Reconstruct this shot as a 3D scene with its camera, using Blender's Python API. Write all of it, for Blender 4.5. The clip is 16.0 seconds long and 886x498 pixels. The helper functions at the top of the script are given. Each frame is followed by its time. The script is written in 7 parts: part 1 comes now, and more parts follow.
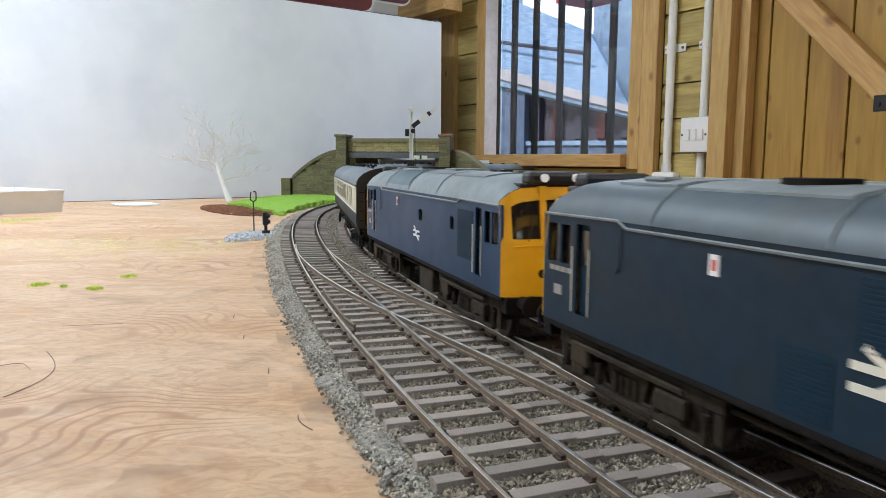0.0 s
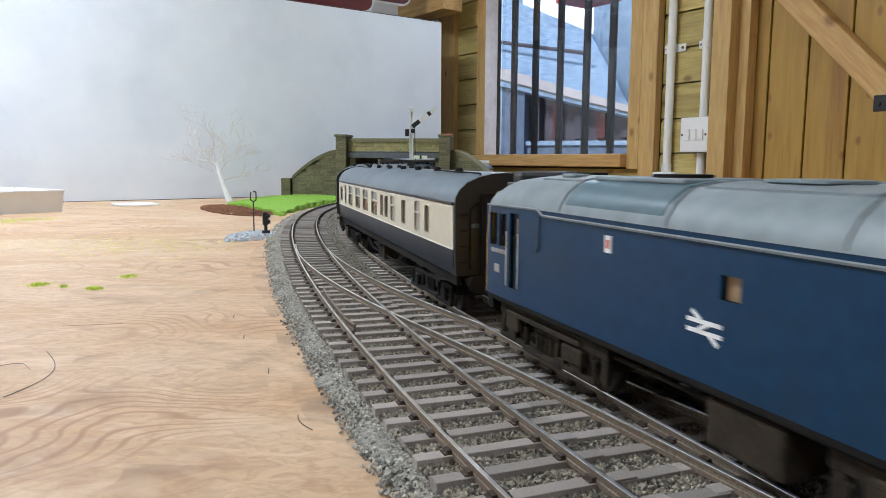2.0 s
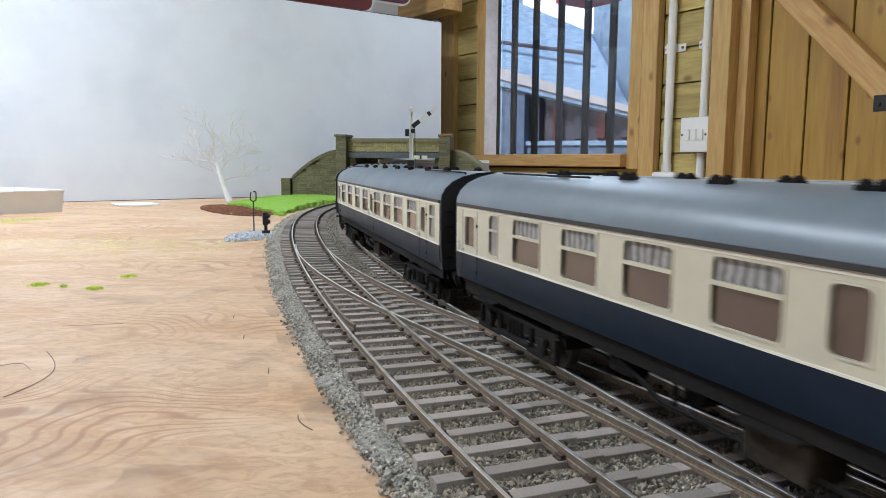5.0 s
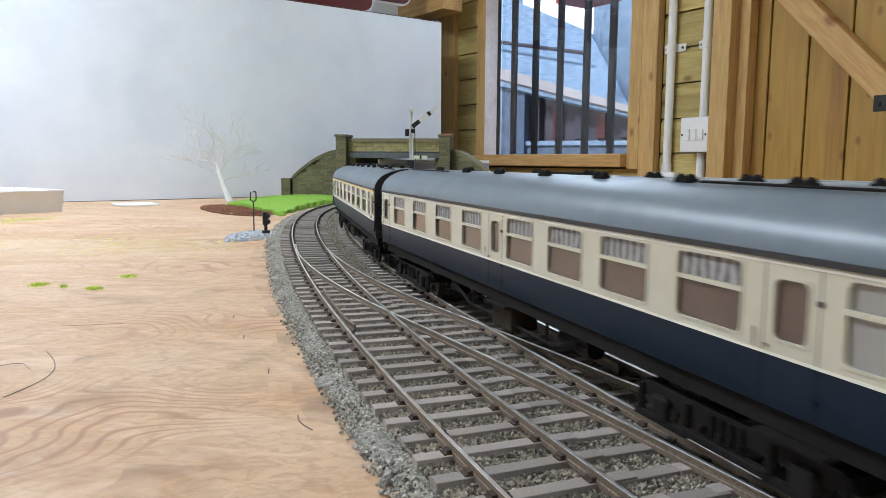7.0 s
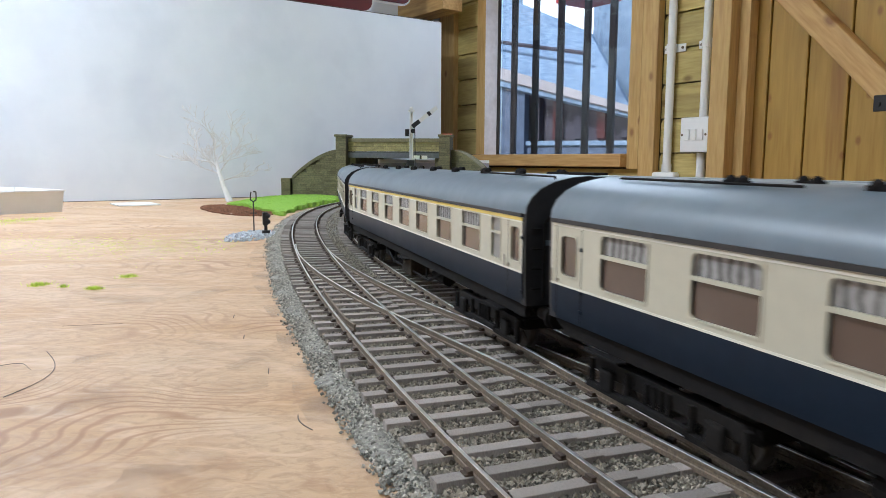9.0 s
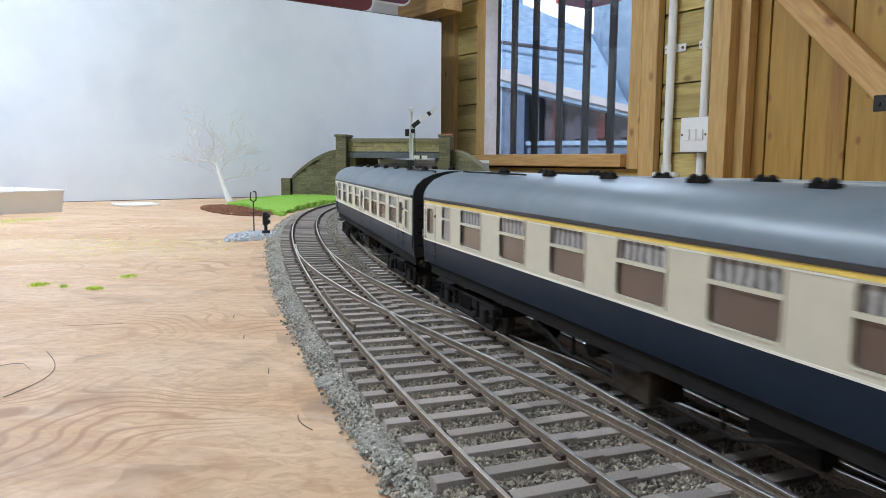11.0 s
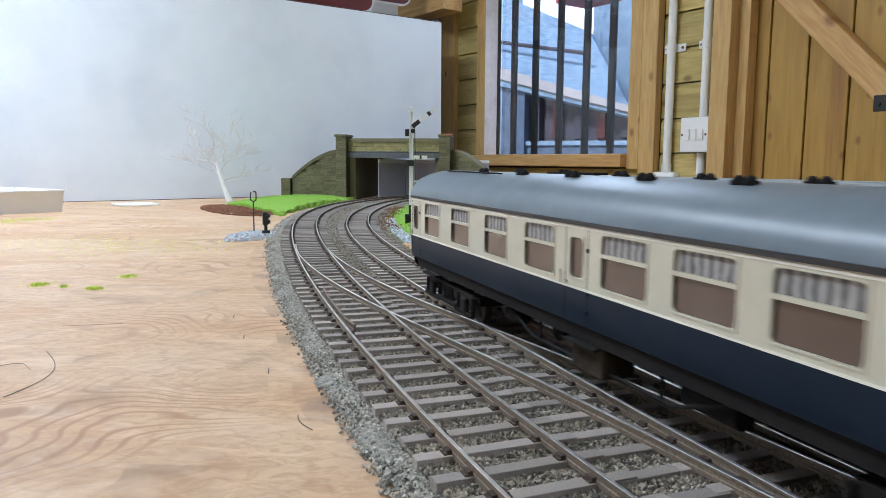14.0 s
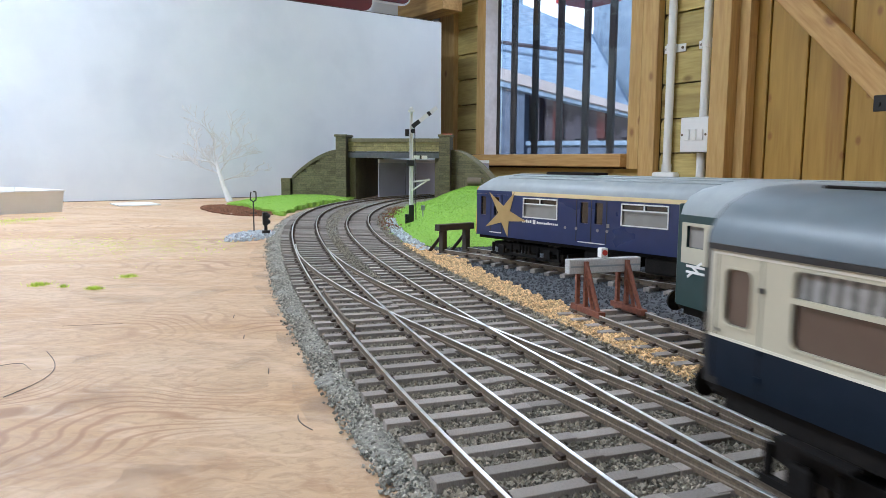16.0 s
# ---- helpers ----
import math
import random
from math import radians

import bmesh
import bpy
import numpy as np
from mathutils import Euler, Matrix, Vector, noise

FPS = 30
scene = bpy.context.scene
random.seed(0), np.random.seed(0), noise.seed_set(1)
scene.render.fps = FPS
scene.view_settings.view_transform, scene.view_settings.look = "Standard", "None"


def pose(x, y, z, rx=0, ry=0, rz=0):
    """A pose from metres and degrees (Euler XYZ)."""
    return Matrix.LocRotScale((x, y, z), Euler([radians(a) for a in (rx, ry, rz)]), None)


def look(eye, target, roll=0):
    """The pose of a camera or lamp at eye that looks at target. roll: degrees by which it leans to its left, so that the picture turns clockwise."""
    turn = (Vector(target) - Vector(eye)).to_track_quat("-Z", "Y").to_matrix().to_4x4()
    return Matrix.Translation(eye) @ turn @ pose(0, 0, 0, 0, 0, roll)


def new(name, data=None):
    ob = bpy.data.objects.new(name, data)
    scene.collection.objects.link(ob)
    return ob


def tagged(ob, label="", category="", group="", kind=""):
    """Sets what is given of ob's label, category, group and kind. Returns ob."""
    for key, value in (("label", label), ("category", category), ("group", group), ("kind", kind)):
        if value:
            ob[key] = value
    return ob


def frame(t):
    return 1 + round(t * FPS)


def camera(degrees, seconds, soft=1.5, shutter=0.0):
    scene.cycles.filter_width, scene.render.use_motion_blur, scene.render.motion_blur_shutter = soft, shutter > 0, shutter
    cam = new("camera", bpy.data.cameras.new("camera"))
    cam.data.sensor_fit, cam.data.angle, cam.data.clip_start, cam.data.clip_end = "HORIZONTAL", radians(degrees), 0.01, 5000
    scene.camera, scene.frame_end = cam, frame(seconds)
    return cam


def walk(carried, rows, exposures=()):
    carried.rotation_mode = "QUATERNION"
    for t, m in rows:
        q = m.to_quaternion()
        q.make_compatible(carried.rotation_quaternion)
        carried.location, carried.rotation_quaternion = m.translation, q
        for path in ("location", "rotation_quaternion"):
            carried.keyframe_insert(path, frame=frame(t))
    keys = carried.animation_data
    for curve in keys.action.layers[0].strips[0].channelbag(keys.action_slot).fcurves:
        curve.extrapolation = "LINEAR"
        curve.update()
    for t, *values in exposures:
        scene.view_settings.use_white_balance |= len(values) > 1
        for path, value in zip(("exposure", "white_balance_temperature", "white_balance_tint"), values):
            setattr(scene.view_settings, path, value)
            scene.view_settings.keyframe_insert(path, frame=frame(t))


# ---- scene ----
EYE = Vector((0.0, 0.0, 0.103))
cam = camera(63.78, 16.0, soft=0.8, shutter=0.5)
VIEW = look(EYE, EYE + Vector((0.0, 0.99254615, -0.12186934)), 0.35)
walk(cam, [(0.0, VIEW), (16.0, VIEW)], exposures=[(0.0, 0.0, 5860, 9), (1.5, 0.0, 5740, 9), (7.0, 0.0, 5710, 9), (11.5, 0.0, 5520, 9), (16.0, 0.0, 5480, 9)])

# the corner of the shed: x along the window wall towards the door, y out through it
WALL = pose(0.00997, 2.66524, 0, 0, 0, -54.7145)
# the backscene board: x along it, y away from the layout
BACK = pose(-0.0095, 2.3730, 0, 0, 0, 35.2855)
RAIL = 0.010          # rail top over the baseboard
FLOOR = -1.0
CEILING = 1.35

# ---- world and light ----
world = bpy.data.worlds.new("sky")
scene.world = world
world.use_nodes = True
wn = world.node_tree.nodes
sky = wn.new("ShaderNodeTexSky")
sky.sky_type = "NISHITA"
sky.sun_disc = False
sky.sun_elevation = radians(32)
sky.sun_rotation = radians(250)
wn["Background"].inputs["Strength"].default_value = 0.15
world.node_tree.links.new(sky.outputs[0], wn["Background"].inputs["Color"])

sun = new("sun", bpy.data.lights.new("sun", "SUN"))
sun.data.energy, sun.data.angle, sun.data.color = 4.2, radians(12), (0.93, 0.96, 1.0)
sun.matrix_world = look((-3, -2, 4), (0, 0, 0))


def area_lamp(name, m, sx, sy, watts, colour):
    ob = new(name, bpy.data.lights.new(name, "AREA"))
    ob.data.shape, ob.data.size, ob.data.size_y = "RECTANGLE", sx, sy
    ob.data.energy, ob.data.color = watts, colour
    ob.matrix_world = m
    return ob


def wall_point(s, d, z):
    return WALL @ Vector((s, d, z))


# daylight through the window, through the opening opposite, and unseen tubes under the ceiling
area_lamp("window_daylight", look(wall_point(0.56, 0.03, 0.86), wall_point(1.35, -0.8, 0.0)), 0.56, 0.26, 4.5, (0.84, 0.92, 1.0))
area_lamp("daylight", look(wall_point(0.95, -3.34, 0.62), wall_point(0.9, -1.5, 0.25)), 1.1, 0.95, 1.5, (0.93, 0.97, 1.0))
# the third tube is an added fill for surfaces that face the camera
TUBES = [(0.88, -1.92), (3.0, -0.95), (3.06, -2.54)]
for (s, d), watts in zip(TUBES, (35, 8, 9)):
    area_lamp("tube_light", look(wall_point(s, d, CEILING - 0.09), wall_point(s, d, 0)), 0.10, 1.2, watts, (0.94, 0.975, 1.0))


# ---- materials ----
def rgb(r, g, b):
    return (r, g, b, 1)


def material(name, a, b=None, rough=0.6, metal=0.0, scale=200.0, detail=6.0, bump=0.0, blotch=None, blotch_scale=12.0,
             blotch_amount=0.35, spread=0.0, island=0.0, stretch=None, coat=0.0, rough_var=0.12):
    """Colours a and b mixed by fine noise, a third colour in larger stains, relief, and a random shade piece by piece."""
    m = bpy.data.materials.new(name)
    m.use_nodes = True
    nt = m.node_tree
    N, L = nt.nodes, nt.links
    bs = N["Principled BSDF"]
    co = N.new("ShaderNodeTexCoord").outputs["Object"]
    if stretch:
        mp = N.new("ShaderNodeMapping")
        mp.inputs["Scale"].default_value = stretch
        L.new(co, mp.inputs["Vector"])
        co = mp.outputs[0]
    fine = N.new("ShaderNodeTexNoise")
    fine.inputs["Scale"].default_value, fine.inputs["Detail"].default_value = scale, detail
    L.new(co, fine.inputs["Vector"])
    ramp = N.new("ShaderNodeMapRange")
    ramp.inputs["From Min"].default_value, ramp.inputs["From Max"].default_value = 0.32, 0.68
    L.new(fine.outputs[0], ramp.inputs[0])
    mix = N.new("ShaderNodeMix")
    mix.data_type = "RGBA"
    mix.inputs["A"].default_value = rgb(*a)
    mix.inputs["B"].default_value = rgb(*(b or [c * 0.8 for c in a]))
    L.new(ramp.outputs[0], mix.inputs["Factor"])
    out = mix.outputs["Result"]
    big = N.new("ShaderNodeTexNoise")
    big.inputs["Scale"].default_value, big.inputs["Detail"].default_value = blotch_scale, 4
    L.new(co, big.inputs["Vector"])
    if blotch:
        r2 = N.new("ShaderNodeMapRange")
        r2.inputs["From Min"].default_value, r2.inputs["From Max"].default_value = 0.48, 0.72
        r2.inputs["To Max"].default_value = blotch_amount
        L.new(big.outputs[0], r2.inputs[0])
        m2 = N.new("ShaderNodeMix")
        m2.data_type = "RGBA"
        m2.inputs["B"].default_value = rgb(*blotch)
        L.new(r2.outputs[0], m2.inputs["Factor"])
        L.new(out, m2.inputs["A"])
        out = m2.outputs["Result"]
    for amount, node, sock in ((spread, "ShaderNodeObjectInfo", "Random"), (island, "ShaderNodeNewGeometry", "Random Per Island")):
        if amount:
            rn = N.new(node)
            r3 = N.new("ShaderNodeMapRange")
            r3.inputs["To Min"].default_value, r3.inputs["To Max"].default_value = 1 - amount, 1 + amount
            L.new(rn.outputs[sock], r3.inputs[0])
            hs = N.new("ShaderNodeHueSaturation")
            L.new(r3.outputs[0], hs.inputs["Value"])
            L.new(out, hs.inputs["Color"])
            out = hs.outputs[0]
    L.new(out, bs.inputs["Base Color"])
    r4 = N.new("ShaderNodeMapRange")
    r4.inputs["To Min"].default_value, r4.inputs["To Max"].default_value = max(rough - rough_var, 0.02), min(rough + rough_var, 1)
    L.new(big.outputs[0], r4.inputs[0])
    L.new(r4.outputs[0], bs.inputs["Roughness"])
    bs.inputs["Metallic"].default_value = metal
    bs.inputs["Coat Weight"].default_value = coat
    if bump:
        bp = N.new("ShaderNodeBump")
        bp.inputs["Strength"].default_value, bp.inputs["Distance"].default_value = 0.6, bump
        L.new(fine.outputs[0], bp.inputs["Height"])
        L.new(bp.outputs[0], bs.inputs["Normal"])
    return m


def grain_wood(name, a, b, knot, scale, stretch, spread=0.0, rough=0.55, distort=3.0, swirl=0.5, fine_scale=90, turn=0.0, knots=0.0, rings_amount=0.20, rings_detail=5.0):
    """Timber: long wavy grain drawn out along one axis, with darker streaks and knots."""
    m = bpy.data.materials.new(name)
    m.use_nodes = True
    nt = m.node_tree
    N, L = nt.nodes, nt.links
    bs = N["Principled BSDF"]
    tc = N.new("ShaderNodeTexCoord")
    oi = N.new("ShaderNodeObjectInfo")
    sh = N.new("ShaderNodeVectorMath")
    sh.operation = "MULTIPLY_ADD"
    cx = N.new("ShaderNodeCombineXYZ")
    for k in range(3):
        L.new(oi.outputs["Random"], cx.inputs[k])
    sh.inputs[1].default_value = (37.0, 53.0, 71.0)
    L.new(cx.outputs[0], sh.inputs[0])
    L.new(tc.outputs["Object"], sh.inputs[2])
    mp = N.new("ShaderNodeMapping")
    mp.inputs["Scale"].default_value = stretch
    if turn:
        rt = N.new("ShaderNodeMapping")
        rt.inputs["Rotation"].default_value = (0, 0, radians(-turn))
        L.new(tc.outputs["Object"], rt.inputs["Vector"])
        L.new(rt.outputs[0], mp.inputs["Vector"])
    else:
        L.new((sh if spread else tc).outputs[0 if spread else "Object"], mp.inputs["Vector"])
    warp = N.new("ShaderNodeTexNoise")
    warp.inputs["Scale"].default_value, warp.inputs["Detail"].default_value, warp.inputs["Distortion"].default_value = scale, rings_detail, distort
    L.new(mp.outputs[0], warp.inputs["Vector"])
    rings = N.new("ShaderNodeMath")
    rings.operation = "MULTIPLY"
    rings.inputs[1].default_value = 34.0 * swirl
    L.new(warp.outputs[0], rings.inputs[0])
    sine = N.new("ShaderNodeMath")
    sine.operation = "SINE"
    L.new(rings.outputs[0], sine.inputs[0])
    fib = N.new("ShaderNodeTexNoise")
    fib.inputs["Scale"].default_value, fib.inputs["Detail"].default_value = fine_scale, 7
    L.new(mp.outputs[0], fib.inputs["Vector"])
    add = N.new("ShaderNodeMath")
    add.operation = "MULTIPLY_ADD"
    add.inputs[1].default_value = rings_amount
    L.new(sine.outputs[0], add.inputs[0])
    L.new(fib.outputs[0], add.inputs[2])
    ramp = N.new("ShaderNodeValToRGB")
    e = ramp.color_ramp.elements
    e[0].position, e[0].color = 0.25, rgb(*b)
    e[1].position, e[1].color = 0.72, rgb(*a)
    L.new(add.outputs[0], ramp.inputs[0])
    big = N.new("ShaderNodeTexNoise")
    big.inputs["Scale"].default_value, big.inputs["Detail"].default_value = scale * 1.7, 3
    L.new(mp.outputs[0], big.inputs["Vector"])
    kr = N.new("ShaderNodeMapRange")
    kr.inputs["From Min"].default_value, kr.inputs["From Max"].default_value = 0.56, 0.80
    L.new(big.outputs[0], kr.inputs[0])
    mk = N.new("ShaderNodeMix")
    mk.data_type = "RGBA"
    mk.inputs["B"].default_value = rgb(*knot)
    L.new(kr.outputs[0], mk.inputs["Factor"])
    L.new(ramp.outputs[0], mk.inputs["A"])
    out = mk.outputs["Result"]
    if knots:
        flat, plane = N.new("ShaderNodeSeparateXYZ"), N.new("ShaderNodeCombineXYZ")
        L.new((sh if spread else tc).outputs[0 if spread else "Object"], flat.inputs[0])
        L.new(flat.outputs[0], plane.inputs[0])
        L.new(flat.outputs[2], plane.inputs[1])
        vm = N.new("ShaderNodeMapping")
        vm.inputs["Scale"].default_value = (1.0, 0.6, 1.0) if stretch[2] < 1 else (0.6, 1.0, 1.0)
        L.new(plane.outputs[0], vm.inputs["Vector"])
        vo = N.new("ShaderNodeTexVoronoi")
        vo.voronoi_dimensions = "2D"
        vo.inputs["Scale"].default_value = knots
        L.new(vm.outputs[0], vo.inputs["Vector"])
        pick = N.new("ShaderNodeSeparateColor")
        L.new(vo.outputs["Color"], pick.inputs[0])
        chosen = N.new("ShaderNodeMath")
        chosen.operation = "GREATER_THAN"
        chosen.inputs[1].default_value = 0.5
        L.new(pick.outputs[0], chosen.inputs[0])
        near_spot = N.new("ShaderNodeMapRange")
        near_spot.inputs["From Min"].default_value, near_spot.inputs["From Max"].default_value = 0.03, 0.085
        near_spot.inputs["To Min"].default_value, near_spot.inputs["To Max"].default_value = 0.8, 0.0
        L.new(vo.outputs["Distance"], near_spot.inputs[0])
        soft_edge = N.new("ShaderNodeMath")
        soft_edge.operation = "MULTIPLY"
        L.new(chosen.outputs[0], soft_edge.inputs[0])
        L.new(near_spot.outputs[0], soft_edge.inputs[1])
        mk2 = N.new("ShaderNodeMix")
        mk2.data_type = "RGBA"
        mk2.inputs["B"].default_value = rgb(*knot)
        L.new(soft_edge.outputs[0], mk2.inputs["Factor"])
        L.new(out, mk2.inputs["A"])
        out = mk2.outputs["Result"]
    if spread:
        r3 = N.new("ShaderNodeMapRange")
        r3.inputs["To Min"].default_value, r3.inputs["To Max"].default_value = 1 - spread, 1 + spread
        L.new(oi.outputs["Random"], r3.inputs[0])
        hs = N.new("ShaderNodeHueSaturation")
        L.new(r3.outputs[0], hs.inputs["Value"])
        L.new(out, hs.inputs["Color"])
        out = hs.outputs[0]
    L.new(out, bs.inputs["Base Color"])
    bs.inputs["Roughness"].default_value = rough
    bp = N.new("ShaderNodeBump")
    bp.inputs["Strength"].default_value, bp.inputs["Distance"].default_value = 0.25, 0.0006
    L.new(add.outputs[0], bp.inputs["Height"])
    L.new(bp.outputs[0], bs.inputs["Normal"])
    return m


def striped(name, a, b, per_metre, rough=0.6):
    """Two colours in soft upright stripes along local x (pleated curtains)."""
    m = bpy.data.materials.new(name)
    m.use_nodes = True
    N, L = m.node_tree.nodes, m.node_tree.links
    co = N.new("ShaderNodeTexCoord").outputs["Object"]
    wv = N.new("ShaderNodeTexWave")
    wv.inputs["Scale"].default_value, wv.inputs["Distortion"].default_value = per_metre, 2.5
    wv.inputs["Detail Scale"].default_value = 3
    L.new(co, wv.inputs["Vector"])
    mix = N.new("ShaderNodeMix")
    mix.data_type = "RGBA"
    mix.inputs["A"].default_value, mix.inputs["B"].default_value = rgb(*a), rgb(*b)
    L.new(wv.outputs[1], mix.inputs["Factor"])
    L.new(mix.outputs["Result"], N["Principled BSDF"].inputs["Base Color"])
    N["Principled BSDF"].inputs["Roughness"].default_value = rough
    return m


def glass_material(name):
    m = bpy.data.materials.new(name)
    m.use_nodes = True
    bs = m.node_tree.nodes["Principled BSDF"]
    bs.inputs["Transmission Weight"].default_value = 1.0
    bs.inputs["Roughness"].default_value = 0.02
    bs.inputs["IOR"].default_value = 1.45
    return m


def glow_material(name, colour, strength):
    m = bpy.data.materials.new(name)
    m.use_nodes = True
    bs = m.node_tree.nodes["Principled BSDF"]
    bs.inputs["Emission Color"].default_value = rgb(*colour)
    bs.inputs["Emission Strength"].default_value = strength
    return m


def board_wood(name):
    """Rotary-cut veneer: thin contour lines that swirl, short dark fibres, pink and orange patches."""
    m = bpy.data.materials.new(name)
    m.use_nodes = True
    N, L = m.node_tree.nodes, m.node_tree.links
    bs = N["Principled BSDF"]
    co = N.new("ShaderNodeTexCoord").outputs["Object"]
    turned = N.new("ShaderNodeMapping")
    turned.inputs["Rotation"].default_value = (0, 0, radians(-54.7))
    L.new(co, turned.inputs["Vector"])

    def noise_of(scale, stretch, detail, distortion=0.0, rough=0.5):
        mp = N.new("ShaderNodeMapping")
        mp.inputs["Scale"].default_value = stretch
        L.new(turned.outputs[0], mp.inputs["Vector"])
        nz = N.new("ShaderNodeTexNoise")
        nz.inputs["Scale"].default_value, nz.inputs["Detail"].default_value = scale, detail
        nz.inputs["Distortion"].default_value, nz.inputs["Roughness"].default_value = distortion, rough
        L.new(mp.outputs[0], nz.inputs["Vector"])
        return nz.outputs[0]

    def ranged(v, a, b, c=0.0, d=1.0):
        r = N.new("ShaderNodeMapRange")
        for key, val in (("From Min", a), ("From Max", b), ("To Min", c), ("To Max", d)):
            r.inputs[key].default_value = val
        L.new(v, r.inputs[0])
        return r.outputs[0]

    def calc(op, a, b):
        n = N.new("ShaderNodeMath")
        n.operation = op
        for k, v in enumerate((a, b)):
            if isinstance(v, float):
                n.inputs[k].default_value = v
            elif v is not None:
                L.new(v, n.inputs[k])
        return n.outputs[0]

    def blend(fac, a, b):
        n = N.new("ShaderNodeMix")
        n.data_type = "RGBA"
        L.new(fac, n.inputs["Factor"])
        for key, v in (("A", a), ("B", b)):
            if isinstance(v, tuple):
                n.inputs[key].default_value = rgb(*v)
            else:
                L.new(v, n.inputs[key])
        return n.outputs["Result"]

    patches = ranged(noise_of(7.0, (0.8, 1.2, 1.0), 5, 0.8), 0.36, 0.64)
    out = blend(patches, (0.60, 0.425, 0.262), (0.52, 0.325, 0.165))
    fibres = ranged(noise_of(110.0, (0.8, 1.5, 1.0), 5, 1.2, 0.7), 0.43, 0.63, 0.0, 0.72)
    out = blend(fibres, out, (0.39, 0.235, 0.13))
    pale = ranged(noise_of(45.0, (0.7, 1.4, 1.0), 5, 1.0), 0.52, 0.72, 0.0, 0.5)
    out = blend(pale, out, (0.74, 0.56, 0.40))
    contour = calc("SINE", calc("MULTIPLY", noise_of(4.2, (0.8, 1.5, 1.0), 2.2, 0.5), 215.0), None)
    lines = calc("MULTIPLY", ranged(contour, 0.35, 1.0, 0.0, 0.85), ranged(noise_of(6.0, (1.0, 1.0, 1.0), 3), 0.44, 0.62))
    out = blend(lines, out, (0.35, 0.185, 0.09))
    dark = ranged(noise_of(13.0, (0.8, 1.3, 1.0), 6, 0.5), 0.61, 0.76, 0.0, 0.6)
    out = blend(dark, out, (0.29, 0.175, 0.105))
    L.new(out, bs.inputs["Base Color"])
    L.new(ranged(patches, 0.0, 1.0, 0.40, 0.52), bs.inputs["Roughness"])
    bp = N.new("ShaderNodeBump")
    bp.inputs["Strength"].default_value, bp.inputs["Distance"].default_value = 0.2, 0.0004
    L.new(fibres, bp.inputs["Height"])
    L.new(bp.outputs[0], bs.inputs["Normal"])
    return m


BOARD_WOOD = board_wood("baseboard_wood")
PINE = grain_wood("pine", (0.53, 0.355, 0.135), (0.40, 0.24, 0.07), (0.20, 0.08, 0.025), 5.0, (3.0, 3.0, 0.35), spread=0.10, fine_scale=48, knots=9.0, rings_amount=0.10, distort=1.2)
PINE_ALONG = grain_wood("pine_along", (0.58, 0.365, 0.135), (0.40, 0.22, 0.06), (0.20, 0.08, 0.025), 5.0, (0.35, 3.0, 3.0), spread=0.10, fine_scale=48, knots=7.0, rings_amount=0.10, distort=1.2)
DOOR_PINE = grain_wood("door_pine", (0.40, 0.245, 0.045), (0.31, 0.175, 0.027), (0.21, 0.085, 0.018), 4.0, (3.0, 3.0, 0.22), spread=0.05, fine_scale=45, knots=11.0, rings_amount=0.07, distort=1.0)
SHIPLAP = grain_wood("shiplap_timber", (0.52, 0.42, 0.15), (0.37, 0.28, 0.085), (0.18, 0.11, 0.03), 4.0, (0.35, 3.0, 3.0), spread=0.10, fine_scale=60, rings_amount=0.09, distort=1.2, knots=8.0)
WHITE_TIMBER = material("painted_reveal", (0.80, 0.76, 0.78), (0.7, 0.66, 0.68), 0.6, scale=60, blotch=(0.4, 0.3, 0.22), blotch_amount=0.3)
BACKSCENE = material("backscene_paint", (0.70, 0.735, 0.775), (0.665, 0.70, 0.745), 0.75, scale=11, blotch=(0.57, 0.605, 0.66), blotch_scale=6, blotch_amount=0.6, bump=0.0004)
PLASTER = material("plain_wall", (0.26, 0.18, 0.10), (0.21, 0.14, 0.075), 0.8, scale=12)
FLOOR_MAT = material("floor_concrete", (0.20, 0.19, 0.18), (0.15, 0.14, 0.13), 0.8, scale=30)
CEIL_MAT = material("ceiling_board", (0.78, 0.77, 0.74), (0.74, 0.73, 0.70), 0.8, scale=10)
STEEL_RUST = material("rail_side", (0.19, 0.145, 0.095), (0.11, 0.08, 0.055), 0.75, scale=900, blotch=(0.17, 0.12, 0.09), blotch_scale=60)
RAIL_TOP = material("rail_head", (0.95, 0.94, 0.92), (0.88, 0.87, 0.85), 0.33, metal=0.95, scale=500, blotch=(0.55, 0.50, 0.45), blotch_scale=5, blotch_amount=0.35)
RAIL_DULL = material("dull_rail_head", (0.62, 0.59, 0.55), (0.47, 0.44, 0.40), 0.40, metal=0.6, scale=500)
YARD_STONE = material("yard_stone", (0.085, 0.09, 0.10), (0.05, 0.053, 0.06), 0.95, scale=700, island=0.5)
SLEEPER = material("sleeper", (0.35, 0.308, 0.272), (0.225, 0.195, 0.17), 0.8, scale=700, bump=0.0003, stretch=(1, 5, 1), blotch=(0.33, 0.30, 0.27), blotch_scale=50, spread=0.22)
CHAIR = material("rail_chair", (0.07, 0.045, 0.03), (0.045, 0.03, 0.022), 0.8, scale=900, island=0.25)
BALLAST = material("ballast_stone", (0.39, 0.372, 0.32), (0.24, 0.228, 0.19), 0.95, scale=900, island=0.62, blotch=(0.26, 0.22, 0.17), blotch_scale=9, blotch_amount=0.5)
BALLAST_DIRTY = material("oily_ballast_stone", (0.31, 0.275, 0.215), (0.17, 0.15, 0.115), 0.95, scale=900, island=0.65, blotch=(0.17, 0.14, 0.10), blotch_scale=12, blotch_amount=0.6)
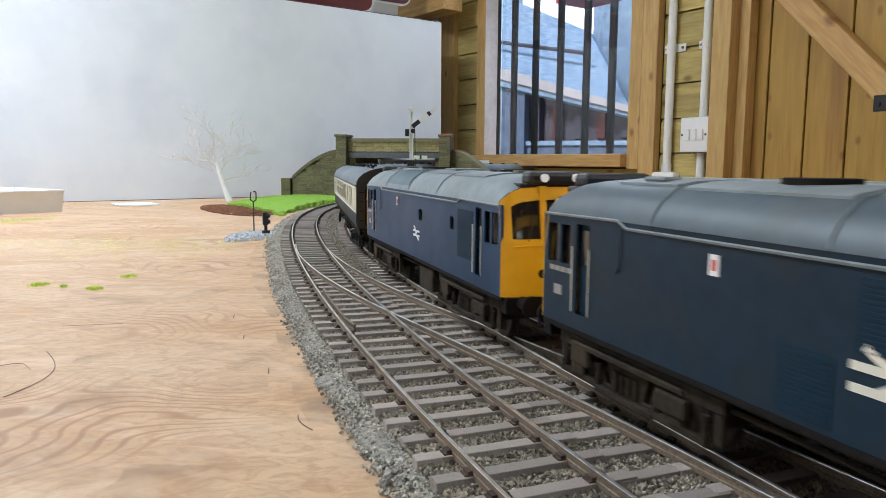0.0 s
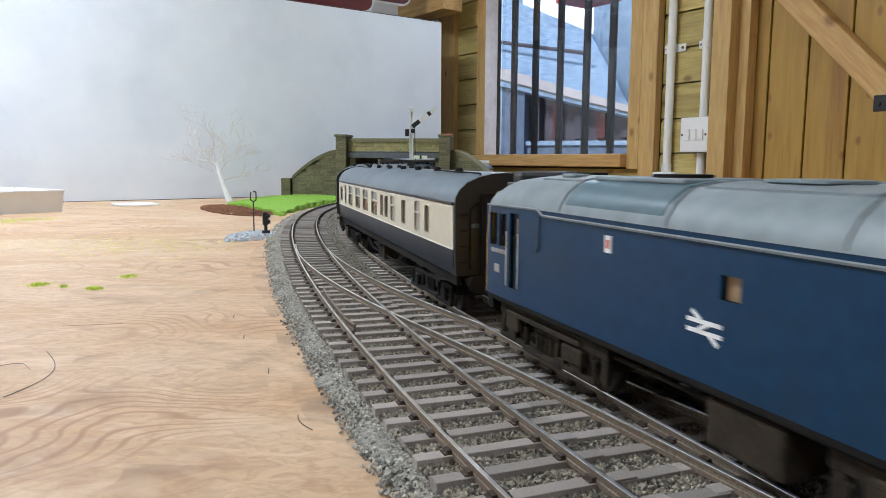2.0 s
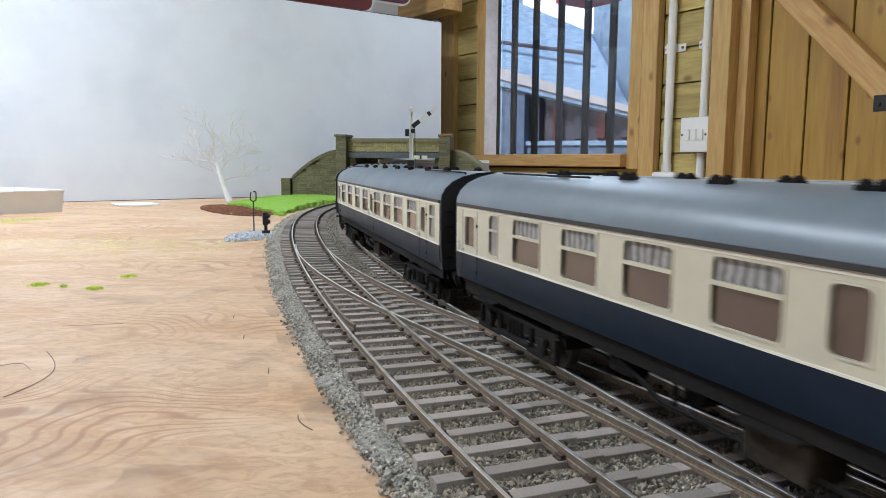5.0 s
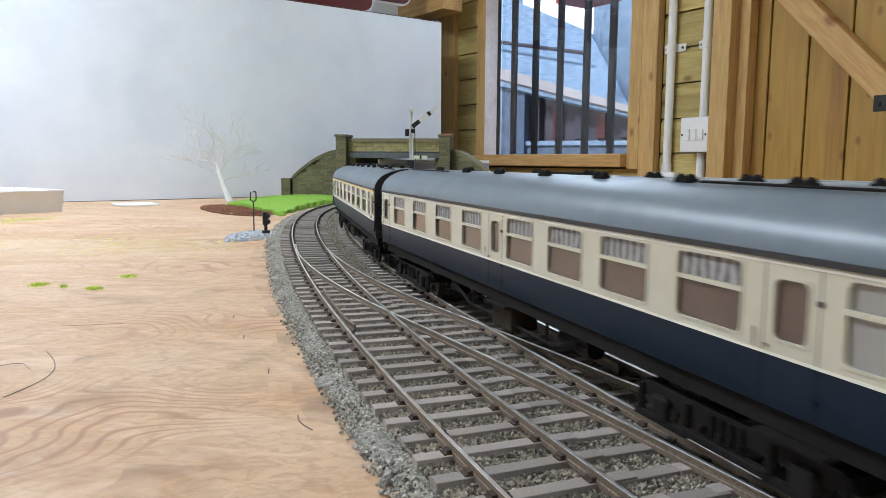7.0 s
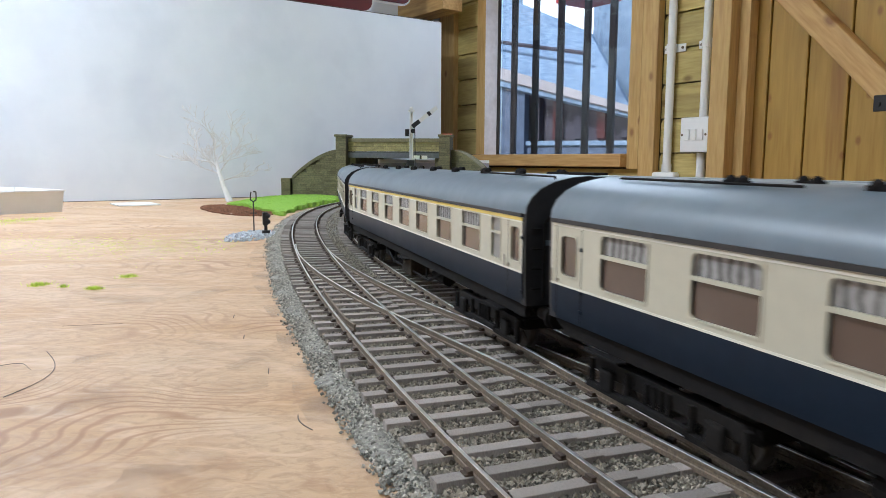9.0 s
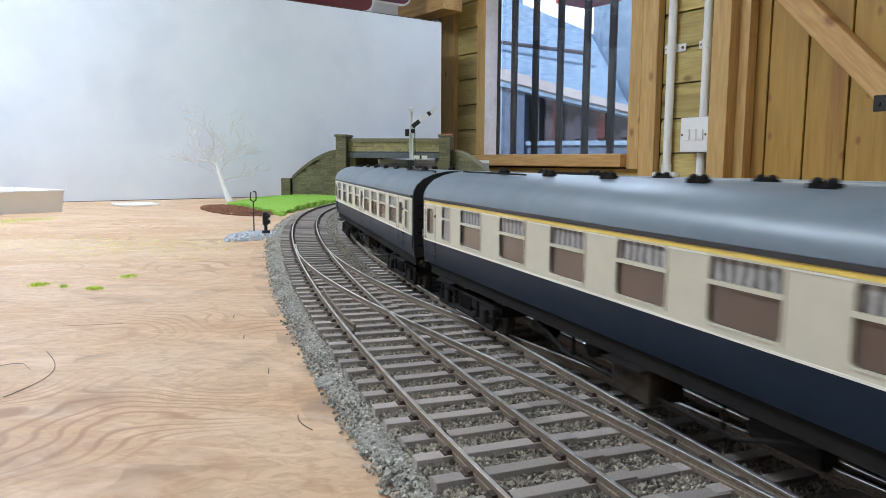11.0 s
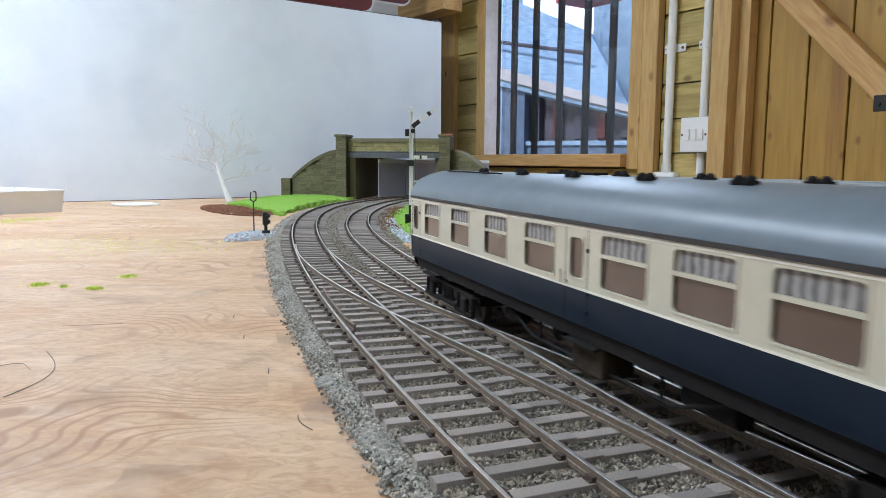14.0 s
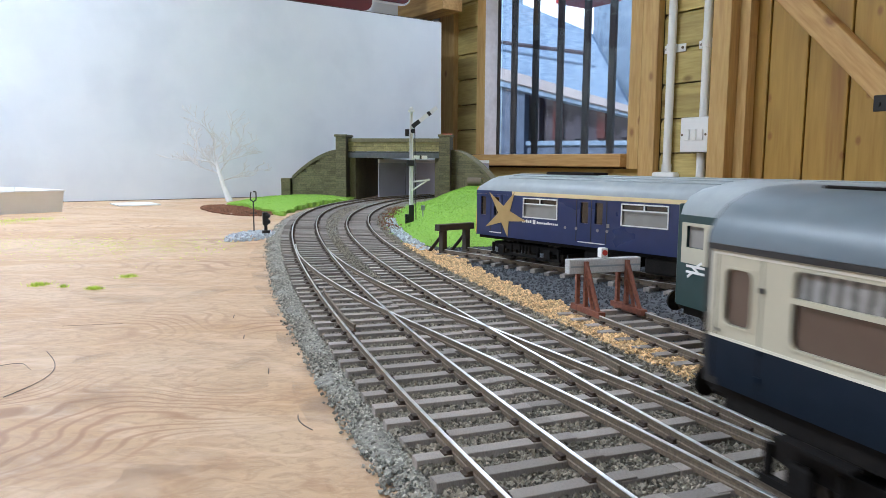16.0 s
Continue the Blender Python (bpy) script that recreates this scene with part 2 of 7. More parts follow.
BALLAST_BED = material("ballast_bed", (0.35, 0.335, 0.285), (0.15, 0.14, 0.12), 0.95, scale=420, bump=0.0012, blotch=(0.25, 0.22, 0.17), blotch_scale=14)
BLUE_STONE = material("pale_stone", (0.55, 0.60, 0.64), (0.42, 0.46, 0.50), 0.9, scale=700, island=0.35)
GOLD_STONE = material("buff_stone", (0.76, 0.55, 0.30), (0.58, 0.39, 0.19), 0.9, scale=700, island=0.5)
GOLD_BED = material("buff_bed", (0.56, 0.38, 0.19), (0.36, 0.23, 0.11), 0.95, scale=420, bump=0.001)
DARK_CHIP = material("yard_chippings", (0.115, 0.12, 0.135), (0.06, 0.065, 0.075), 0.95, scale=520, bump=0.001)
GRASS_BED = material("grass_mat", (0.30, 0.50, 0.065), (0.19, 0.36, 0.035), 0.9, scale=260, bump=0.002, blotch=(0.28, 0.45, 0.05), blotch_scale=18)
GRASS_BLADE = material("grass_fibre", (0.36, 0.58, 0.08), (0.24, 0.44, 0.04), 0.8, scale=300, island=0.35)
SOIL = material("loose_soil", (0.24, 0.105, 0.05), (0.13, 0.055, 0.028), 0.95, scale=600, bump=0.002, island=0.4)
STONE_WALL = material("painted_stone", (0.185, 0.165, 0.085), (0.105, 0.095, 0.05), 0.85, scale=260, bump=0.0006, blotch=(0.075, 0.072, 0.05), blotch_scale=30, spread=0.20)
STONE_PARAPET = material("olive_parapet_stone", (0.33, 0.29, 0.125), (0.22, 0.19, 0.08), 0.85, scale=260, bump=0.0005, blotch=(0.15, 0.135, 0.07), blotch_scale=30, spread=0.16)
STONE_BACK = material("stone_mortar", (0.085, 0.078, 0.05), (0.055, 0.05, 0.035), 0.9, scale=200)
GIRDER = material("girder_paint", (0.10, 0.11, 0.115), (0.075, 0.08, 0.085), 0.6, scale=200)
BLACK = material("black_paint", (0.018, 0.018, 0.02), (0.012, 0.012, 0.013), 0.45, scale=300)
IRON = material("black_iron", (0.009, 0.009, 0.011), (0.006, 0.006, 0.008), 0.6, scale=60)
WHITE = material("white_paint", (0.80, 0.80, 0.78), (0.74, 0.74, 0.72), 0.5, scale=150)
PLASTIC = material("white_plastic", (0.78, 0.78, 0.77), (0.74, 0.74, 0.73), 0.35, scale=40)
RED = material("red_paint", (0.55, 0.05, 0.03), (0.45, 0.04, 0.03), 0.5, scale=100)
MAROON = material("maroon_enamel", (0.11, 0.012, 0.014), (0.085, 0.01, 0.012), 0.3, scale=20)
RUST = material("rusty_steel", (0.25, 0.085, 0.045), (0.15, 0.05, 0.03), 0.8, scale=500, bump=0.0003)
DARK_TIMBER = material("dark_timber", (0.06, 0.045, 0.035), (0.035, 0.027, 0.022), 0.85, scale=400, stretch=(1, 6, 6))
PALE_BEAM = material("pale_grey_beam", (0.55, 0.54, 0.53), (0.42, 0.41, 0.40), 0.7, scale=260, stretch=(1, 4, 4))
BLUE = material("rail_blue", (0.010, 0.042, 0.096), (0.008, 0.034, 0.078), 0.40, scale=160, blotch=(0.020, 0.032, 0.048), blotch_scale=22, blotch_amount=0.5)
BLUE_GRIMY = material("grimy_rail_blue", (0.013, 0.030, 0.050), (0.011, 0.024, 0.039), 0.48, scale=160, blotch=(0.026, 0.026, 0.024), blotch_scale=26, blotch_amount=0.7)
BLUE_DARK = material("rail_blue_grille", (0.009, 0.029, 0.052), (0.007, 0.022, 0.040), 0.6, scale=900, stretch=(1, 1, 8))
LOCO_ROOF = material("loco_roof_grey", (0.200, 0.235, 0.248), (0.155, 0.187, 0.200), 0.55, scale=120, blotch=(0.10, 0.105, 0.105), blotch_scale=20, blotch_amount=0.5)
SHOULDER = material("grimy_roof_shoulder", (0.060, 0.088, 0.108), (0.047, 0.070, 0.086), 0.5, scale=120, blotch=(0.07, 0.075, 0.075), blotch_scale=24, blotch_amount=0.5)
TEAL_ROOF = material("teal_roof_panel", (0.075, 0.130, 0.155), (0.057, 0.103, 0.125), 0.42, scale=120, blotch=(0.08, 0.10, 0.11), blotch_scale=20, blotch_amount=0.4)
YELLOW = material("warning_yellow", (0.93, 0.505, 0.009), (0.88, 0.46, 0.008), 0.42, scale=200, blotch=(0.55, 0.27, 0.03), blotch_scale=30, blotch_amount=0.35)
COACH_BLUE = material("coach_blue", (0.008, 0.016, 0.030), (0.006, 0.0125, 0.024), 0.42, scale=160, blotch=(0.018, 0.025, 0.036), blotch_scale=16, blotch_amount=0.4)
COACH_CREAM = material("coach_grey_cream", (0.52, 0.49, 0.375), (0.48, 0.452, 0.345), 0.42, scale=160, blotch=(0.41, 0.395, 0.32), blotch_scale=16, blotch_amount=0.35)
COACH_ROOF = material("coach_roof_grey", (0.130, 0.160, 0.185), (0.110, 0.138, 0.162), 0.42, scale=110, blotch=(0.10, 0.11, 0.12), blotch_scale=18, blotch_amount=0.4)
UNDER = material("underframe_grime", (0.013, 0.011, 0.010), (0.008, 0.007, 0.0065), 0.85, scale=600, blotch=(0.03, 0.024, 0.018), blotch_scale=40)
BOGIE = material("bogie_grime", (0.034, 0.026, 0.018), (0.015, 0.012, 0.009), 0.85, scale=500, blotch=(0.10, 0.073, 0.046), blotch_scale=50)
for m in (BLUE, BLUE_GRIMY, BLUE_DARK, UNDER, BOGIE, COACH_BLUE):
    m.node_tree.nodes["Principled BSDF"].inputs["Specular IOR Level"].default_value = 0.15
WHEEL = material("wheel_steel", (0.09, 0.075, 0.06), (0.06, 0.05, 0.04), 0.5, metal=0.5, scale=300)
TYRE = material("tyre_steel", (0.45, 0.44, 0.42), (0.36, 0.35, 0.33), 0.3, metal=1.0, scale=300)
BROWN_PANE = material("brown_compartment_pane", (0.100, 0.069, 0.053), (0.082, 0.056, 0.043), 0.16, scale=60, blotch=(0.13, 0.095, 0.072), blotch_scale=60, coat=0.4)
FROST_PANE = material("frosted_pane", (0.30, 0.29, 0.27), (0.25, 0.24, 0.22), 0.3, scale=80)
CURTAIN = striped("curtained_vent", (0.36, 0.35, 0.33), (0.07, 0.062, 0.055), 75.0)
DARK_PANE = material("dark_cab_pane", (0.022, 0.018, 0.015), (0.016, 0.013, 0.011), 0.08, scale=60, coat=0.5)
TAN_PANE = material("tan_pane", (0.27, 0.19, 0.11), (0.22, 0.15, 0.085), 0.25, scale=60)
CREAM_LINE = material("cream_lining", (0.72, 0.70, 0.60), (0.68, 0.66, 0.56), 0.45, scale=80)
FIRST_YELLOW = material("first_class_line", (0.72, 0.55, 0.10), (0.66, 0.5, 0.09), 0.45, scale=80)
NAVY = material("unit_navy", (0.013, 0.028, 0.105), (0.011, 0.024, 0.09), 0.3, scale=100)
GOLD_BAND = material("unit_gold_band", (0.78, 0.62, 0.34), (0.70, 0.55, 0.30), 0.4, scale=100)
GOLD = material("unit_gold", (0.42, 0.29, 0.11), (0.36, 0.25, 0.09), 0.4, scale=100)
GREY_ROOF = material("unit_roof_grey", (0.30, 0.33, 0.34), (0.26, 0.29, 0.30), 0.5, scale=120)
GREEN = material("loco_green", (0.018, 0.052, 0.052), (0.014, 0.042, 0.042), 0.35, scale=120)
GLASS = glass_material("window_glass")
TUFT = material("tuft_fibre", (0.70, 0.85, 0.16), (0.56, 0.74, 0.10), 0.8, scale=300, island=0.25)
WIRE = material("dull_wire", (0.15, 0.115, 0.09), (0.10, 0.08, 0.065), 0.6, scale=300)
LAMP = glow_material("lamp_white", (1.0, 0.97, 0.9), 0.25)
SKY_WHITE = glow_material("overcast_sky", (0.90, 0.95, 1.0), 1.6)
TUBE_GLOW = glow_material("tube_glow", (1.0, 0.96, 0.9), 6.0)
TWIG = material("twig_grey", (0.72, 0.71, 0.70), (0.55, 0.53, 0.52), 0.8, scale=300)
BARK = material("white_bark", (0.78, 0.77, 0.75), (0.68, 0.67, 0.66), 0.8, scale=300)
# the blue cast of the outdoor light is put into this slate colour
SLATE_BLUED = material("far_slate_daylight_blue", (0.38, 0.50, 0.64), (0.20, 0.29, 0.41), 0.7, scale=14, stretch=(1, 3, 3))
# shade under the neighbour's eaves is put into this dark colour
FAR_WALL = material("far_wall_shade", (0.10, 0.085, 0.10), (0.07, 0.06, 0.075), 0.8, scale=3)
FAR_TRIM = material("far_trim", (0.66, 0.60, 0.58), (0.5, 0.46, 0.46), 0.7, scale=4)
# these two renders also carry the blue outdoor light in their base colours
RENDER_BLUED = material("far_render_daylight_blue", (0.34, 0.45, 0.58), (0.20, 0.28, 0.38), 0.85, scale=26)
DARK_RENDER_BLUED = material("dark_render_daylight_blue", (0.17, 0.22, 0.31), (0.10, 0.13, 0.19), 0.85, scale=14)
CARD = material("tunnel_card", (0.50, 0.49, 0.58), (0.45, 0.44, 0.53), 0.7, scale=20)
PAPER = material("white_card", (0.82, 0.82, 0.80), (0.78, 0.78, 0.77), 0.6, scale=40)


def film_material(name, colour, most):
    """A thin film: patchy, see-through between its stains."""
    m = bpy.data.materials.new(name)
    m.use_nodes = True
    N, L = m.node_tree.nodes, m.node_tree.links
    co = N.new("ShaderNodeTexCoord").outputs["Object"]
    nz = N.new("ShaderNodeTexNoise")
    nz.inputs["Scale"].default_value, nz.inputs["Detail"].default_value = 28, 6
    L.new(co, nz.inputs["Vector"])
    r = N.new("ShaderNodeMapRange")
    r.inputs["From Min"].default_value, r.inputs["From Max"].default_value, r.inputs["To Max"].default_value = 0.46, 0.74, most
    L.new(nz.outputs[0], r.inputs[0])
    bs = N["Principled BSDF"]
    bs.inputs["Base Color"].default_value, bs.inputs["Roughness"].default_value = rgb(*colour), 0.5
    L.new(r.outputs[0], bs.inputs["Alpha"])
    return m


EDGE_TINT = film_material("edge_tint", (0.27, 0.225, 0.20), 0.34)
STAIN = film_material("old_varnish_stain", (0.27, 0.155, 0.085), 0.22)


# ---- mesh helpers ----
def thing(name, label, category, m=None, group="", kind=""):
    ob = new(name)
    ob.empty_display_size = 0.02
    if m is not None:
        ob.matrix_basis = m
    return tagged(ob, label, category, group, kind)


def mesh_from(name, bm, mat, smooth=False):
    me = bpy.data.meshes.new(name)
    bmesh.ops.recalc_face_normals(bm, faces=bm.faces)
    bm.to_mesh(me)
    bm.free()
    for mt in (mat if isinstance(mat, (list, tuple)) else (mat,)):
        me.materials.append(mt)
    if smooth:
        for p in me.polygons:
            p.use_smooth = True
        me.set_sharp_from_angle(angle=radians(38))
    return me


def part(name, bm, mat, parent=None, label="", m=None, smooth=False):
    ob = new(name, mesh_from(name, bm, mat, smooth))
    ob.parent = parent
    if m is not None:
        ob.matrix_basis = m
    return tagged(ob, label)


def share(name, me, parent, m):
    ob = new(name, me)
    ob.parent, ob.matrix_basis = parent, m
    return ob


def structure(name, bm, mat, m=None, label="", category="", smooth=False):
    ob = part(name, bm, mat, None, label, m, smooth)
    return tagged(ob, label, category, "", "structure")


def box(bm, x0, x1, y0, y1, z0, z1, bevel=0.0, m=None):
    mat = Matrix.Translation(((x0 + x1) / 2, (y0 + y1) / 2, (z0 + z1) / 2)) @ Matrix.Diagonal((abs(x1 - x0), abs(y1 - y0), abs(z1 - z0), 1))
    if m is not None:
        mat = m @ mat
    r = bmesh.ops.create_cube(bm, size=1, matrix=mat)
    if bevel:
        es = {e for v in r["verts"] for e in v.link_edges}
        bmesh.ops.bevel(bm, geom=list(es), offset=bevel, segments=2, profile=0.5, affect="EDGES")
    return bm


def boxed(*a, **k):
    return box(bmesh.new(), *a, **k)


def rod(bm, a, b, r, seg=8, r2=None):
    a, b = Vector(a), Vector(b)
    d = b - a
    m = Matrix.Translation((a + b) / 2) @ d.to_track_quat("Z", "Y").to_matrix().to_4x4()
    bmesh.ops.create_cone(bm, cap_ends=True, segments=seg, radius1=r, radius2=r if r2 is None else r2, depth=d.length, matrix=m)
    return bm


def tube(bm, pts, r, seg=6):
    for a, b in zip(pts[:-1], pts[1:]):
        rod(bm, a, b, r, seg)
    return bm


def ball(bm, c, r, sub=2, squash=(1, 1, 1)):
    bmesh.ops.create_icosphere(bm, subdivisions=sub, radius=r, matrix=Matrix.Translation(c) @ Matrix.Diagonal((*squash, 1)))
    return bm


def loft(bm, sections, closed=True, caps=True):
    """Skin a row of sections, each a list of points of equal count."""
    rows = [[bm.verts.new(p) for p in s] for s in sections]
    n = len(rows[0])
    for a, b in zip(rows[:-1], rows[1:]):
        for i in range(n if closed else n - 1):
            j = (i + 1) % n
            bm.faces.new((a[i], a[j], b[j], b[i]))
    if caps and closed:
        bm.faces.new(rows[0])
        bm.faces.new(rows[-1])
    return bm


def plate(bm, pts, y0, y1):
    """A flat outline in x and z, thick from y0 to y1."""
    a = [bm.verts.new((x, y0, z)) for x, z in pts]
    b = [bm.verts.new((x, y1, z)) for x, z in pts]
    bm.faces.new(a)
    bm.faces.new(b)
    for i in range(len(pts)):
        j = (i + 1) % len(pts)
        bm.faces.new((a[i], a[j], b[j], b[i]))
    return bm


# ---- the lines of the tracks ----
POLY_L = (0.07086, -0.18898, 0.28957, -0.48607, 0.11938)
POLY_R = (-0.00812, 0.09205, -0.01884, -0.37174, 0.18849)


class Line:
    """A track's middle line from the far end, beyond the bridge, to behind the camera, by distance s in metres."""

    def __init__(self, poly, radius, far, near=-2.45):
        p = np.array(poly)
        d = np.polyder(p)
        ys = np.arange(0.15, 1.8501, 0.005)
        pts = [(np.polyval(p, 0.15) + np.polyval(d, 0.15) * (y - 0.15), y) for y in np.arange(near, 0.149, 0.02)]
        pts += [(np.polyval(p, y), y) for y in ys]
        x0, y0 = pts[-1]
        turn = math.atan(np.polyval(d, ys[-1]))
        cx, cy = x0 + radius * math.cos(turn), y0 - radius * math.sin(turn)
        k = 1
        while k * 0.01 <= far:
            a = turn + k * 0.01 / radius
            pts.append((cx - radius * math.cos(a), cy + radius * math.sin(a)))
            k += 1
        self.p = np.array(pts[::-1])
        self.s = np.concatenate([[0], np.cumsum(np.linalg.norm(np.diff(self.p, axis=0), axis=1))])
        # distance is counted so that y = 1.85 has the same s on every line
        self.s = self.s - far
        self.length = self.s[-1]

    def at(self, s, off=0.0):
        x = np.interp(s, self.s, self.p[:, 0])
        y = np.interp(s, self.s, self.p[:, 1])
        if s < self.s[0] or s > self.s[-1]:
            i = (0, 1) if s < self.s[0] else (-2, -1)
            t = (self.p[i[1]] - self.p[i[0]]) / np.linalg.norm(self.p[i[1]] - self.p[i[0]])
            k = s - (self.s[0] if s < self.s[0] else self.s[-1])
            x, y = x + t[0] * k, y + t[1] * k
        h = self.heading(s)
        return x - math.sin(h) * off, y + math.cos(h) * off   # off to the left of travel

    def heading(self, s, e=0.012):
        a, b = np.clip([s - e, s + e], self.s[0], self.s[-1])
        dx = np.interp(b, self.s, self.p[:, 0]) - np.interp(a, self.s, self.p[:, 0])
        dy = np.interp(b, self.s, self.p[:, 1]) - np.interp(a, self.s, self.p[:, 1])
        return math.atan2(dy, dx)


LINE_L = Line(POLY_L, 0.93, 0.60)
LINE_R = Line(POLY_R, 0.85, 0.62)


def x_of(line, y):
    return float(np.interp(-y, -line.p[:, 1], line.p[:, 0]))


class Straight:
    def __init__(self, a, b):
        self.a, self.b = np.array(a), np.array(b)
        self.length = float(np.linalg.norm(self.b - self.a))

    def heading(self, s):
        d = self.b - self.a
        return math.atan2(d[1], d[0])

    def at(self, s, off=0.0):
        h = self.heading(s)
        p = self.a + (self.b - self.a) * s / self.length
        return p[0] - math.sin(h) * off, p[1] + math.cos(h) * off


# ---- shed: floor, ceiling and walls ----
S0, S1, DEEP = -0.08, 5.6, -3.4
structure("floor", boxed(S0 - 0.1, S1 + 0.1, DEEP - 0.1, 0.1, FLOOR - 0.1, FLOOR), FLOOR_MAT, WALL, "grey concrete shed floor", "floor")
structure("ceiling", boxed(S0 - 0.1, S1 + 0.1, DEEP - 0.1, 0.1, CEILING, CEILING + 0.08), CEIL_MAT, WALL, "pale boarded shed ceiling", "ceiling")
# the mostly hidden end wall is whitened to give the rails a bright reflection
structure("wall_back", boxed(S0 - 0.1, S0, DEEP - 0.1, 0.1, FLOOR, CEILING), BACKSCENE, WALL, "end wall behind the backscene, whitened as a reflector for the rails", "wall")
structure("wall_near", boxed(S1, S1 + 0.1, DEEP - 0.1, 0.1, FLOOR, CEILING), PLASTER, WALL, "plain end wall of the shed", "wall")
bm = bmesh.new()
box(bm, S0, 0.38, DEEP - 0.1, DEEP, FLOOR, CEILING)
box(bm, 1.54, S1, DEEP - 0.1, DEEP, FLOOR, CEILING)
box(bm, 0.38, 1.54, DEEP - 0.1, DEEP, FLOOR, 0.12)
box(bm, 0.38, 1.54, DEEP - 0.1, DEEP, 1.12, CEILING)
structure("wall_opposite", bm, PLASTER, WALL, "plain side wall with a daylight opening", "wall")

# the window wall: outer boards with the openings for window and door
WIN = (0.247, 0.872, 0.125, 1.02)     # clear opening: along, along, sill, head
bm = bmesh.new()
for s0, s1, z0, z1 in ((S0, WIN[0] - 0.06, FLOOR, CEILING), (WIN[0] - 0.06, WIN[1], FLOOR, WIN[2]), (WIN[0] - 0.06, WIN[1], WIN[3], CEILING),
                       (WIN[1], 1.19, FLOOR, CEILING), (1.19, 2.02, 1.02, CEILING), (2.02, S1, FLOOR, CEILING)):
    box(bm, s0, s1, 0.022, 0.10, z0, z1)
wall_window = structure("wall_window", bm, STONE_BACK, WALL, "timber framed shed wall with window and door", "wall")

# shiplap boards between the posts, each a little proud of the next
lap = []


def shiplap(s0, s1, z_from, z_to, pitch=0.0875, start=0.0405):
    k = math.floor((z_from - start) / pitch)
    while start + k * pitch < z_to:
        z0, z1 = max(start + k * pitch, z_from), min(start + (k + 1) * pitch, z_to)
        if z1 - z0 > 0.01:
            b = bmesh.new()
            loft(b, [[(s, 0.020, z0 + 0.002), (s, 0.000, z0 + 0.002), (s, 0.000, z1 - 0.012), (s, 0.007, z1 - 0.001), (s, 0.020, z1 - 0.001)] for s in (s0, s1)])
            lap.append(part("shiplap_board", b, SHIPLAP, wall_window))
        k += 1


shiplap(0.069, 0.2035, -0.05, 1.3)
shiplap(0.962, 1.135, -0.05, 1.3)
shiplap(0.204, 0.961, -0.05, 0.086)
shiplap(2.06, 3.6, -0.05, 1.3)


def timber(name, x0, x1, y0, y1, z0, z1, label, mat=PINE, bevel=0.002):
    return structure(name, boxed(x0, x1, y0, y1, z0, z1, bevel), mat, WALL, label, "timber")


timber("post_corner", -0.016, 0.0685, -0.020, 0.019, FLOOR, CEILING, "upright pine corner post with knots")
timber("post_window", 0.9115, 0.961, -0.026, -0.001, FLOOR, CEILING, "upright pine post beside the window")
timber("door_post", 1.1355, 1.1825, -0.050, 0.019, FLOOR, CEILING, "upright pine door post")
timber("door_stop", 1.183, 1.2085, -0.016, 0.018, FLOOR, CEILING, "pine door lining in shadow")
timber("beam_top", -0.3, 0.20, -0.16, -0.08, 0.60, 0.68, "pine beam across the top of the corner", PINE_ALONG)
timber("beam_eaves", 0.30, 3.6, -0.08, -0.004, 1.10, 1.20, "pine eaves beam", PINE_ALONG)

# window: pine casing, painted reveal, panes and the outside bars
win = thing("window_1", "pine framed shed window with black security bars outside", "window", WALL, "", "structure")
part("window_frame", boxed(0.204, 0.2465, -0.020, 0.021, 0.128, 1.06, 0.002), PINE, win, "pine casing")
part("window_frame", boxed(0.872, 0.911, -0.0255, 0.095, 0.086, 1.06, 0.002), PINE, win, "pine casing")
part("window_reveal", boxed(0.240, 0.2475, -0.017, 0.035, 0.128, 1.02), WHITE_TIMBER, win, "pale weathered reveal")
part("window_reveal", boxed(0.240, 0.2495, 0.0355, 0.046, 0.128, 1.02), DARK_TIMBER, win, "rough dark bark edge")
part("window_sill", boxed(0.204, 0.8715, -0.050, 0.099, 0.091, 0.127, 0.003), PINE_ALONG, win, "planed pine sill")
part("window_head", boxed(0.251, 0.8715, -0.03, 0.09, 1.021, 1.06), PINE_ALONG, win)
pane = part("pane", boxed(0.2505, 0.8715, 0.052, 0.056, 0.128, 1.02), GLASS, win)
pane.visible_shadow = False
for s in (0.256, 0.364, 0.480, 0.594, 0.697):
    part("security_bar", boxed(s - 0.0115, s + 0.0115, 0.100, 0.112, 0.10, 1.1, 0.002), IRON, win, "black iron bar")

# door: vertical pine planks, diagonal brace, strap hinge
door = thing("door_1", "boarded pine door with a diagonal brace", "door", WALL, "", "structure")
for k in range(9):
    s = 1.149 + 0.0903 * k
    part("plank", boxed(s + 0.0012, s + 0.0880, 0.020, 0.040, FLOOR + 0.01, 1.01, 0.003), DOOR_PINE, door)
part("brace", boxed(-0.16, 0.66, -0.022, 0.0195, -0.0255, 0.0255, 0.003), PINE_ALONG, door, "diagonal pine brace", pose(1.3145, 0, 0.4475, 0, 46.3, 0))
part("backing", boxed(1.21, 1.96, 0.0405, 0.052, FLOOR + 0.01, 1.01), DARK_TIMBER, door, "dark boards behind the planks")
bm = boxed(1.490, 1.70, -0.027, -0.0225, 0.206, 0.238, 0.002)
for s in (1.500, 1.56, 1.63):
    rod(bm, (s, -0.031, 0.221), (s, -0.027, 0.221), 0.005, 10)
part("strap_hinge", bm, IRON, door, "black iron strap hinge")


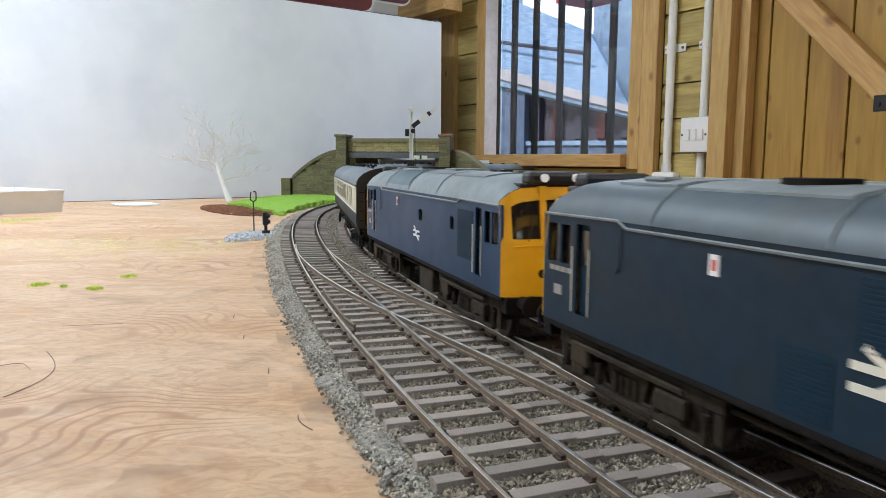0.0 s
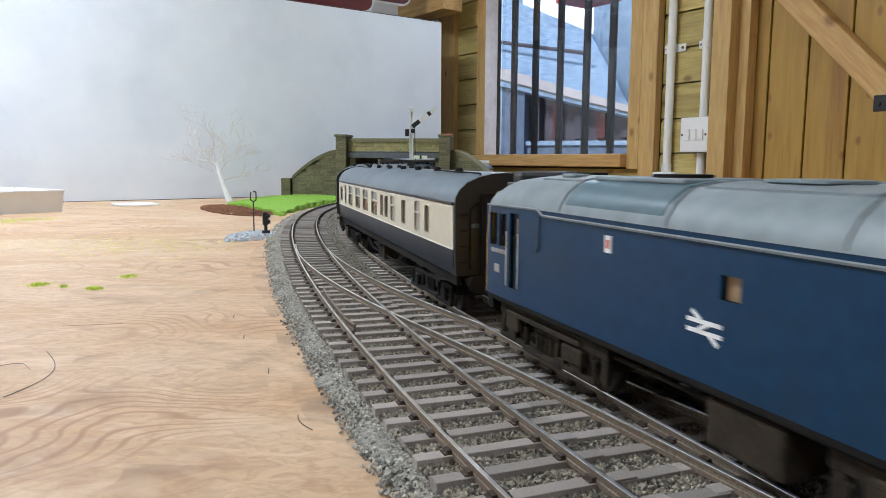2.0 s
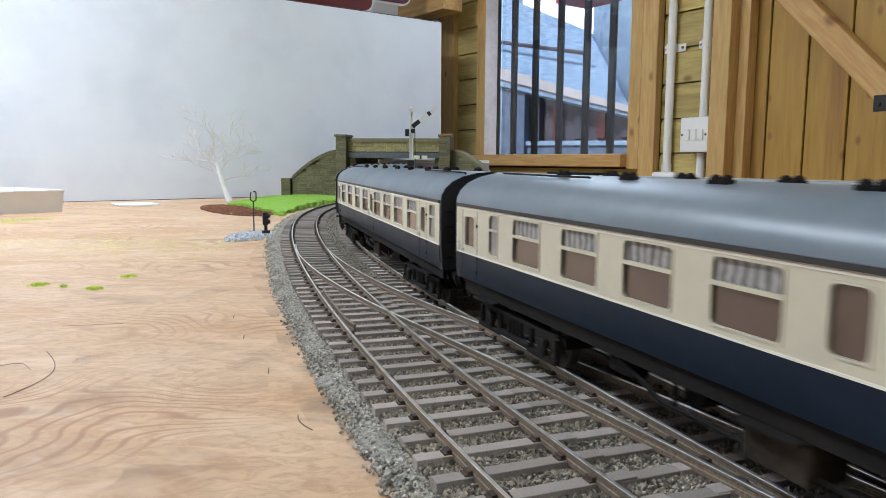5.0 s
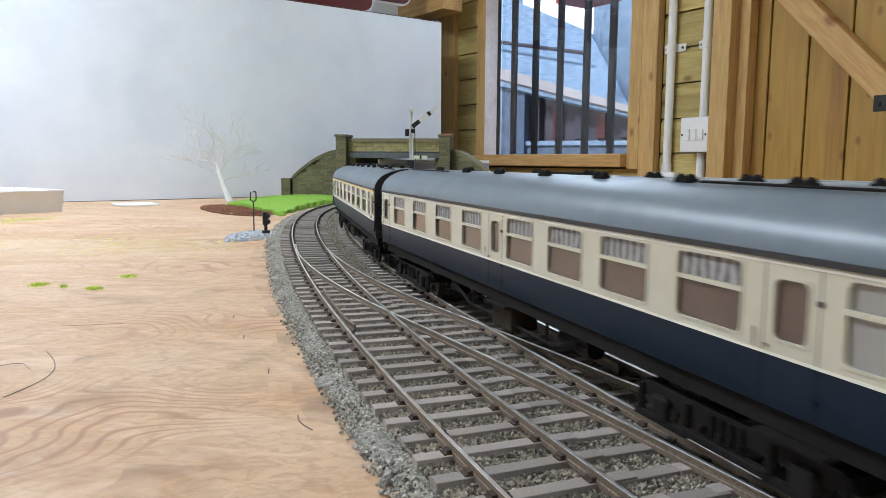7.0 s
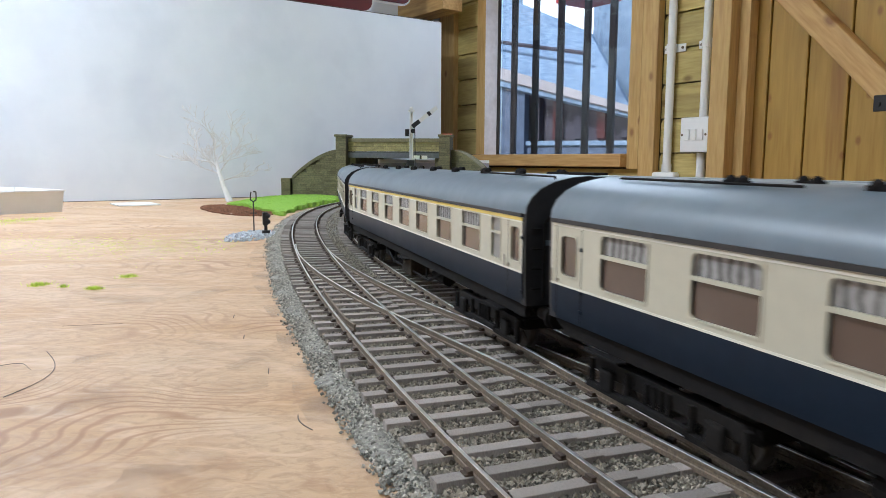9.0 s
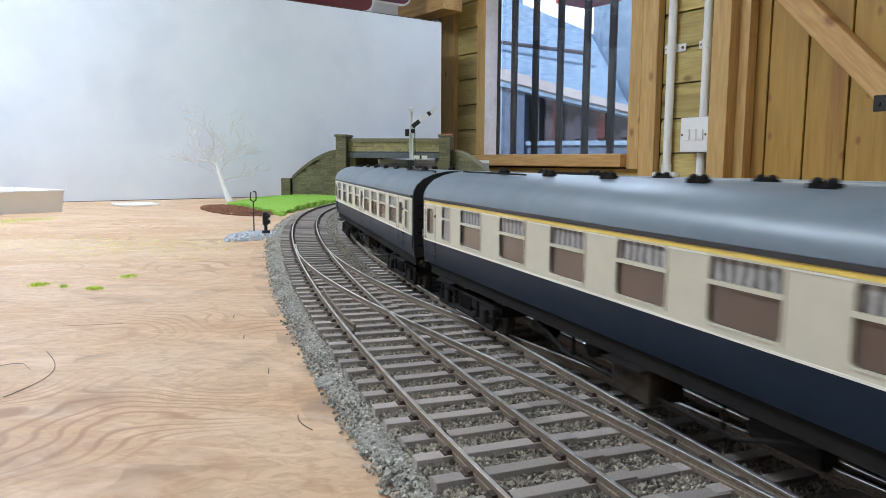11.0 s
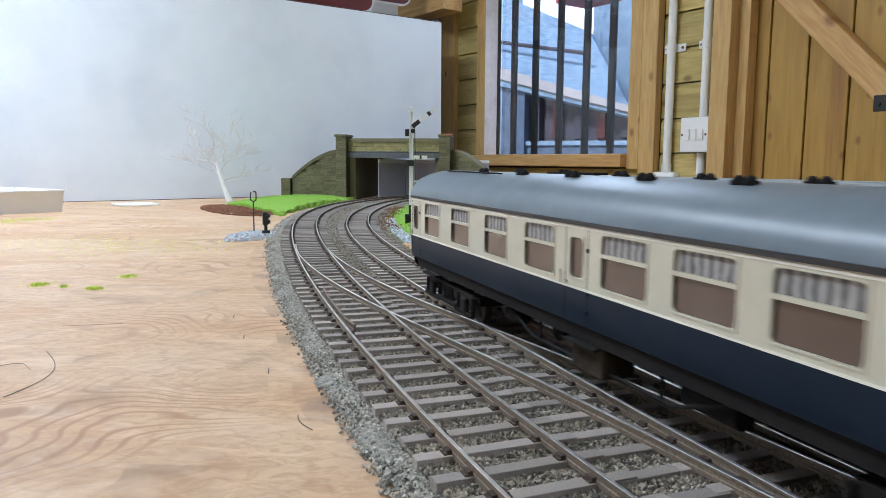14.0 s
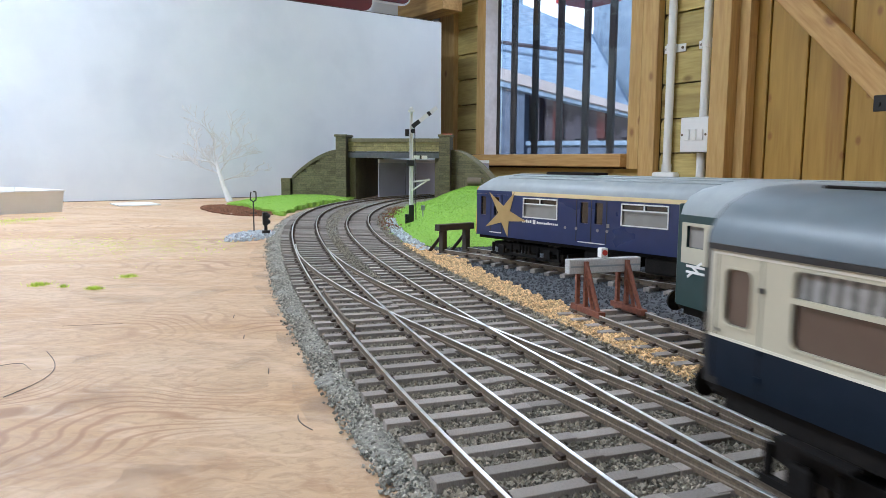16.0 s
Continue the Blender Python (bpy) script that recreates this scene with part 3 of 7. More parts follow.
# conduits with saddles, switch
def conduit(s, z0, z1, label):
    c = thing("conduit", label, "conduit", WALL, "surface conduits on the wall")
    part("pipe", rod(bmesh.new(), (s, -0.014, z0), (s, -0.014, z1), 0.0105, 16), PLASTIC, c, smooth=True)
    for z in (0.390, 0.95):
        bm = bmesh.new()
        box(bm, s - 0.03, s + 0.034, -0.004, 0.0, z - 0.010, z + 0.010, 0.0015)
        rod(bm, (s, -0.0145, z - 0.010), (s, -0.0145, z + 0.010), 0.0125, 16)
        part("saddle", bm, PLASTIC, c)
        for o in (-0.022, 0.026):
            part("screw", rod(bmesh.new(), (s + o, -0.006, z), (s + o, -0.004, z), 0.0035, 10), STEEL_RUST, c)
    return c


c1 = conduit(0.9957, 0.060, 1.2, "white plastic conduit clipped to the timber wall")
bm = rod(bmesh.new(), (0.9957, -0.014, 0.06), (0.9957, -0.014, 0.10), 0.0125, 16)
box(bm, 0.960, 1.028, -0.03, 0.0, 0.055, 0.080, 0.006)
part("elbow", bm, PLASTIC, c1, smooth=True)
c2 = conduit(1.098, 0.213, 1.2, "white plastic conduit running into a switch")
part("pipe", rod(bmesh.new(), (1.096, -0.014, 0.02), (1.096, -0.014, 0.128), 0.0105, 16), PLASTIC, c2, smooth=True)
part("elbow", rod(bmesh.new(), (1.096, -0.014, 0.02), (1.096, -0.014, 0.062), 0.0135, 16), PLASTIC, c2, smooth=True)
sw = thing("light_switch", "white plastic three gang light switch on a surface box", "light switch", WALL)
part("switch_box", boxed(1.061, 1.135, -0.044, 0.0, 0.130, 0.212, 0.004), PLASTIC, sw)
part("switch_plate", boxed(1.059, 1.137, -0.050, -0.0445, 0.129, 0.213, 0.003), PLASTIC, sw)
for k in range(3):
    s = 1.080 + 0.019 * k
    part("rocker", boxed(s - 0.0070, s + 0.0070, -0.0545, -0.0505, 0.158, 0.184, 0.001), WHITE, sw)
for s in (1.0655, 1.131):
    part("screw", rod(bmesh.new(), (s, -0.0515, 0.171), (s, -0.0505, 0.171), 0.003, 10), STEEL_RUST, sw)

# unseen tubes under the ceiling, the third one added as fill from behind the camera
for s, dd in TUBES:
    f = thing("tube_fitting", "unseen white ceiling batten with a lit tube", "ceiling light", WALL @ pose(s, dd, CEILING - 0.03), "ceiling battens")
    part("batten", boxed(-0.05, 0.05, -0.62, 0.62, -0.02, 0.03, 0.004), WHITE, f)
    part("tube", rod(bmesh.new(), (0, -0.6, -0.04), (0, 0.6, -0.04), 0.013, 12), TUBE_GLOW, f)

# backscene, and enamel signs hung above it
structure("backscene", boxed(-2.35, 0.0, 0.0, 0.006, 0.001, 0.549), BACKSCENE, BACK, "white painted hardboard backscene", "backscene")
# added dark strip: stands for the shadowy gap over the backscene top
structure("dark_gap_strip", boxed(-2.35, -0.02, 0.0065, 0.20, 0.545, 0.553), DARK_TIMBER, BACK, "added dark strip standing for the dark gap above the backscene", "timber")
structure("backscene_batten", boxed(-2.35, -0.02, 0.008, 0.10, -0.03, 0.045), DARK_TIMBER, BACK, "timber batten behind the backscene", "timber")


def hung_sign(x0, x1, z0, z1, yy):
    s = thing("enamel_sign", "maroon enamel sign with a white border", "sign", BACK, "maroon signs over the backscene")
    def rounded(i):
        r = 0.035 - i
        out = []
        for cx, cz, a0 in ((x1 - 0.035, z1 - 0.035, 0), (x0 + 0.035, z1 - 0.035, 90), (x0 + 0.035, z0 + 0.035, 180), (x1 - 0.035, z0 + 0.035, 270)):
            for k in range(7):
                a = radians(a0 + 15 * k)
                out.append((cx + r * math.cos(a), cz + r * math.sin(a)))
        return out
    part("border", plate(bmesh.new(), rounded(0), yy - 0.004, yy), WHITE, s, "white border")
    part("panel", plate(bmesh.new(), rounded(0.006), yy - 0.006, yy - 0.0045), MAROON, s, "maroon panel")


hung_sign(-1.05, -0.225, 0.556, 0.69, 0.05)
hung_sign(-0.46, -0.055, 0.606, 0.74, 0.10)

# ---- the baseboard ----
structure("baseboard", boxed(0.232, 5.2, -2.75, -0.004, -0.025, 0.0), BOARD_WOOD, WALL, "pale wood-grained baseboard", "baseboard")
for s in (0.4, 2.7, 5.0):
    for dd in (-2.6, -0.15):
        structure("trestle_leg", boxed(s - 0.04, s + 0.04, dd - 0.04, dd + 0.04, FLOOR, -0.025), PINE, WALL, "pine leg under the baseboard", "leg")


# ---- ground cover ----
def ribbon(name, edges, z, mat, label, category, skirt=0.006, base=0.0006, kind="stuff"):
    """A bed of loose material between two edge lines, with sloping sides. edges: rows of (left xy, right xy)."""
    bm = bmesh.new()
    secs = []
    for (lx, ly), (rx, ry) in edges:
        l, r = Vector((lx, ly, 0)), Vector((rx, ry, 0))
        u = (r - l).normalized()
        secs.append([l - u * skirt + Vector((0, 0, base)), l + Vector((0, 0, z)), l.lerp(r, 0.33) + Vector((0, 0, z)), l.lerp(r, 0.66) + Vector((0, 0, z)), r + Vector((0, 0, z)),
                     r + u * skirt + Vector((0, 0, base))])
    loft(bm, secs, closed=False)
    return tagged(part(name, bm, mat, None, label), label, category, "", kind)


def stones(name, places, mat, label, category, seed, size=(0.0009, 0.0018), parent=None):
    """Loose chippings: every place (x, y, z) gets one rough lump of its own size and turn, all in one mesh."""
    rng = np.random.default_rng(seed)
    base = np.array([(1, 0, 0), (-0.9, 0.1, 0), (0, 1, 0.1), (0.1, -1, 0), (0, 0.1, 0.9), (0.1, 0, -0.7)], float)
    tri = np.array([(0, 2, 4), (2, 1, 4), (1, 3, 4), (3, 0, 4), (2, 0, 5), (1, 2, 5), (3, 1, 5), (0, 3, 5)])
    P = np.array(places)
    n = len(P)
    s = rng.uniform(size[0], size[1], (n, 1, 1)) * rng.uniform(0.65, 1.3, (n, 1, 3))
    v = base[None] * s * rng.uniform(0.75, 1.25, (n, 6, 1))
    a, b = rng.uniform(0, 6.283, n), rng.uniform(-0.8, 0.8, n)
    ca, sa, cb, sb = np.cos(a)[:, None], np.sin(a)[:, None], np.cos(b)[:, None], np.sin(b)[:, None]
    x, y, z = v[..., 0], v[..., 1] * cb - v[..., 2] * sb, v[..., 1] * sb + v[..., 2] * cb
    v = np.stack([x * ca - y * sa, x * sa + y * ca, z], -1) + P[:, None, :]
    f = tri[None] + (np.arange(n) * 6)[:, None, None]
    me = bpy.data.meshes.new(name)
    me.from_pydata(v.reshape(-1, 3).tolist(), [], f.reshape(-1, 3).tolist())
    me.materials.append(mat)
    ob = new(name, me)
    return tagged(ob, label, category, "", "stuff")


def edge_noise(k, amp=0.003):
    return amp * (math.sin(k * 1.7) + 0.6 * math.sin(k * 4.1 + 1) + 0.4 * math.sin(k * 9.3 + 2))


bed = []
for i, y in enumerate(np.concatenate([np.arange(-2.4, 0.1, 0.1), np.arange(0.1, 2.22, 0.02)])):
    left = x_of(LINE_L, y) - 0.036 - 0.006 * min(max(y - 0.2, 0), 0.6) + edge_noise(i)
    bed.append(((left, y), (x_of(LINE_R, y) + 0.041 + edge_noise(i + 40, 0.002), y)))
bed = bed[::-1]
ribbon("ballast_bed", bed, 0.0027, BALLAST_BED, "grey-brown ballast bed under the tracks", "ballast", skirt=0.006)

# a patchy grey-brown band that darkens the board beside the ballast
glue = []
for i, y in enumerate(np.arange(0.12, 1.0, 0.005)):
    e = x_of(LINE_L, y) - 0.043 - 0.007 * min(max(y - 0.2, 0), 0.6)
    glue.append(((e - 0.013 - 0.005 * math.sin(y * 11) - 0.0015 * math.sin(y * 67), y), (e - 0.0025, y)))
ribbon("edge_tint_film", glue[::-1], 0.0003, EDGE_TINT, "patchy grey-brown tint along the ballast edge", "glue", skirt=0.002, base=0.0003)
for k, (x, y, rx, ry) in enumerate(((-0.125, 0.225, 0.045, 0.030), (-0.16, 0.30, 0.03, 0.03), (-0.075, 0.215, 0.04, 0.02), (-0.135, 0.37, 0.05, 0.03), (-0.10, 0.33, 0.02, 0.03), (-0.22, 0.55, 0.06, 0.05))):
    bm = bmesh.new()
    bm.faces.new([bm.verts.new((x + rx * (1 + 0.25 * math.sin(3 * a + k)) * math.cos(a), y + ry * (1 + 0.2 * math.sin(4 * a + 2 * k)) * math.sin(a), 0.0001 + 0.00002 * k)) for a in [j * 0.2618 for j in range(24)]])
    tagged(part("varnish_stain", bm, STAIN), "old brown varnish stain on the board", "stain", "", "stuff")

# ---- track ----
RAIL_SECTION = [(-0.0008, 0.0), (0.0008, 0.0), (0.0008, 0.0016), (0.0004, 0.0019), (0.0004, 0.0031), (0.0007, 0.0034), (0.0007, 0.0043), (0.0006, 0.0046),
                (-0.0006, 0.0046), (-0.0007, 0.0043), (-0.0007, 0.0034), (-0.0004, 0.0031), (-0.0004, 0.0019), (-0.0008, 0.0016)]


def rail(name, pts, parent, polished=True, head=RAIL_TOP):
    """A bullhead rail along the points, with a polished head."""
    bm = bmesh.new()
    secs = []
    for i, p in enumerate(pts):
        a, b = Vector(pts[max(i - 1, 0)]), Vector(pts[min(i + 1, len(pts) - 1)])
        d = (b - a).normalized()
        n = Vector((-d.y, d.x))
        secs.append([(p[0] + n.x * o, p[1] + n.y * o, RAIL - 0.0046 + h) for o, h in RAIL_SECTION])
    loft(bm, secs)
    ob = part(name, bm, [STEEL_RUST, head], parent)
    for f in ob.data.polygons:
        if polished and f.center.z > RAIL - 0.0002:
            f.material_index = 1
    return ob


bm = bmesh.new()
box(bm, -0.0029, 0.0029, -0.030, 0.030, -0.0048, 0.0, 0.0003)
SLEEPER_MESH = mesh_from("sleeper", bm, SLEEPER)
bm = bmesh.new()
box(bm, -0.0029, 0.0029, -0.0125, 0.0125, -0.0048, 0.0, 0.0003)
STUB_MESH = mesh_from("short_timber", bm, SLEEPER)


def track(name, label, line, s0, s1, pitch, seed, group, head=RAIL_TOP):
    rng = random.Random(seed)
    t = thing(name, label, "railway track", None, group)
    n = int((s1 - s0) / 0.02)
    for side in (-0.0166, 0.0166):
        rail("rail", [line.at(s0 + (s1 - s0) * k / n, side) for k in range(n + 1)], t, True, head)
    chairs = bmesh.new()
    k, s = 0, s0 + pitch / 2
    while s < s1:
        x, y = line.at(s)
        h = line.heading(s) + rng.uniform(-0.02, 0.02)
        m = pose(x, y, 0.0063 + rng.uniform(-0.0004, 0.0003), 0, 0, math.degrees(h)) @ pose(0, rng.uniform(-0.0008, 0.0008), 0)
        share("sleeper", SLEEPER_MESH, t, m)
        if -0.1 < y < 2.1:
            for side in (-0.0166, 0.0166):
                for o, tall in ((-0.0018, 0.0022), (0.0018, 0.0026)):
                    box(chairs, -0.0018, 0.0018, side + o - 0.0009, side + o + 0.0009, 0.0, tall * 0.7, 0, m)
                box(chairs, -0.0020, 0.0020, side - 0.0036, side + 0.0036, 0.0, 0.0006, 0, m)
        s += pitch
    tagged(part("rail_chair_rest", chairs, CHAIR, t), "", "", "", "stuff")
    return t


main_l = track("track", "curved model track with brown sleepers in ballast", LINE_L, -0.55, LINE_L.length, 0.0172, 3, "running lines")
main_r = track("track", "curved model track on which the train runs", LINE_R, -0.60, LINE_R.length, 0.0172, 4, "running lines")


# the crossover between the two lines
def cross_at(y, side):
    d = min(max((0.79 - y) / 0.74, 0), 1)
    w = 2 * d * d if d < 0.5 else 1 - 2 * (1 - d) ** 2
    xl, xr = x_of(LINE_L, y), x_of(LINE_R, y)
    x = xl + (xr - xl) * w
    slope = (x_of(LINE_L, y + 0.02) - x_of(LINE_L, y - 0.02)) / 0.04 - (xr - xl) * (2 / 0.74) * (2 * d if d < 0.5 else 2 * (1 - d)) 
    n = Vector((1, -slope)).normalized()
    return x + n.x * side, y + n.y * side


crossover = thing("crossover", "crossover rails with frogs joining two tracks", "railway track")
ys = [0.80 - 0.01 * k for k in range(76)]
rail("closure_rail", [cross_at(y, -0.0166 + 0.0022 * max(0, 1 - (0.80 - y) / 0.09)) for y in ys], crossover)
rail("closure_rail", [cross_at(y, 0.0166) for y in ys if y < 0.79 and y > 0.10], crossover)
for y0, y1, line, side, inner in ((0.52, 0.40, LINE_L, 1, -1), (0.44, 0.32, LINE_R, -1, 1)):
    pts = []
    for k in range(9):
        y = y0 + (y1 - y0) * k / 8
        pts.append((x_of(line, y) - side * (0.0166 - 0.0032 - (0.002 if k in (0, 8) else 0)), y))
    rail("check_rail", pts, crossover, False)
rng = random.Random(8)
for k in range(30):
    y = 0.10 + 0.0165 * k
    x = (x_of(LINE_L, y) + x_of(LINE_R, y)) / 2
    h = LINE_R.heading(np.interp(y, LINE_R.p[::-1, 1], LINE_R.s[::-1]))
    share("short_timber", STUB_MESH, crossover, pose(x + rng.uniform(-0.002, 0.002), y, 0.0060 + rng.uniform(-0.0005, 0.0002), 0, 0, math.degrees(h) + rng.uniform(-2, 2)))

# ballast chippings
rng = np.random.default_rng(5)
spots, shoulder = [], []
for y0, y1, n in ((0.19, 0.35, 36000), (0.35, 0.6, 38000), (0.6, 0.95, 26000), (0.95, 1.6, 12000)):
    yy = rng.uniform(y0, y1, n)
    uu = rng.uniform(0, 1, n)
    for y, u in zip(yy, uu):
        l = x_of(LINE_L, y) - 0.0430 - 0.007 * min(max(y - 0.2, 0), 0.6) + 0.0022 * rng.normal()
        r = x_of(LINE_R, y) + 0.045
        x = l + (r - l) * u
        edge = min(x - l, r - x)
        if x < x_of(LINE_L, y) - 0.031:
            shoulder.append((x, y, 0.0006 + 0.0017 * min(max(edge, 0) / 0.009, 1) + 0.0004 * rng.uniform()))
        else:
            spots.append((x, y, 0.0032 + 0.0013 * rng.uniform()))
stones("ballast_stones", spots, BALLAST_DIRTY, "loose brown-grey ballast chippings between sleepers", "ballast", 6, (0.0006, 0.0013))
stones("ballast_stones", shoulder, BALLAST, "loose grey ballast chippings on the track shoulder", "ballast", 7, (0.0006, 0.0012))

# buff strip beside the running line, and the dark yard surface
strip = []
for i, y in enumerate(np.arange(0.02, 0.86, 0.02)):
    a = x_of(LINE_R, y) + 0.042
    b = a + 0.024 + 0.006 * math.sin(y * 9) + edge_noise(i, 0.002)
    if y > 0.70:
        b = a + 0.030 * max(0.86 - y, 0.01) / 0.16
    strip.append(((a, y), (b, y)))
strip = strip[::-1]
ribbon("buff_gravel_bed", strip, 0.0048, GOLD_BED, "buff gravel path beside the running line", "gravel", skirt=0.004)
spots = []
rng = np.random.default_rng(9)
for k in range(17000):
    y = 0.05 + 0.80 * rng.uniform() ** 1.0
    a, b = [next((p[j][0] for p in strip if p[0][1] <= y), 0.1) for j in (0, 1)]
    spots.append((a - 0.003 + (b - a + 0.008) * rng.uniform(), y, 0.0050 + 0.0006 * rng.normal() * 0.5))
stones("buff_gravel", spots, GOLD_STONE, "loose buff stone chippings", "gravel", 10, (0.0007, 0.0013))

yard = []
for y in np.arange(-1.2, 0.86, 0.05):
    yard.append(((x_of(LINE_R, y) + 0.06, y), (x_of(LINE_R, y) + 0.36, y)))
ribbon("yard_surface", yard[::-1], 0.0028, DARK_CHIP, "dark grey chippings in the siding yard", "gravel")

spots = []
rng = np.random.default_rng(17)
for k in range(15000):
    y = rng.uniform(0.25, 0.84)
    spots.append((x_of(LINE_R, y) + 0.066 + rng.uniform() * 0.22, y, 0.0030))
stones("yard_chippings", spots, YARD_STONE, "dark grey chippings scattered over the yard", "gravel", 18, (0.0006, 0.0013))

# sidings
SIDE_A = Straight((0.100, 0.468), (0.103 + 0.36 * 1.1, 0.458 - 1.06 * 1.1))
SIDE_B = Straight((0.010, 0.770), (0.010 + 0.644 * 0.95, 0.770 - 0.765 * 0.95))
track("siding_track", "short siding track ending at a buffer stop", SIDE_A, 0.0, 1.0, 0.0172, 5, "siding tracks", RAIL_DULL)
track("siding_track", "short siding track ending at a buffer stop", SIDE_B, 0.0, 0.62, 0.0172, 6, "siding tracks", RAIL_DULL)

# pale stones by the signal and the small signals
spots = []
rng = np.random.default_rng(12)
for k in range(500):
    a, r = rng.uniform(0, 6.28), rng.uniform() ** 0.6
    spots.append((-0.262 + 0.030 * r * math.cos(a), 0.965 + 0.075 * r * math.sin(a), 0.0012 + 0.003 * (1 - r)))
for k in range(900):
    y = rng.uniform(0.78, 1.22)
    spots.append((x_of(LINE_R, y) + 0.046 + 0.016 * rng.uniform(), y, 0.0035 + 0.003 * rng.uniform()))
stones("pale_stones", spots, BLUE_STONE, "pale blue-grey stone chippings in small heaps", "gravel", 13, (0.0013, 0.0026))


# ---- grass banks ----
def mound_z(x, y):
    """Height of the bank on the far side of the running line."""
    e = x - (x_of(LINE_R, y) + 0.046)
    f = y - (0.80 + 0.35 * max(x - 0.0, 0) )
    b = 1.80 - y
    k = min(max(e, 0) / 0.16, 1) * min(max(f, 0) / 0.22, 1) * min(max(b, 0) / 0.15, 1)
    k = k * k * (3 - 2 * k)
    return 0.003 + 0.046 * k + 0.002 * noise.noise(Vector((x * 18, y * 18, 0)))


def knoll_z(x, y):
    return 0.0028 + 0.0125 * max(0, 1 - ((x + 0.36) / 0.15) ** 2) * max(0, 1 - ((y - 1.72) / 0.42) ** 2) + 0.0012 * noise.noise(Vector((x * 22, y * 22, 4)))


def in_mound(x, y):
    return 0.80 < y < 1.86 and x > x_of(LINE_R, y) + 0.046 + edge_noise(y * 40, 0.004) and y > 0.82 + 0.35 * max(x, 0) and x < 0.42 - 0.70 * (y - 1.2)


def in_knoll(x, y):
    if not 1.30 < y < 1.93:
        return False
    r = x_of(LINE_L, y) - 0.058 + edge_noise(y * 40, 0.004)
    l = -0.50 + 0.20 * max(1.62 - y, 0) / 0.3 + edge_noise(y * 30, 0.006)
    return l < x < r and x < -0.235


def bank(name, inside, height, box_, step, label):
    x0, x1, y0, y1 = box_
    bm = bmesh.new()
    grid = {}
    for i in range(int((x1 - x0) / step) + 1):
        for j in range(int((y1 - y0) / step) + 1):
            x, y = x0 + i * step, y0 + j * step
            if inside(x, y):
                grid[i, j] = bm.verts.new((x, y, height(x, y)))
    for (i, j), v in grid.items():
        q = [grid.get(k) for k in ((i, j), (i + 1, j), (i + 1, j + 1), (i, j + 1))]
        if all(q):
            bm.faces.new(q)
    # the edge falls to the board
    for e in [e for e in bm.edges if len(e.link_faces) == 1]:
        a, b = e.verts
        c, d = bm.verts.new((a.co.x, a.co.y, 0.0005)), bm.verts.new((b.co.x, b.co.y, 0.0005))
        bm.faces.new((a, b, d, c))
    for v in [v for v in bm.verts if not v.link_faces]:
        bm.verts.remove(v)
    return tagged(part(name, bm, GRASS_BED, None, label), label, "grass", "", "stuff")


bank("grass_bank", in_mound, mound_z, (-0.16, 0.5, 0.8, 1.88), 0.008, "bright green static grass bank beside the line")
bank("grass_patch", in_knoll, knoll_z, (-0.56, -0.2, 1.28, 1.95), 0.008, "bright green grass mat by the bridge")


def grass_fibres(name, spots, seed, label, lo=0.003, hi=0.006, mat=GRASS_BLADE):
    rng = np.random.default_rng(seed)
    verts, faces = [], []
    for x, y, z in spots:
        a, h, w = rng.uniform(0, 3.14), rng.uniform(lo, hi), rng.uniform(0.0003, 0.0006)
        lx, ly = rng.normal(0, 0.0018), rng.normal(0, 0.0018)
        dx, dy = w * math.cos(a), w * math.sin(a)
        k = len(verts)
        verts += [(x - dx, y - dy, z - 0.0005), (x + dx, y + dy, z - 0.0005), (x + lx, y + ly, z + h)]
        faces.append((k, k + 1, k + 2))
    me = bpy.data.meshes.new(name)
    me.from_pydata(verts, [], faces)
    me.materials.append(mat)
    return tagged(new(name, me), label, "grass", "", "stuff")


rng = np.random.default_rng(21)
spots = []
while len(spots) < 46000:
    x, y = rng.uniform(-0.16, 0.40), rng.uniform(0.8, 1.86)
    if in_mound(x, y):
        spots.append((x, y, mound_z(x, y)))
grass_fibres("grass_fibres", spots, 22, "short upright green grass fibres on the bank", 0.0010, 0.0024)
spots = []
while len(spots) < 9000:
    x, y = rng.uniform(-0.56, -0.2), rng.uniform(1.28, 1.95)
    if in_knoll(x, y):
        spots.append((x, y, knoll_z(x, y)))
grass_fibres("grass_fibres", spots, 23, "short green grass fibres by the bridge", 0.0010, 0.0024)

# stray tufts on the board
for x, y, n, r in ((-0.331, 0.577, 150, 0.0055), (-0.308, 0.570, 50, 0.003), (-0.279, 0.562, 120, 0.0042), (-0.278, 0.622, 120, 0.005), (-0.74, 1.16, 500, 0.045), (-0.70, 1.22, 160, 0.03)):
    spots = [(x + r * rng.normal() * 0.7, y + r * rng.normal() * 0.7, 0.0005) for _ in range(n)]
    grass_fibres("grass_tuft", spots, int(n + 100 * r), "small tuft of loose green fibres on the board", 0.001, 0.003, TUFT)
spots = [(-0.34 + 0.17 * rng.normal(), 0.86 + 0.07 * rng.normal(), 0.0003) for _ in range(2600)]
spots = [s for s in spots if s[0] < -0.25]
fib = grass_fibres("scattered_fibres", spots, 31, "thin scatter of yellow-green fibres on the board", 0.0006, 0.0014, TUFT)

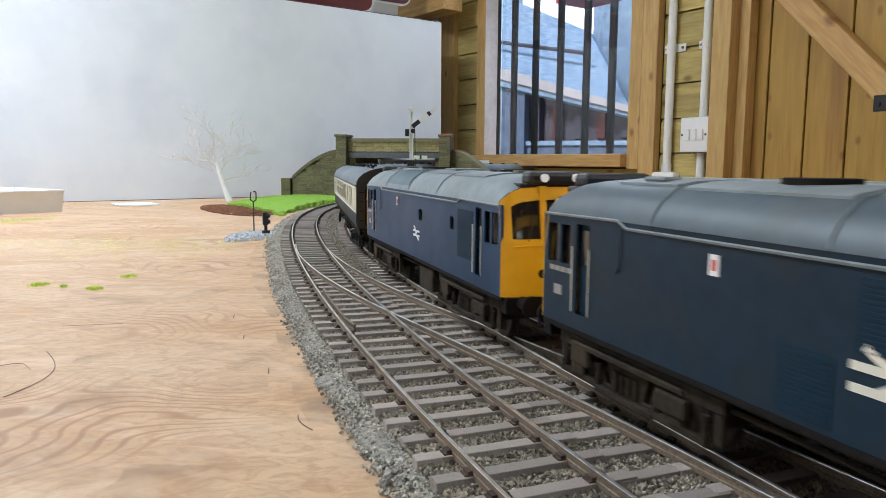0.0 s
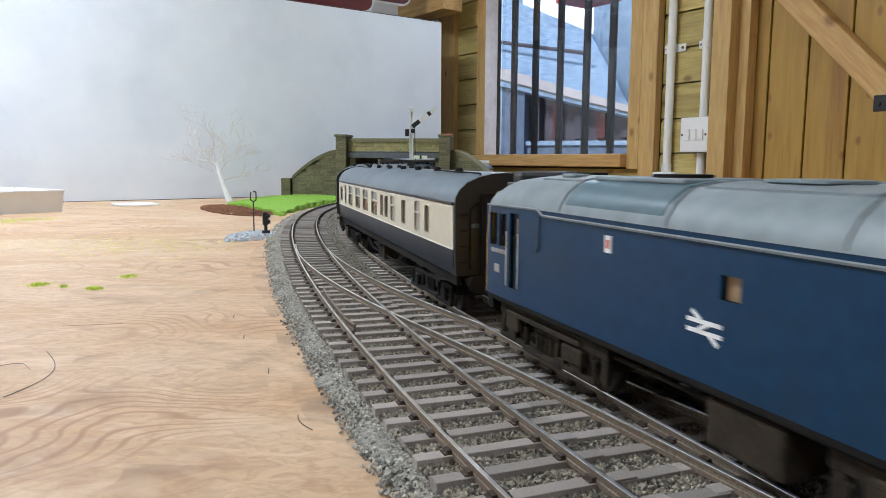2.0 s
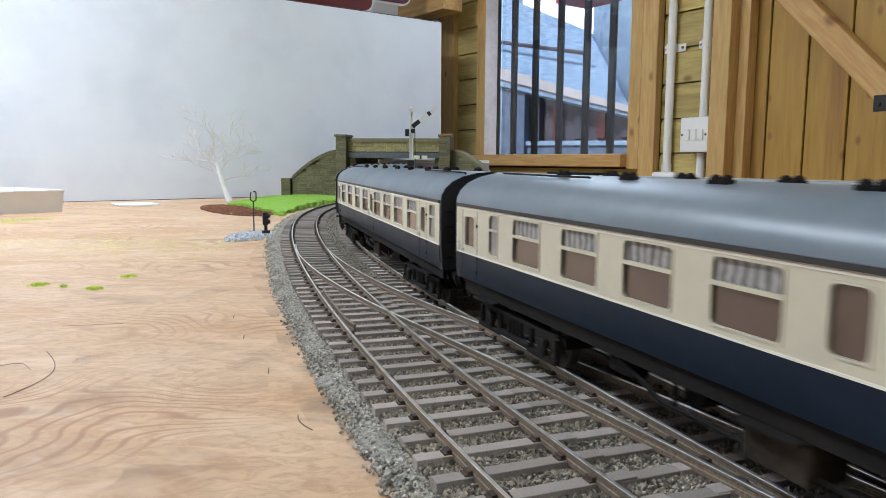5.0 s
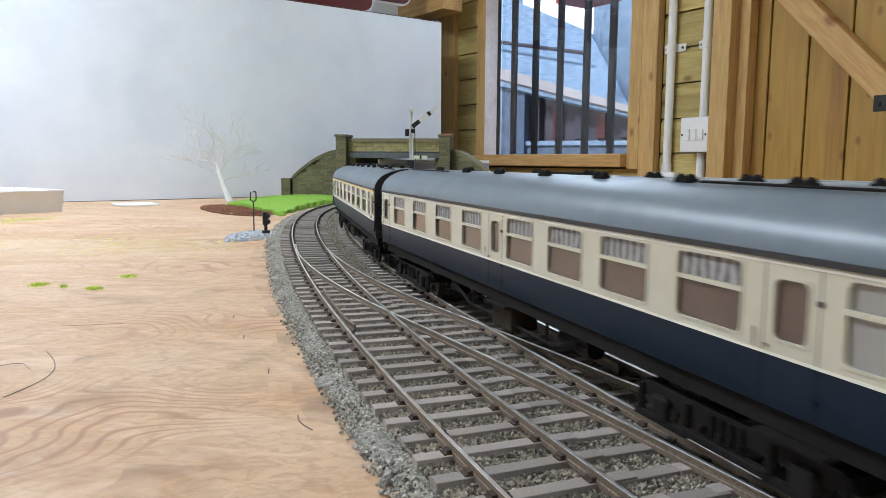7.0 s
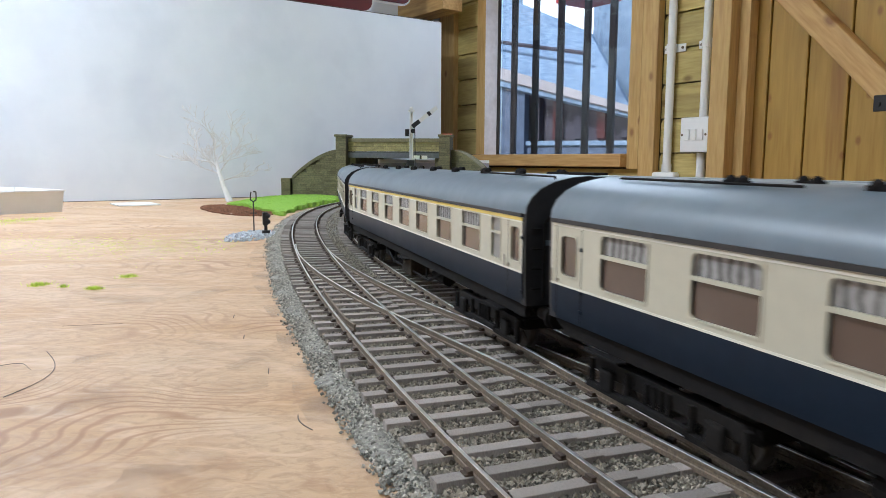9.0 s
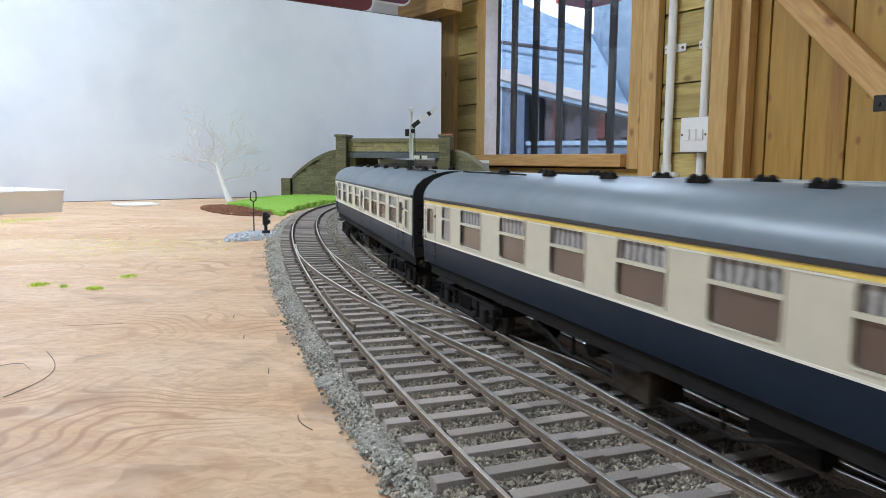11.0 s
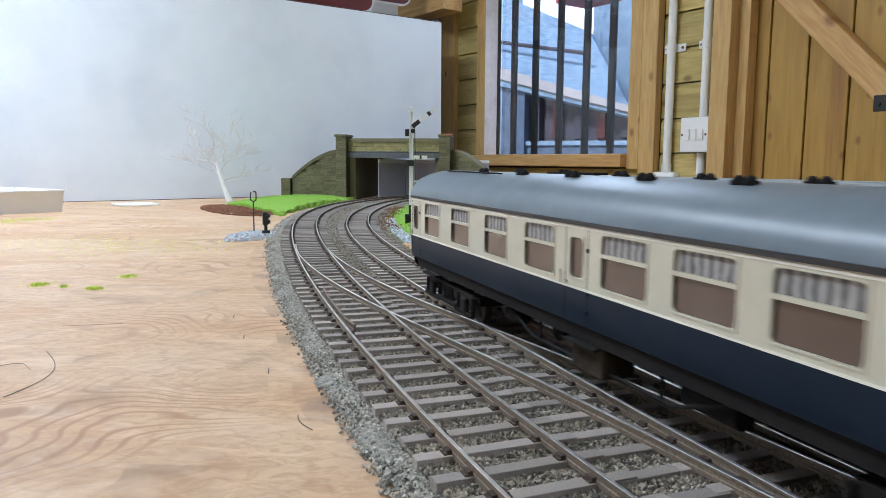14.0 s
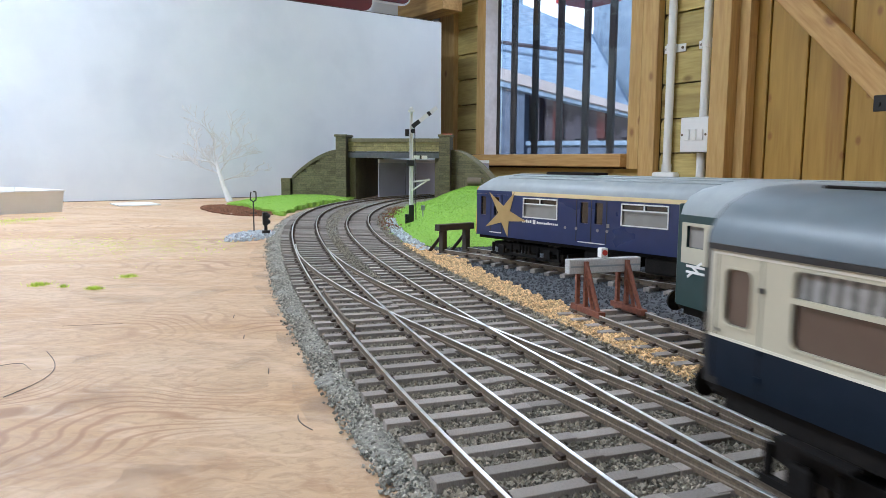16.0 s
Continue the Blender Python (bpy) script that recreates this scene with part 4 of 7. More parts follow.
# loose soil by the grass
spots = []
rng = np.random.default_rng(33)
for k in range(2600):
    a, r = rng.uniform(0, 6.28), rng.uniform() ** 0.5
    u, v = r * math.cos(a), r * math.sin(a)
    spots.append((-0.43 + 0.10 * u - 0.03 * v, 1.47 + 0.13 * v - 0.09 * u, 0.0010 + 0.006 * (1 - r)))
stones("loose_soil", spots, SOIL, "crumbly red-brown soil heaped on the board", "soil", 34, (0.0015, 0.0032))
spots = [(x_of(LINE_R, y) + 0.050 + 0.008 * rng.normal(), y, 0.005 + 0.004 * rng.uniform()) for y in rng.uniform(1.0, 1.5, 320)]
stones("loose_soil", spots, SOIL, "crumbly red-brown soil along the grass edge", "soil", 35, (0.001, 0.002))


# ---- girder bridge ----
bridge = thing("girder_bridge", "olive stone girder bridge with curved wing walls over the line", "bridge")
PORTAL = pose(-0.118, 1.895, 0, 0, 0, -8)


def stone_face(parent, x0, x1, top, course, m, seed, thick=0.004, mat=STONE_WALL):
    """Coursed stones on a wall whose top is a function of x; the first ones are parts, set uneven."""
    rng = random.Random(seed)
    rows = int(max(top(x0), top(x1), top((x0 + x1) / 2)) / course) + 1
    for r in range(rows):
        x = x0
        while x < x1 - 0.002:
            w = min(rng.uniform(0.010, 0.026), x1 - x)
            if x1 - x - w < 0.006:
                w = x1 - x
            z0, z1 = r * course, (r + 1) * course
            t = min(top(x), top(x + w), top(x + w / 2))
            z1 = min(z1, t)
            if z1 - z0 > 0.002:
                b = bmesh.new()
                o = rng.uniform(-0.0005, 0.0005)
                box(b, x + 0.0002, x + w - 0.0002, -thick + o, 0.0008, z0 + 0.0003, z1 - 0.0003)
                part("stone", b, mat, parent, m=m)
            x += w


def wall_body(parent, name, x0, x1, top, m, depth=0.03, cap=True):
    n = 16
    bm = bmesh.new()
    secs = []
    for k in range(n + 1):
        x = x0 + (x1 - x0) * k / n
        secs.append([(x, 0.001, 0), (x, depth, 0), (x, depth, top(x)), (x, 0.001, top(x))])
    loft(bm, secs)
    w = part(name, bm, STONE_BACK, parent, m=m)
    if cap:
        bm = bmesh.new()
        loft(bm, [[(x0 + (x1 - x0) * k / n, y, top(x0 + (x1 - x0) * k / n) + z) for y, z in ((-0.0062, -0.0055), (depth + 0.003, -0.0055), (depth + 0.003, 0.004), (-0.0062, 0.004))] for k in range(n + 1)])
        part("coping", bm, STONE_WALL, parent, m=m)
    return w


def pier(x0, x1, y0, y1, h, mm):
    wall_body(bridge, "pier", x0, x1, lambda x: h, mm @ pose(0, y0, 0), y1 - y0, cap=False)
    stone_face(bridge, x0, x1, lambda x: h, 0.0062, mm @ pose(0, y0, 0), int(1000 * x0) + 77)
    part("pier_cap", boxed(x0 - 0.003, x1 + 0.003, y0 - 0.007, y1 + 0.004, h, h + 0.006, 0.001), STONE_WALL, bridge, m=mm)


pier(-0.162, -0.135, -0.030, 0.03, 0.166, PORTAL)
pier(0.112, 0.140, -0.030, 0.03, 0.166, PORTAL)
# abutment faces under the girder, then the parapet
part("abutment", boxed(-0.134, -0.118, 0.0, 0.34, 0, 0.112), STONE_WALL, bridge, m=PORTAL)
part("abutment", boxed(0.096, 0.111, 0.0, 0.16, 0, 0.112), STONE_WALL, bridge, m=PORTAL)
part("girder", boxed(-0.134, 0.111, -0.012, 0.0, 0.1115, 0.126, 0.001), GIRDER, bridge, "grey girder", m=PORTAL)
part("deck", boxed(-0.134, 0.111, 0.0015, 0.36, 0.1125, 0.128), GIRDER, bridge, m=PORTAL)
wall_body(bridge, "parapet", -0.134, 0.111, lambda x: 0.030, PORTAL @ pose(0, -0.008, 0.1285), 0.02)
stone_face(bridge, -0.134, 0.111, lambda x: 0.030, 0.0062, PORTAL @ pose(0, -0.008, 0.1285), 5, thick=0.003, mat=STONE_PARAPET)


def wing_l(x):
    u = (x + 0.128) / 0.128
    return 0.058 + 0.072 * (1 - max(1 - u, 0) ** 1.7)


WING_L = PORTAL @ pose(-0.163, 0.005, 0, 0, 0, 6)
wall_body(bridge, "wing_wall", -0.128, 0.0, wing_l, WING_L, 0.02)
stone_face(bridge, -0.128, 0.0, wing_l, 0.0058, WING_L, 11)
pm = PORTAL @ pose(-0.167 - 0.140, 0.0, 0, 0, 0, 6)
wall_body(bridge, "end_pier", -0.012, 0.012, lambda x: 0.052, pm @ pose(0, -0.02, 0), 0.03)
stone_face(bridge, -0.012, 0.012, lambda x: 0.052, 0.0058, pm @ pose(0, -0.02, 0), 12)


def wing_r(x):
    u = 1 - x / 0.125
    return 0.058 + 0.072 * (1 - max(1 - u, 0) ** 1.7)


WING_R = PORTAL @ pose(0.141, 0.0, 0, 0, 0, -28)
wall_body(bridge, "wing_wall", 0.0, 0.125, wing_r, WING_R, 0.02)
stone_face(bridge, 0.0, 0.125, wing_r, 0.0058, WING_R, 13)
lamp_cap = thing("red_bottle_top", "small red bottle top lying on the bridge pier", "bottle top", PORTAL @ pose(0.128, 0.0, 0.172))
part("disc", boxed(-0.011, 0.012, -0.015, 0.012, 0, 0.003, 0.001), RED, lamp_cap)

# pale curved card inside the bridge
card = thing("tunnel_card", "pale grey-violet card curving behind the bridge", "card")
bm = bmesh.new()
pts = [LINE_L.at(-0.06 - 0.02 * k, -0.050) for k in range(24)]
loft(bm, [[(x, y, 0), (x - 0.002, y + 0.002, 0), (x - 0.002, y + 0.002, 0.098), (x, y, 0.098)] for x, y in pts])
part("sheet", bm, CARD, card)
bm = bmesh.new()
loft(bm, [[(x + 0.001, y - 0.001, 0.0985), (x - 0.003, y + 0.003, 0.0985), (x - 0.003, y + 0.003, 0.108), (x + 0.001, y - 0.001, 0.108)] for x, y in pts])
part("top_strip", bm, PAPER, card, "white paper strip")
x, y = pts[6]
part("seam", rod(bmesh.new(), (x + 0.001, y - 0.001, 0), (x - 0.001, y - 0.001, 0.097), 0.0008), GIRDER, card)


# ---- signals ----
def semaphore(x, y, z):
    s = thing("semaphore_signal", "white lattice-post semaphore signal with raised arm and ladder", "signal", pose(x, y, z, 0, 0, 8))
    H = 0.172
    bm = bmesh.new()
    for ox, oy in ((-0.0024, -0.0024), (0.0024, -0.0024), (-0.0024, 0.0024), (0.0024, 0.0024)):
        rod(bm, (ox, oy, 0), (ox * 0.75, oy * 0.75, H), 0.0007, 6)
    k = 0.012
    while k < H:
        f = 1 - 0.3 * k / H
        for sx in (-1, 1):
            rod(bm, (-0.0024 * f, sx * 0.0024 * f, k), (0.0024 * f, sx * 0.0024 * f, k + 0.0054 * sx), 0.0005, 5)
            rod(bm, (sx * 0.0024 * f, -0.0024 * f, k), (sx * 0.0024 * f, 0.0024 * f, k + 0.005), 0.0005, 5)
        k += 0.0085
    box(bm, -0.0012, 0.0012, -0.0012, 0.0012, 0.0, H - 0.002)
    part("post", bm, WHITE, s, "white post")
    part("base", boxed(-0.004, 0.004, -0.004, 0.004, 0, 0.030, 0.0006), BLACK, s, "black base")
    bm = boxed(-0.0045, 0.0045, -0.0045, 0.0045, H, H + 0.003)
    ball(bm, (0, 0, H + 0.005), 0.003, 2)
    part("finial", bm, WHITE, s)
    arm = bmesh.new()
    m = pose(0.004, -0.005, 0.152, 0, -38, 0)
    box(arm, 0.0, 0.044, -0.0008, 0.0008, -0.0031, 0.0031, 0, m)
    part("arm", arm, WHITE, s, "raised white arm")
    part("arm_stripe", boxed(0.026, 0.031, -0.0014, 0.0014, -0.0033, 0.0033, 0, m), BLACK, s, "black stripe")
    part("spectacle", rod(box(bmesh.new(), -0.004, 0.010, -0.0014, 0.0014, -0.0033, 0.0033, 0.0006, m), (0.002, -0.003, 0.143), (0.002, -0.006, 0.143), 0.0036, 12), BLACK, s, "black spectacle plate")
    part("lamp", boxed(-0.010, -0.004, -0.006, 0.0, 0.135, 0.146, 0.001), BLACK, s, "black lamp case")
    part("small_arm", boxed(0.003, 0.024, -0.0058, -0.0042, 0.101, 0.106), WHITE, s, "short white arm")
    part("arm_stripe", boxed(0.012, 0.015, -0.0064, -0.0036, 0.1008, 0.1062), BLACK, s)
    part("lamp", boxed(-0.007, 0.004, -0.007, 0.0, 0.090, 0.099, 0.001), BLACK, s)
    bm = bmesh.new()
    rod(bm, (0.0, -0.004, 0.052), (0.026, -0.004, 0.069), 0.0013, 6)
    rod(bm, (0.003, -0.004, 0.066), (0.028, -0.004, 0.069), 0.0013, 6)
    part("bracket", bm, WHITE, s, "white bracket")
    lad = bmesh.new()
    for o in (-0.0022, 0.0022):
        rod(lad, (0.008, o + 0.006, 0.002), (0.0055, o + 0.004, 0.150), 0.0005, 5)
    for k in range(36):
        z = 0.006 + 0.004 * k
        f = 0.008 - 0.0025 * z / 0.15
        rod(lad, (f, 0.0038, z), (f, 0.0082, z), 0.0004, 4)
    part("ladder", lad, BLACK, s, "black wire ladder")
    bm = boxed(-0.010, -0.004, -0.006, 0.003, 0.0, 0.016, 0.0008)
    box(bm, -0.009, -0.006, -0.009, -0.006, 0.004, 0.012)
    part("weight_bar", bm, BLACK, s)
    return s


semaphore(-0.0495, 1.105, 0.006)


def loop_post(x, y):
    s = thing("loop_post", "thin black post with a square loop on top", "signal", pose(x, y, 0.003))
    bm = rod(bmesh.new(), (0, 0, 0), (0, 0, 0.042), 0.0009, 6)
    tube(bm, [(-0.003, 0, 0.056), (-0.004, 0, 0.052), (-0.004, 0, 0.045), (0, 0, 0.042), (0.004, 0, 0.045), (0.004, 0, 0.056), (0, 0, 0.0565)], 0.0009)
    rod(bm, (-0.005, 0, 0.026), (0.004, 0, 0.026), 0.0007, 5)
    part("post", bm, BLACK, s)


def ground_signal(x, y):
    s = thing("ground_signal", "small black ground signal with stacked lamps", "signal", pose(x, y, 0.004, 0, 0, 20))
    part("stem", boxed(-0.002, 0.002, -0.002, 0.002, 0, 0.012), BLACK, s)
    part("head", ball(ball(boxed(-0.004, 0.003, -0.004, 0.004, 0.011, 0.029, 0.001), (0.003, -0.002, 0.016), 0.0035), (0.003, -0.002, 0.024), 0.0035), BLACK, s)
    part("foot", boxed(-0.005, 0.005, -0.003, 0.003, 0.0, 0.004), BLACK, s)


loop_post(-0.268, 1.005)
ground_signal(-0.243, 0.972)
g = thing("ground_signal", "grey relay box on a post in the grass", "signal", pose(-0.032, 1.12, mound_z(-0.032, 1.12) - 0.001))
part("stem", rod(bmesh.new(), (0, 0, 0), (0, 0, 0.014), 0.0008), GREY_ROOF, g)
part("head", boxed(-0.003, 0.003, -0.002, 0.002, 0.012, 0.020, 0.0005), GREY_ROOF, g)


# ---- bare white tree ----
def tree(x, y):
    t = thing("bare_tree", "bare white model tree leaning by the backscene", "tree", pose(x, y, 0))
    rng = random.Random(14)
    trunk, segs = bmesh.new(), []
    pts = [Vector(p) for p in ((0, 0, 0), (-0.006, 0, 0.02), (-0.016, 0, 0.055), (-0.024, 0.002, 0.09), (-0.032, 0.004, 0.125))]
    rad = (0.0092, 0.0072, 0.0060, 0.0048, 0.0036)
    for a, b, r, r2 in zip(pts[:-1], pts[1:], rad[:-1], rad[1:]):
        rod(trunk, a, b, r, 10, r2)

    def grow(p, d, length, r, depth):
        n = 3
        for k in range(n):
            d = (d + Vector((rng.uniform(-0.28, 0.28), rng.uniform(-0.22, 0.22), rng.uniform(-0.12, 0.22)))).normalized()
            q = p + d * length / n
            segs.append((p, q, r, r * 0.82))
            r *= 0.82
            p = q
            if depth < 4 and rng.random() < (0.95 if depth < 2 else 0.8):
                grow(p, (d + Vector((rng.uniform(-0.9, 0.9), rng.uniform(-0.7, 0.7), rng.uniform(-0.25, 0.55)))).normalized(), length * rng.uniform(0.5, 0.75), r * 0.75, depth + 1)

    for (px, pz), d in (((-0.020, 0.075), (-0.5, 0.1, 0.55)), ((-0.024, 0.09), (0.5, 0, 0.6)), ((-0.030, 0.118), (-0.95, 0.1, 0.12)), ((-0.032, 0.125), (-0.25, 0, 1)), ((-0.032, 0.125), (0.5, 0.1, 0.85)),
                        ((-0.018, 0.065), (0.9, -0.1, 0.35)), ((-0.028, 0.105), (-0.7, -0.2, 0.8)), ((-0.022, 0.085), (-0.95, 0.2, 0.35)), ((-0.030, 0.118), (0.95, 0.1, 0.35))):
        grow(Vector((px, 0.002, pz)), Vector(d).normalized(), rng.uniform(0.058, 0.080), 0.0021, 0)
    verts, faces = [], []
    for a, b, r, r2 in segs:
        q = (b - a).to_track_quat("Z", "Y")
        k = len(verts)
        for c, rr in ((a, r), (b, r2)):
            for j in range(4):
                verts.append(c + q @ Vector((max(rr, 0.00072) * math.cos(j * 1.5708), max(rr, 0.00072) * math.sin(j * 1.5708), 0)))
        faces += [(k + j, k + (j + 1) % 4, k + 4 + (j + 1) % 4, k + 4 + j) for j in range(4)]
    for v in trunk.verts:
        v.co.z *= 0.80
    for v in verts:
        v.z *= 0.80
    part("trunk", trunk, BARK, t, smooth=True)
    me = bpy.data.meshes.new("crown")
    me.from_pydata(verts, [], faces)
    me.materials.append(TWIG)
    crown = new("crown", me)
    crown.parent = t


tree(-0.540, 1.80)

# white tray, card and lid lying about on the board
tray = thing("white_tray", "white plastic tray standing on the board", "tray", pose(-0.966, 1.30, 0, 0, 0, 52))
bm = bmesh.new()
loft(bm, [[(-0.30 - k, -0.10 - k, z), (0.215 + k, -0.10 - k, z), (0.215 + k, 0.12 + k, z), (-0.30 - k, 0.12 + k, z)] for k, z in ((0, 0), (0.004, 0.040), (0.007, 0.0405), (0.007, 0.043), (0.003, 0.043), (-0.006, 0.004))])
part("body", bm, PLASTIC, tray)
cd = thing("white_card", "small white card lying flat on the board", "card", pose(-0.708, 1.635, 0.0004, 0, 0, 35))
part("sheet", boxed(-0.045, 0.045, -0.05, 0.05, 0, 0.003, 0.001), PAPER, cd)
tb = thing("cardboard_tube", "short grey-brown cardboard tube behind the bank", "tube", pose(0.066, 1.58, mound_z(0.066, 1.58) + 0.010, 0, 0, -20))
part("tube", rod(bmesh.new(), (-0.012, 0, 0), (0.02, 0, 0), 0.009, 14), STEEL_RUST, tb, smooth=True)


# wires and scratches on the board
def wire(pts, r, label):
    t = thing("wire", label, "wire")
    part("strand", tube(bmesh.new(), pts, r * 0.5, 6), WIRE, t)


def curve_pts(fn, n=18):
    return [fn(k / (n - 1)) for k in range(n)]


wire(curve_pts(lambda u: (-0.212 + 0.022 * u + 0.012 * math.sin(3.14 * u), 0.372 - 0.074 * u, 0.0006)), 0.00045, "thin dark wire curling on the board")
wire(curve_pts(lambda u: (-0.222 + 0.020 * u, 0.344 + 0.006 * math.sin(4 * u), 0.0005)), 0.0003, "thin dark wire lying on the board")
wire(curve_pts(lambda u: (-0.236 + 0.034 * u, 0.432 + 0.008 * u, 0.0004)), 0.0002, "thin dark thread lying on the board")
wire(curve_pts(lambda u: (-0.0585 + 0.009 * u - 0.002 * math.sin(3 * u), 0.279 - 0.016 * u, 0.0004)), 0.0005, "short dark curved clipping on the board")
for x, y in ((-0.139, 0.466), (-0.117, 0.411), (-0.086, 0.343)):
    wire([(x, y, 0.0006), (x + 0.0015, y - 0.007, 0.0004)], 0.0006, "tiny dark clipping on the board")


# ---- buffer stops ----
def steel_stop(m):
    b = thing("buffer_stop", "rusty rail-built buffer stop with a pale beam", "buffer stop", m)
    part("beam", boxed(-0.0032, 0.0032, -0.0262, 0.0262, 0.0225, 0.0318, 0.0006), PALE_BEAM, b, "pale grey timber beam")
    part("beam_groove", boxed(-0.0036, 0.0036, -0.0255, 0.0255, 0.0266, 0.0277), GREY_ROOF, b)
    for side in (-0.0150, 0.0150):
        f = bmesh.new()
        box(f, 0.0035, 0.0060, side - 0.0012, side + 0.0012, 0.001, 0.0305)
        box(f, -0.0070, -0.0045, side - 0.0012, side + 0.0012, -0.003, 0.0285)
        rod(f, (0.0045, side, 0.0300), (0.0205, side, 0.001), 0.0014, 6)
        rod(f, (0.006, side, 0.020), (0.014, side, 0.001), 0.0012, 6)
        box(f, -0.010, 0.025, side - 0.0024, side + 0.0024, -0.002, 0.0015)
        part("frame", f, RUST, b, "rusty bent-rail frame")
    part("lamp", boxed(-0.002, 0.003, -0.0035, 0.0015, 0.0322, 0.0385, 0.0006), WHITE, b, "white lamp")
    part("lens", rod(bmesh.new(), (0.003, -0.001, 0.0355), (0.0036, -0.001, 0.0355), 0.0018, 10), RED, b, "red lens")


def timber_stop(m):
    b = thing("buffer_stop", "dark timber buffer stop with raking struts", "buffer stop", m)
    part("beam", boxed(-0.004, 0.004, -0.025, 0.025, 0.020, 0.0268, 0.0006), DARK_TIMBER, b)
    for side in (-0.0166, 0.0166):
        part("post", boxed(-0.003, 0.003, side - 0.003, side + 0.003, -0.006, 0.0198), DARK_TIMBER, b)
        bm = bmesh.new()
        rod(bm, (0.002, side, 0.0185), (-0.024, side, -0.006), 0.0022, 4)
        part("strut", bm, DARK_TIMBER, b)


h = math.degrees(SIDE_A.heading(0))
x, y = SIDE_A.at(0.012)
steel_stop(pose(x, y, RAIL, 0, 0, h))
h2 = math.degrees(SIDE_B.heading(0))
x, y = SIDE_B.at(0.004)
timber_stop(pose(x, y, RAIL, 0, 0, h2))


# ---- outside the window ----
def beyond(s, z, d):
    """The point behind the window wall that is seen from the board through (s, z) of the wall, d metres out."""
    k = d / 1.548
    return (s - (2.17 - s) * k, d, z + (z - 0.103) * k)


house = thing("neighbour_house", "neighbouring house with pale slate roof and weathered fascia", "house", WALL)


def slab(name, quad, thick, mat, label=""):
    return part(name, loft(bmesh.new(), [[Vector(p) for p in quad], [Vector(p) + Vector((0, thick, -0.02)) for p in quad]]), mat, house, label)


# roof, ledges and wall corner are tinted blue in place of cool daylight
slab("roof", [beyond(0.05, 0.487, 2.52), beyond(0.855, 0.256, 2.52), beyond(0.70, 0.474, 3.2), beyond(0.05, 0.757, 3.2)], 0.05, SLATE_BLUED, "slate roof with blue daylight put into its colour")
a, b = Vector(beyond(0.05, 0.548, 2.62)), Vector(beyond(0.70, 0.412, 2.72))
part("lead_strip", rod(bmesh.new(), a, b, 0.018, 5), FAR_WALL, house)
slab("fascia", [beyond(0.05, 0.440, 2.48), beyond(0.90, 0.228, 2.48), beyond(0.90, 0.244, 2.48), beyond(0.05, 0.487, 2.48)], 0.03, FAR_TRIM, "pale weathered fascia board")
slab("soffit", [beyond(0.05, 0.413, 2.50), beyond(0.90, 0.218, 2.50), beyond(0.90, 0.2275, 2.50), beyond(0.05, 0.439, 2.50)], 0.03, SLATE_BLUED)
# the wall below the roof is coloured dark to stand for its shade
slab("wall", [beyond(-0.2, -0.3, 2.66), beyond(1.2, -0.3, 2.66), beyond(1.2, 0.20, 2.66), beyond(-0.2, 0.48, 2.66)], 0.05, FAR_WALL, "wall with its shade put into a dark colour")
slab("corner_post", [beyond(0.22, -0.3, 2.54), beyond(0.43, -0.3, 2.54), beyond(0.43, 0.335, 2.54), beyond(0.22, 0.385, 2.54)], 0.05, DARK_RENDER_BLUED, "corner of the wall with blue daylight in its colour")
slab("window_ledge", [beyond(0.30, 0.158, 2.56), beyond(0.95, 0.150, 2.56), beyond(0.95, 0.162, 2.56), beyond(0.30, 0.172, 2.56)], 0.04, SLATE_BLUED, "pale ledge")
slab("plinth", [beyond(0.30, 0.0, 2.58), beyond(0.95, 0.0, 2.58), beyond(0.95, 0.146, 2.58), beyond(0.30, 0.152, 2.58)], 0.04, DARK_RENDER_BLUED)
for k in range(5):
    s = 0.47 + 0.09 * k
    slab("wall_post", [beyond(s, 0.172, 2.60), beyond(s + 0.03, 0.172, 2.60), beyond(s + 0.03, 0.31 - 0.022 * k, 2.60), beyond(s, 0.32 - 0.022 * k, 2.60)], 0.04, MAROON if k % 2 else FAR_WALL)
gable = thing("gable_house", "pale rendered house gable beyond the roof", "house", WALL)
a, b = beyond(0.715, 0.2, 3.3), beyond(1.1, 1.2, 3.3)
part("wall", boxed(a[0], b[0] + 0.6, 3.3, 4.0, -2.5, 3.6), RENDER_BLUED, gable)
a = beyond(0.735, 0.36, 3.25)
part("downpipe", boxed(a[0], a[0] + 0.14, 3.22, 3.298, -2.5, a[2]), SLATE_BLUED, gable)
a, b = beyond(0.56, 0.575, 2.0), beyond(0.70, 0.60, 2.0)
gutter = thing("red_awning", "dark red awning edge above the neighbouring roof", "awning", WALL)
part("edge", boxed(a[0], b[0], 2.0, 2.3, a[2], a[2] + 0.25), RED, gutter)
structure("backdrop", boxed(-45, 25, 40, 40.2, -2.5, 40), SKY_WHITE, WALL, "bright overcast sky beyond the houses", "sky")
structure("ground", boxed(-60, 60, 0.3, 90, -2.6, -2.5), DARK_CHIP, WALL, "dark ground outside the shed", "ground")


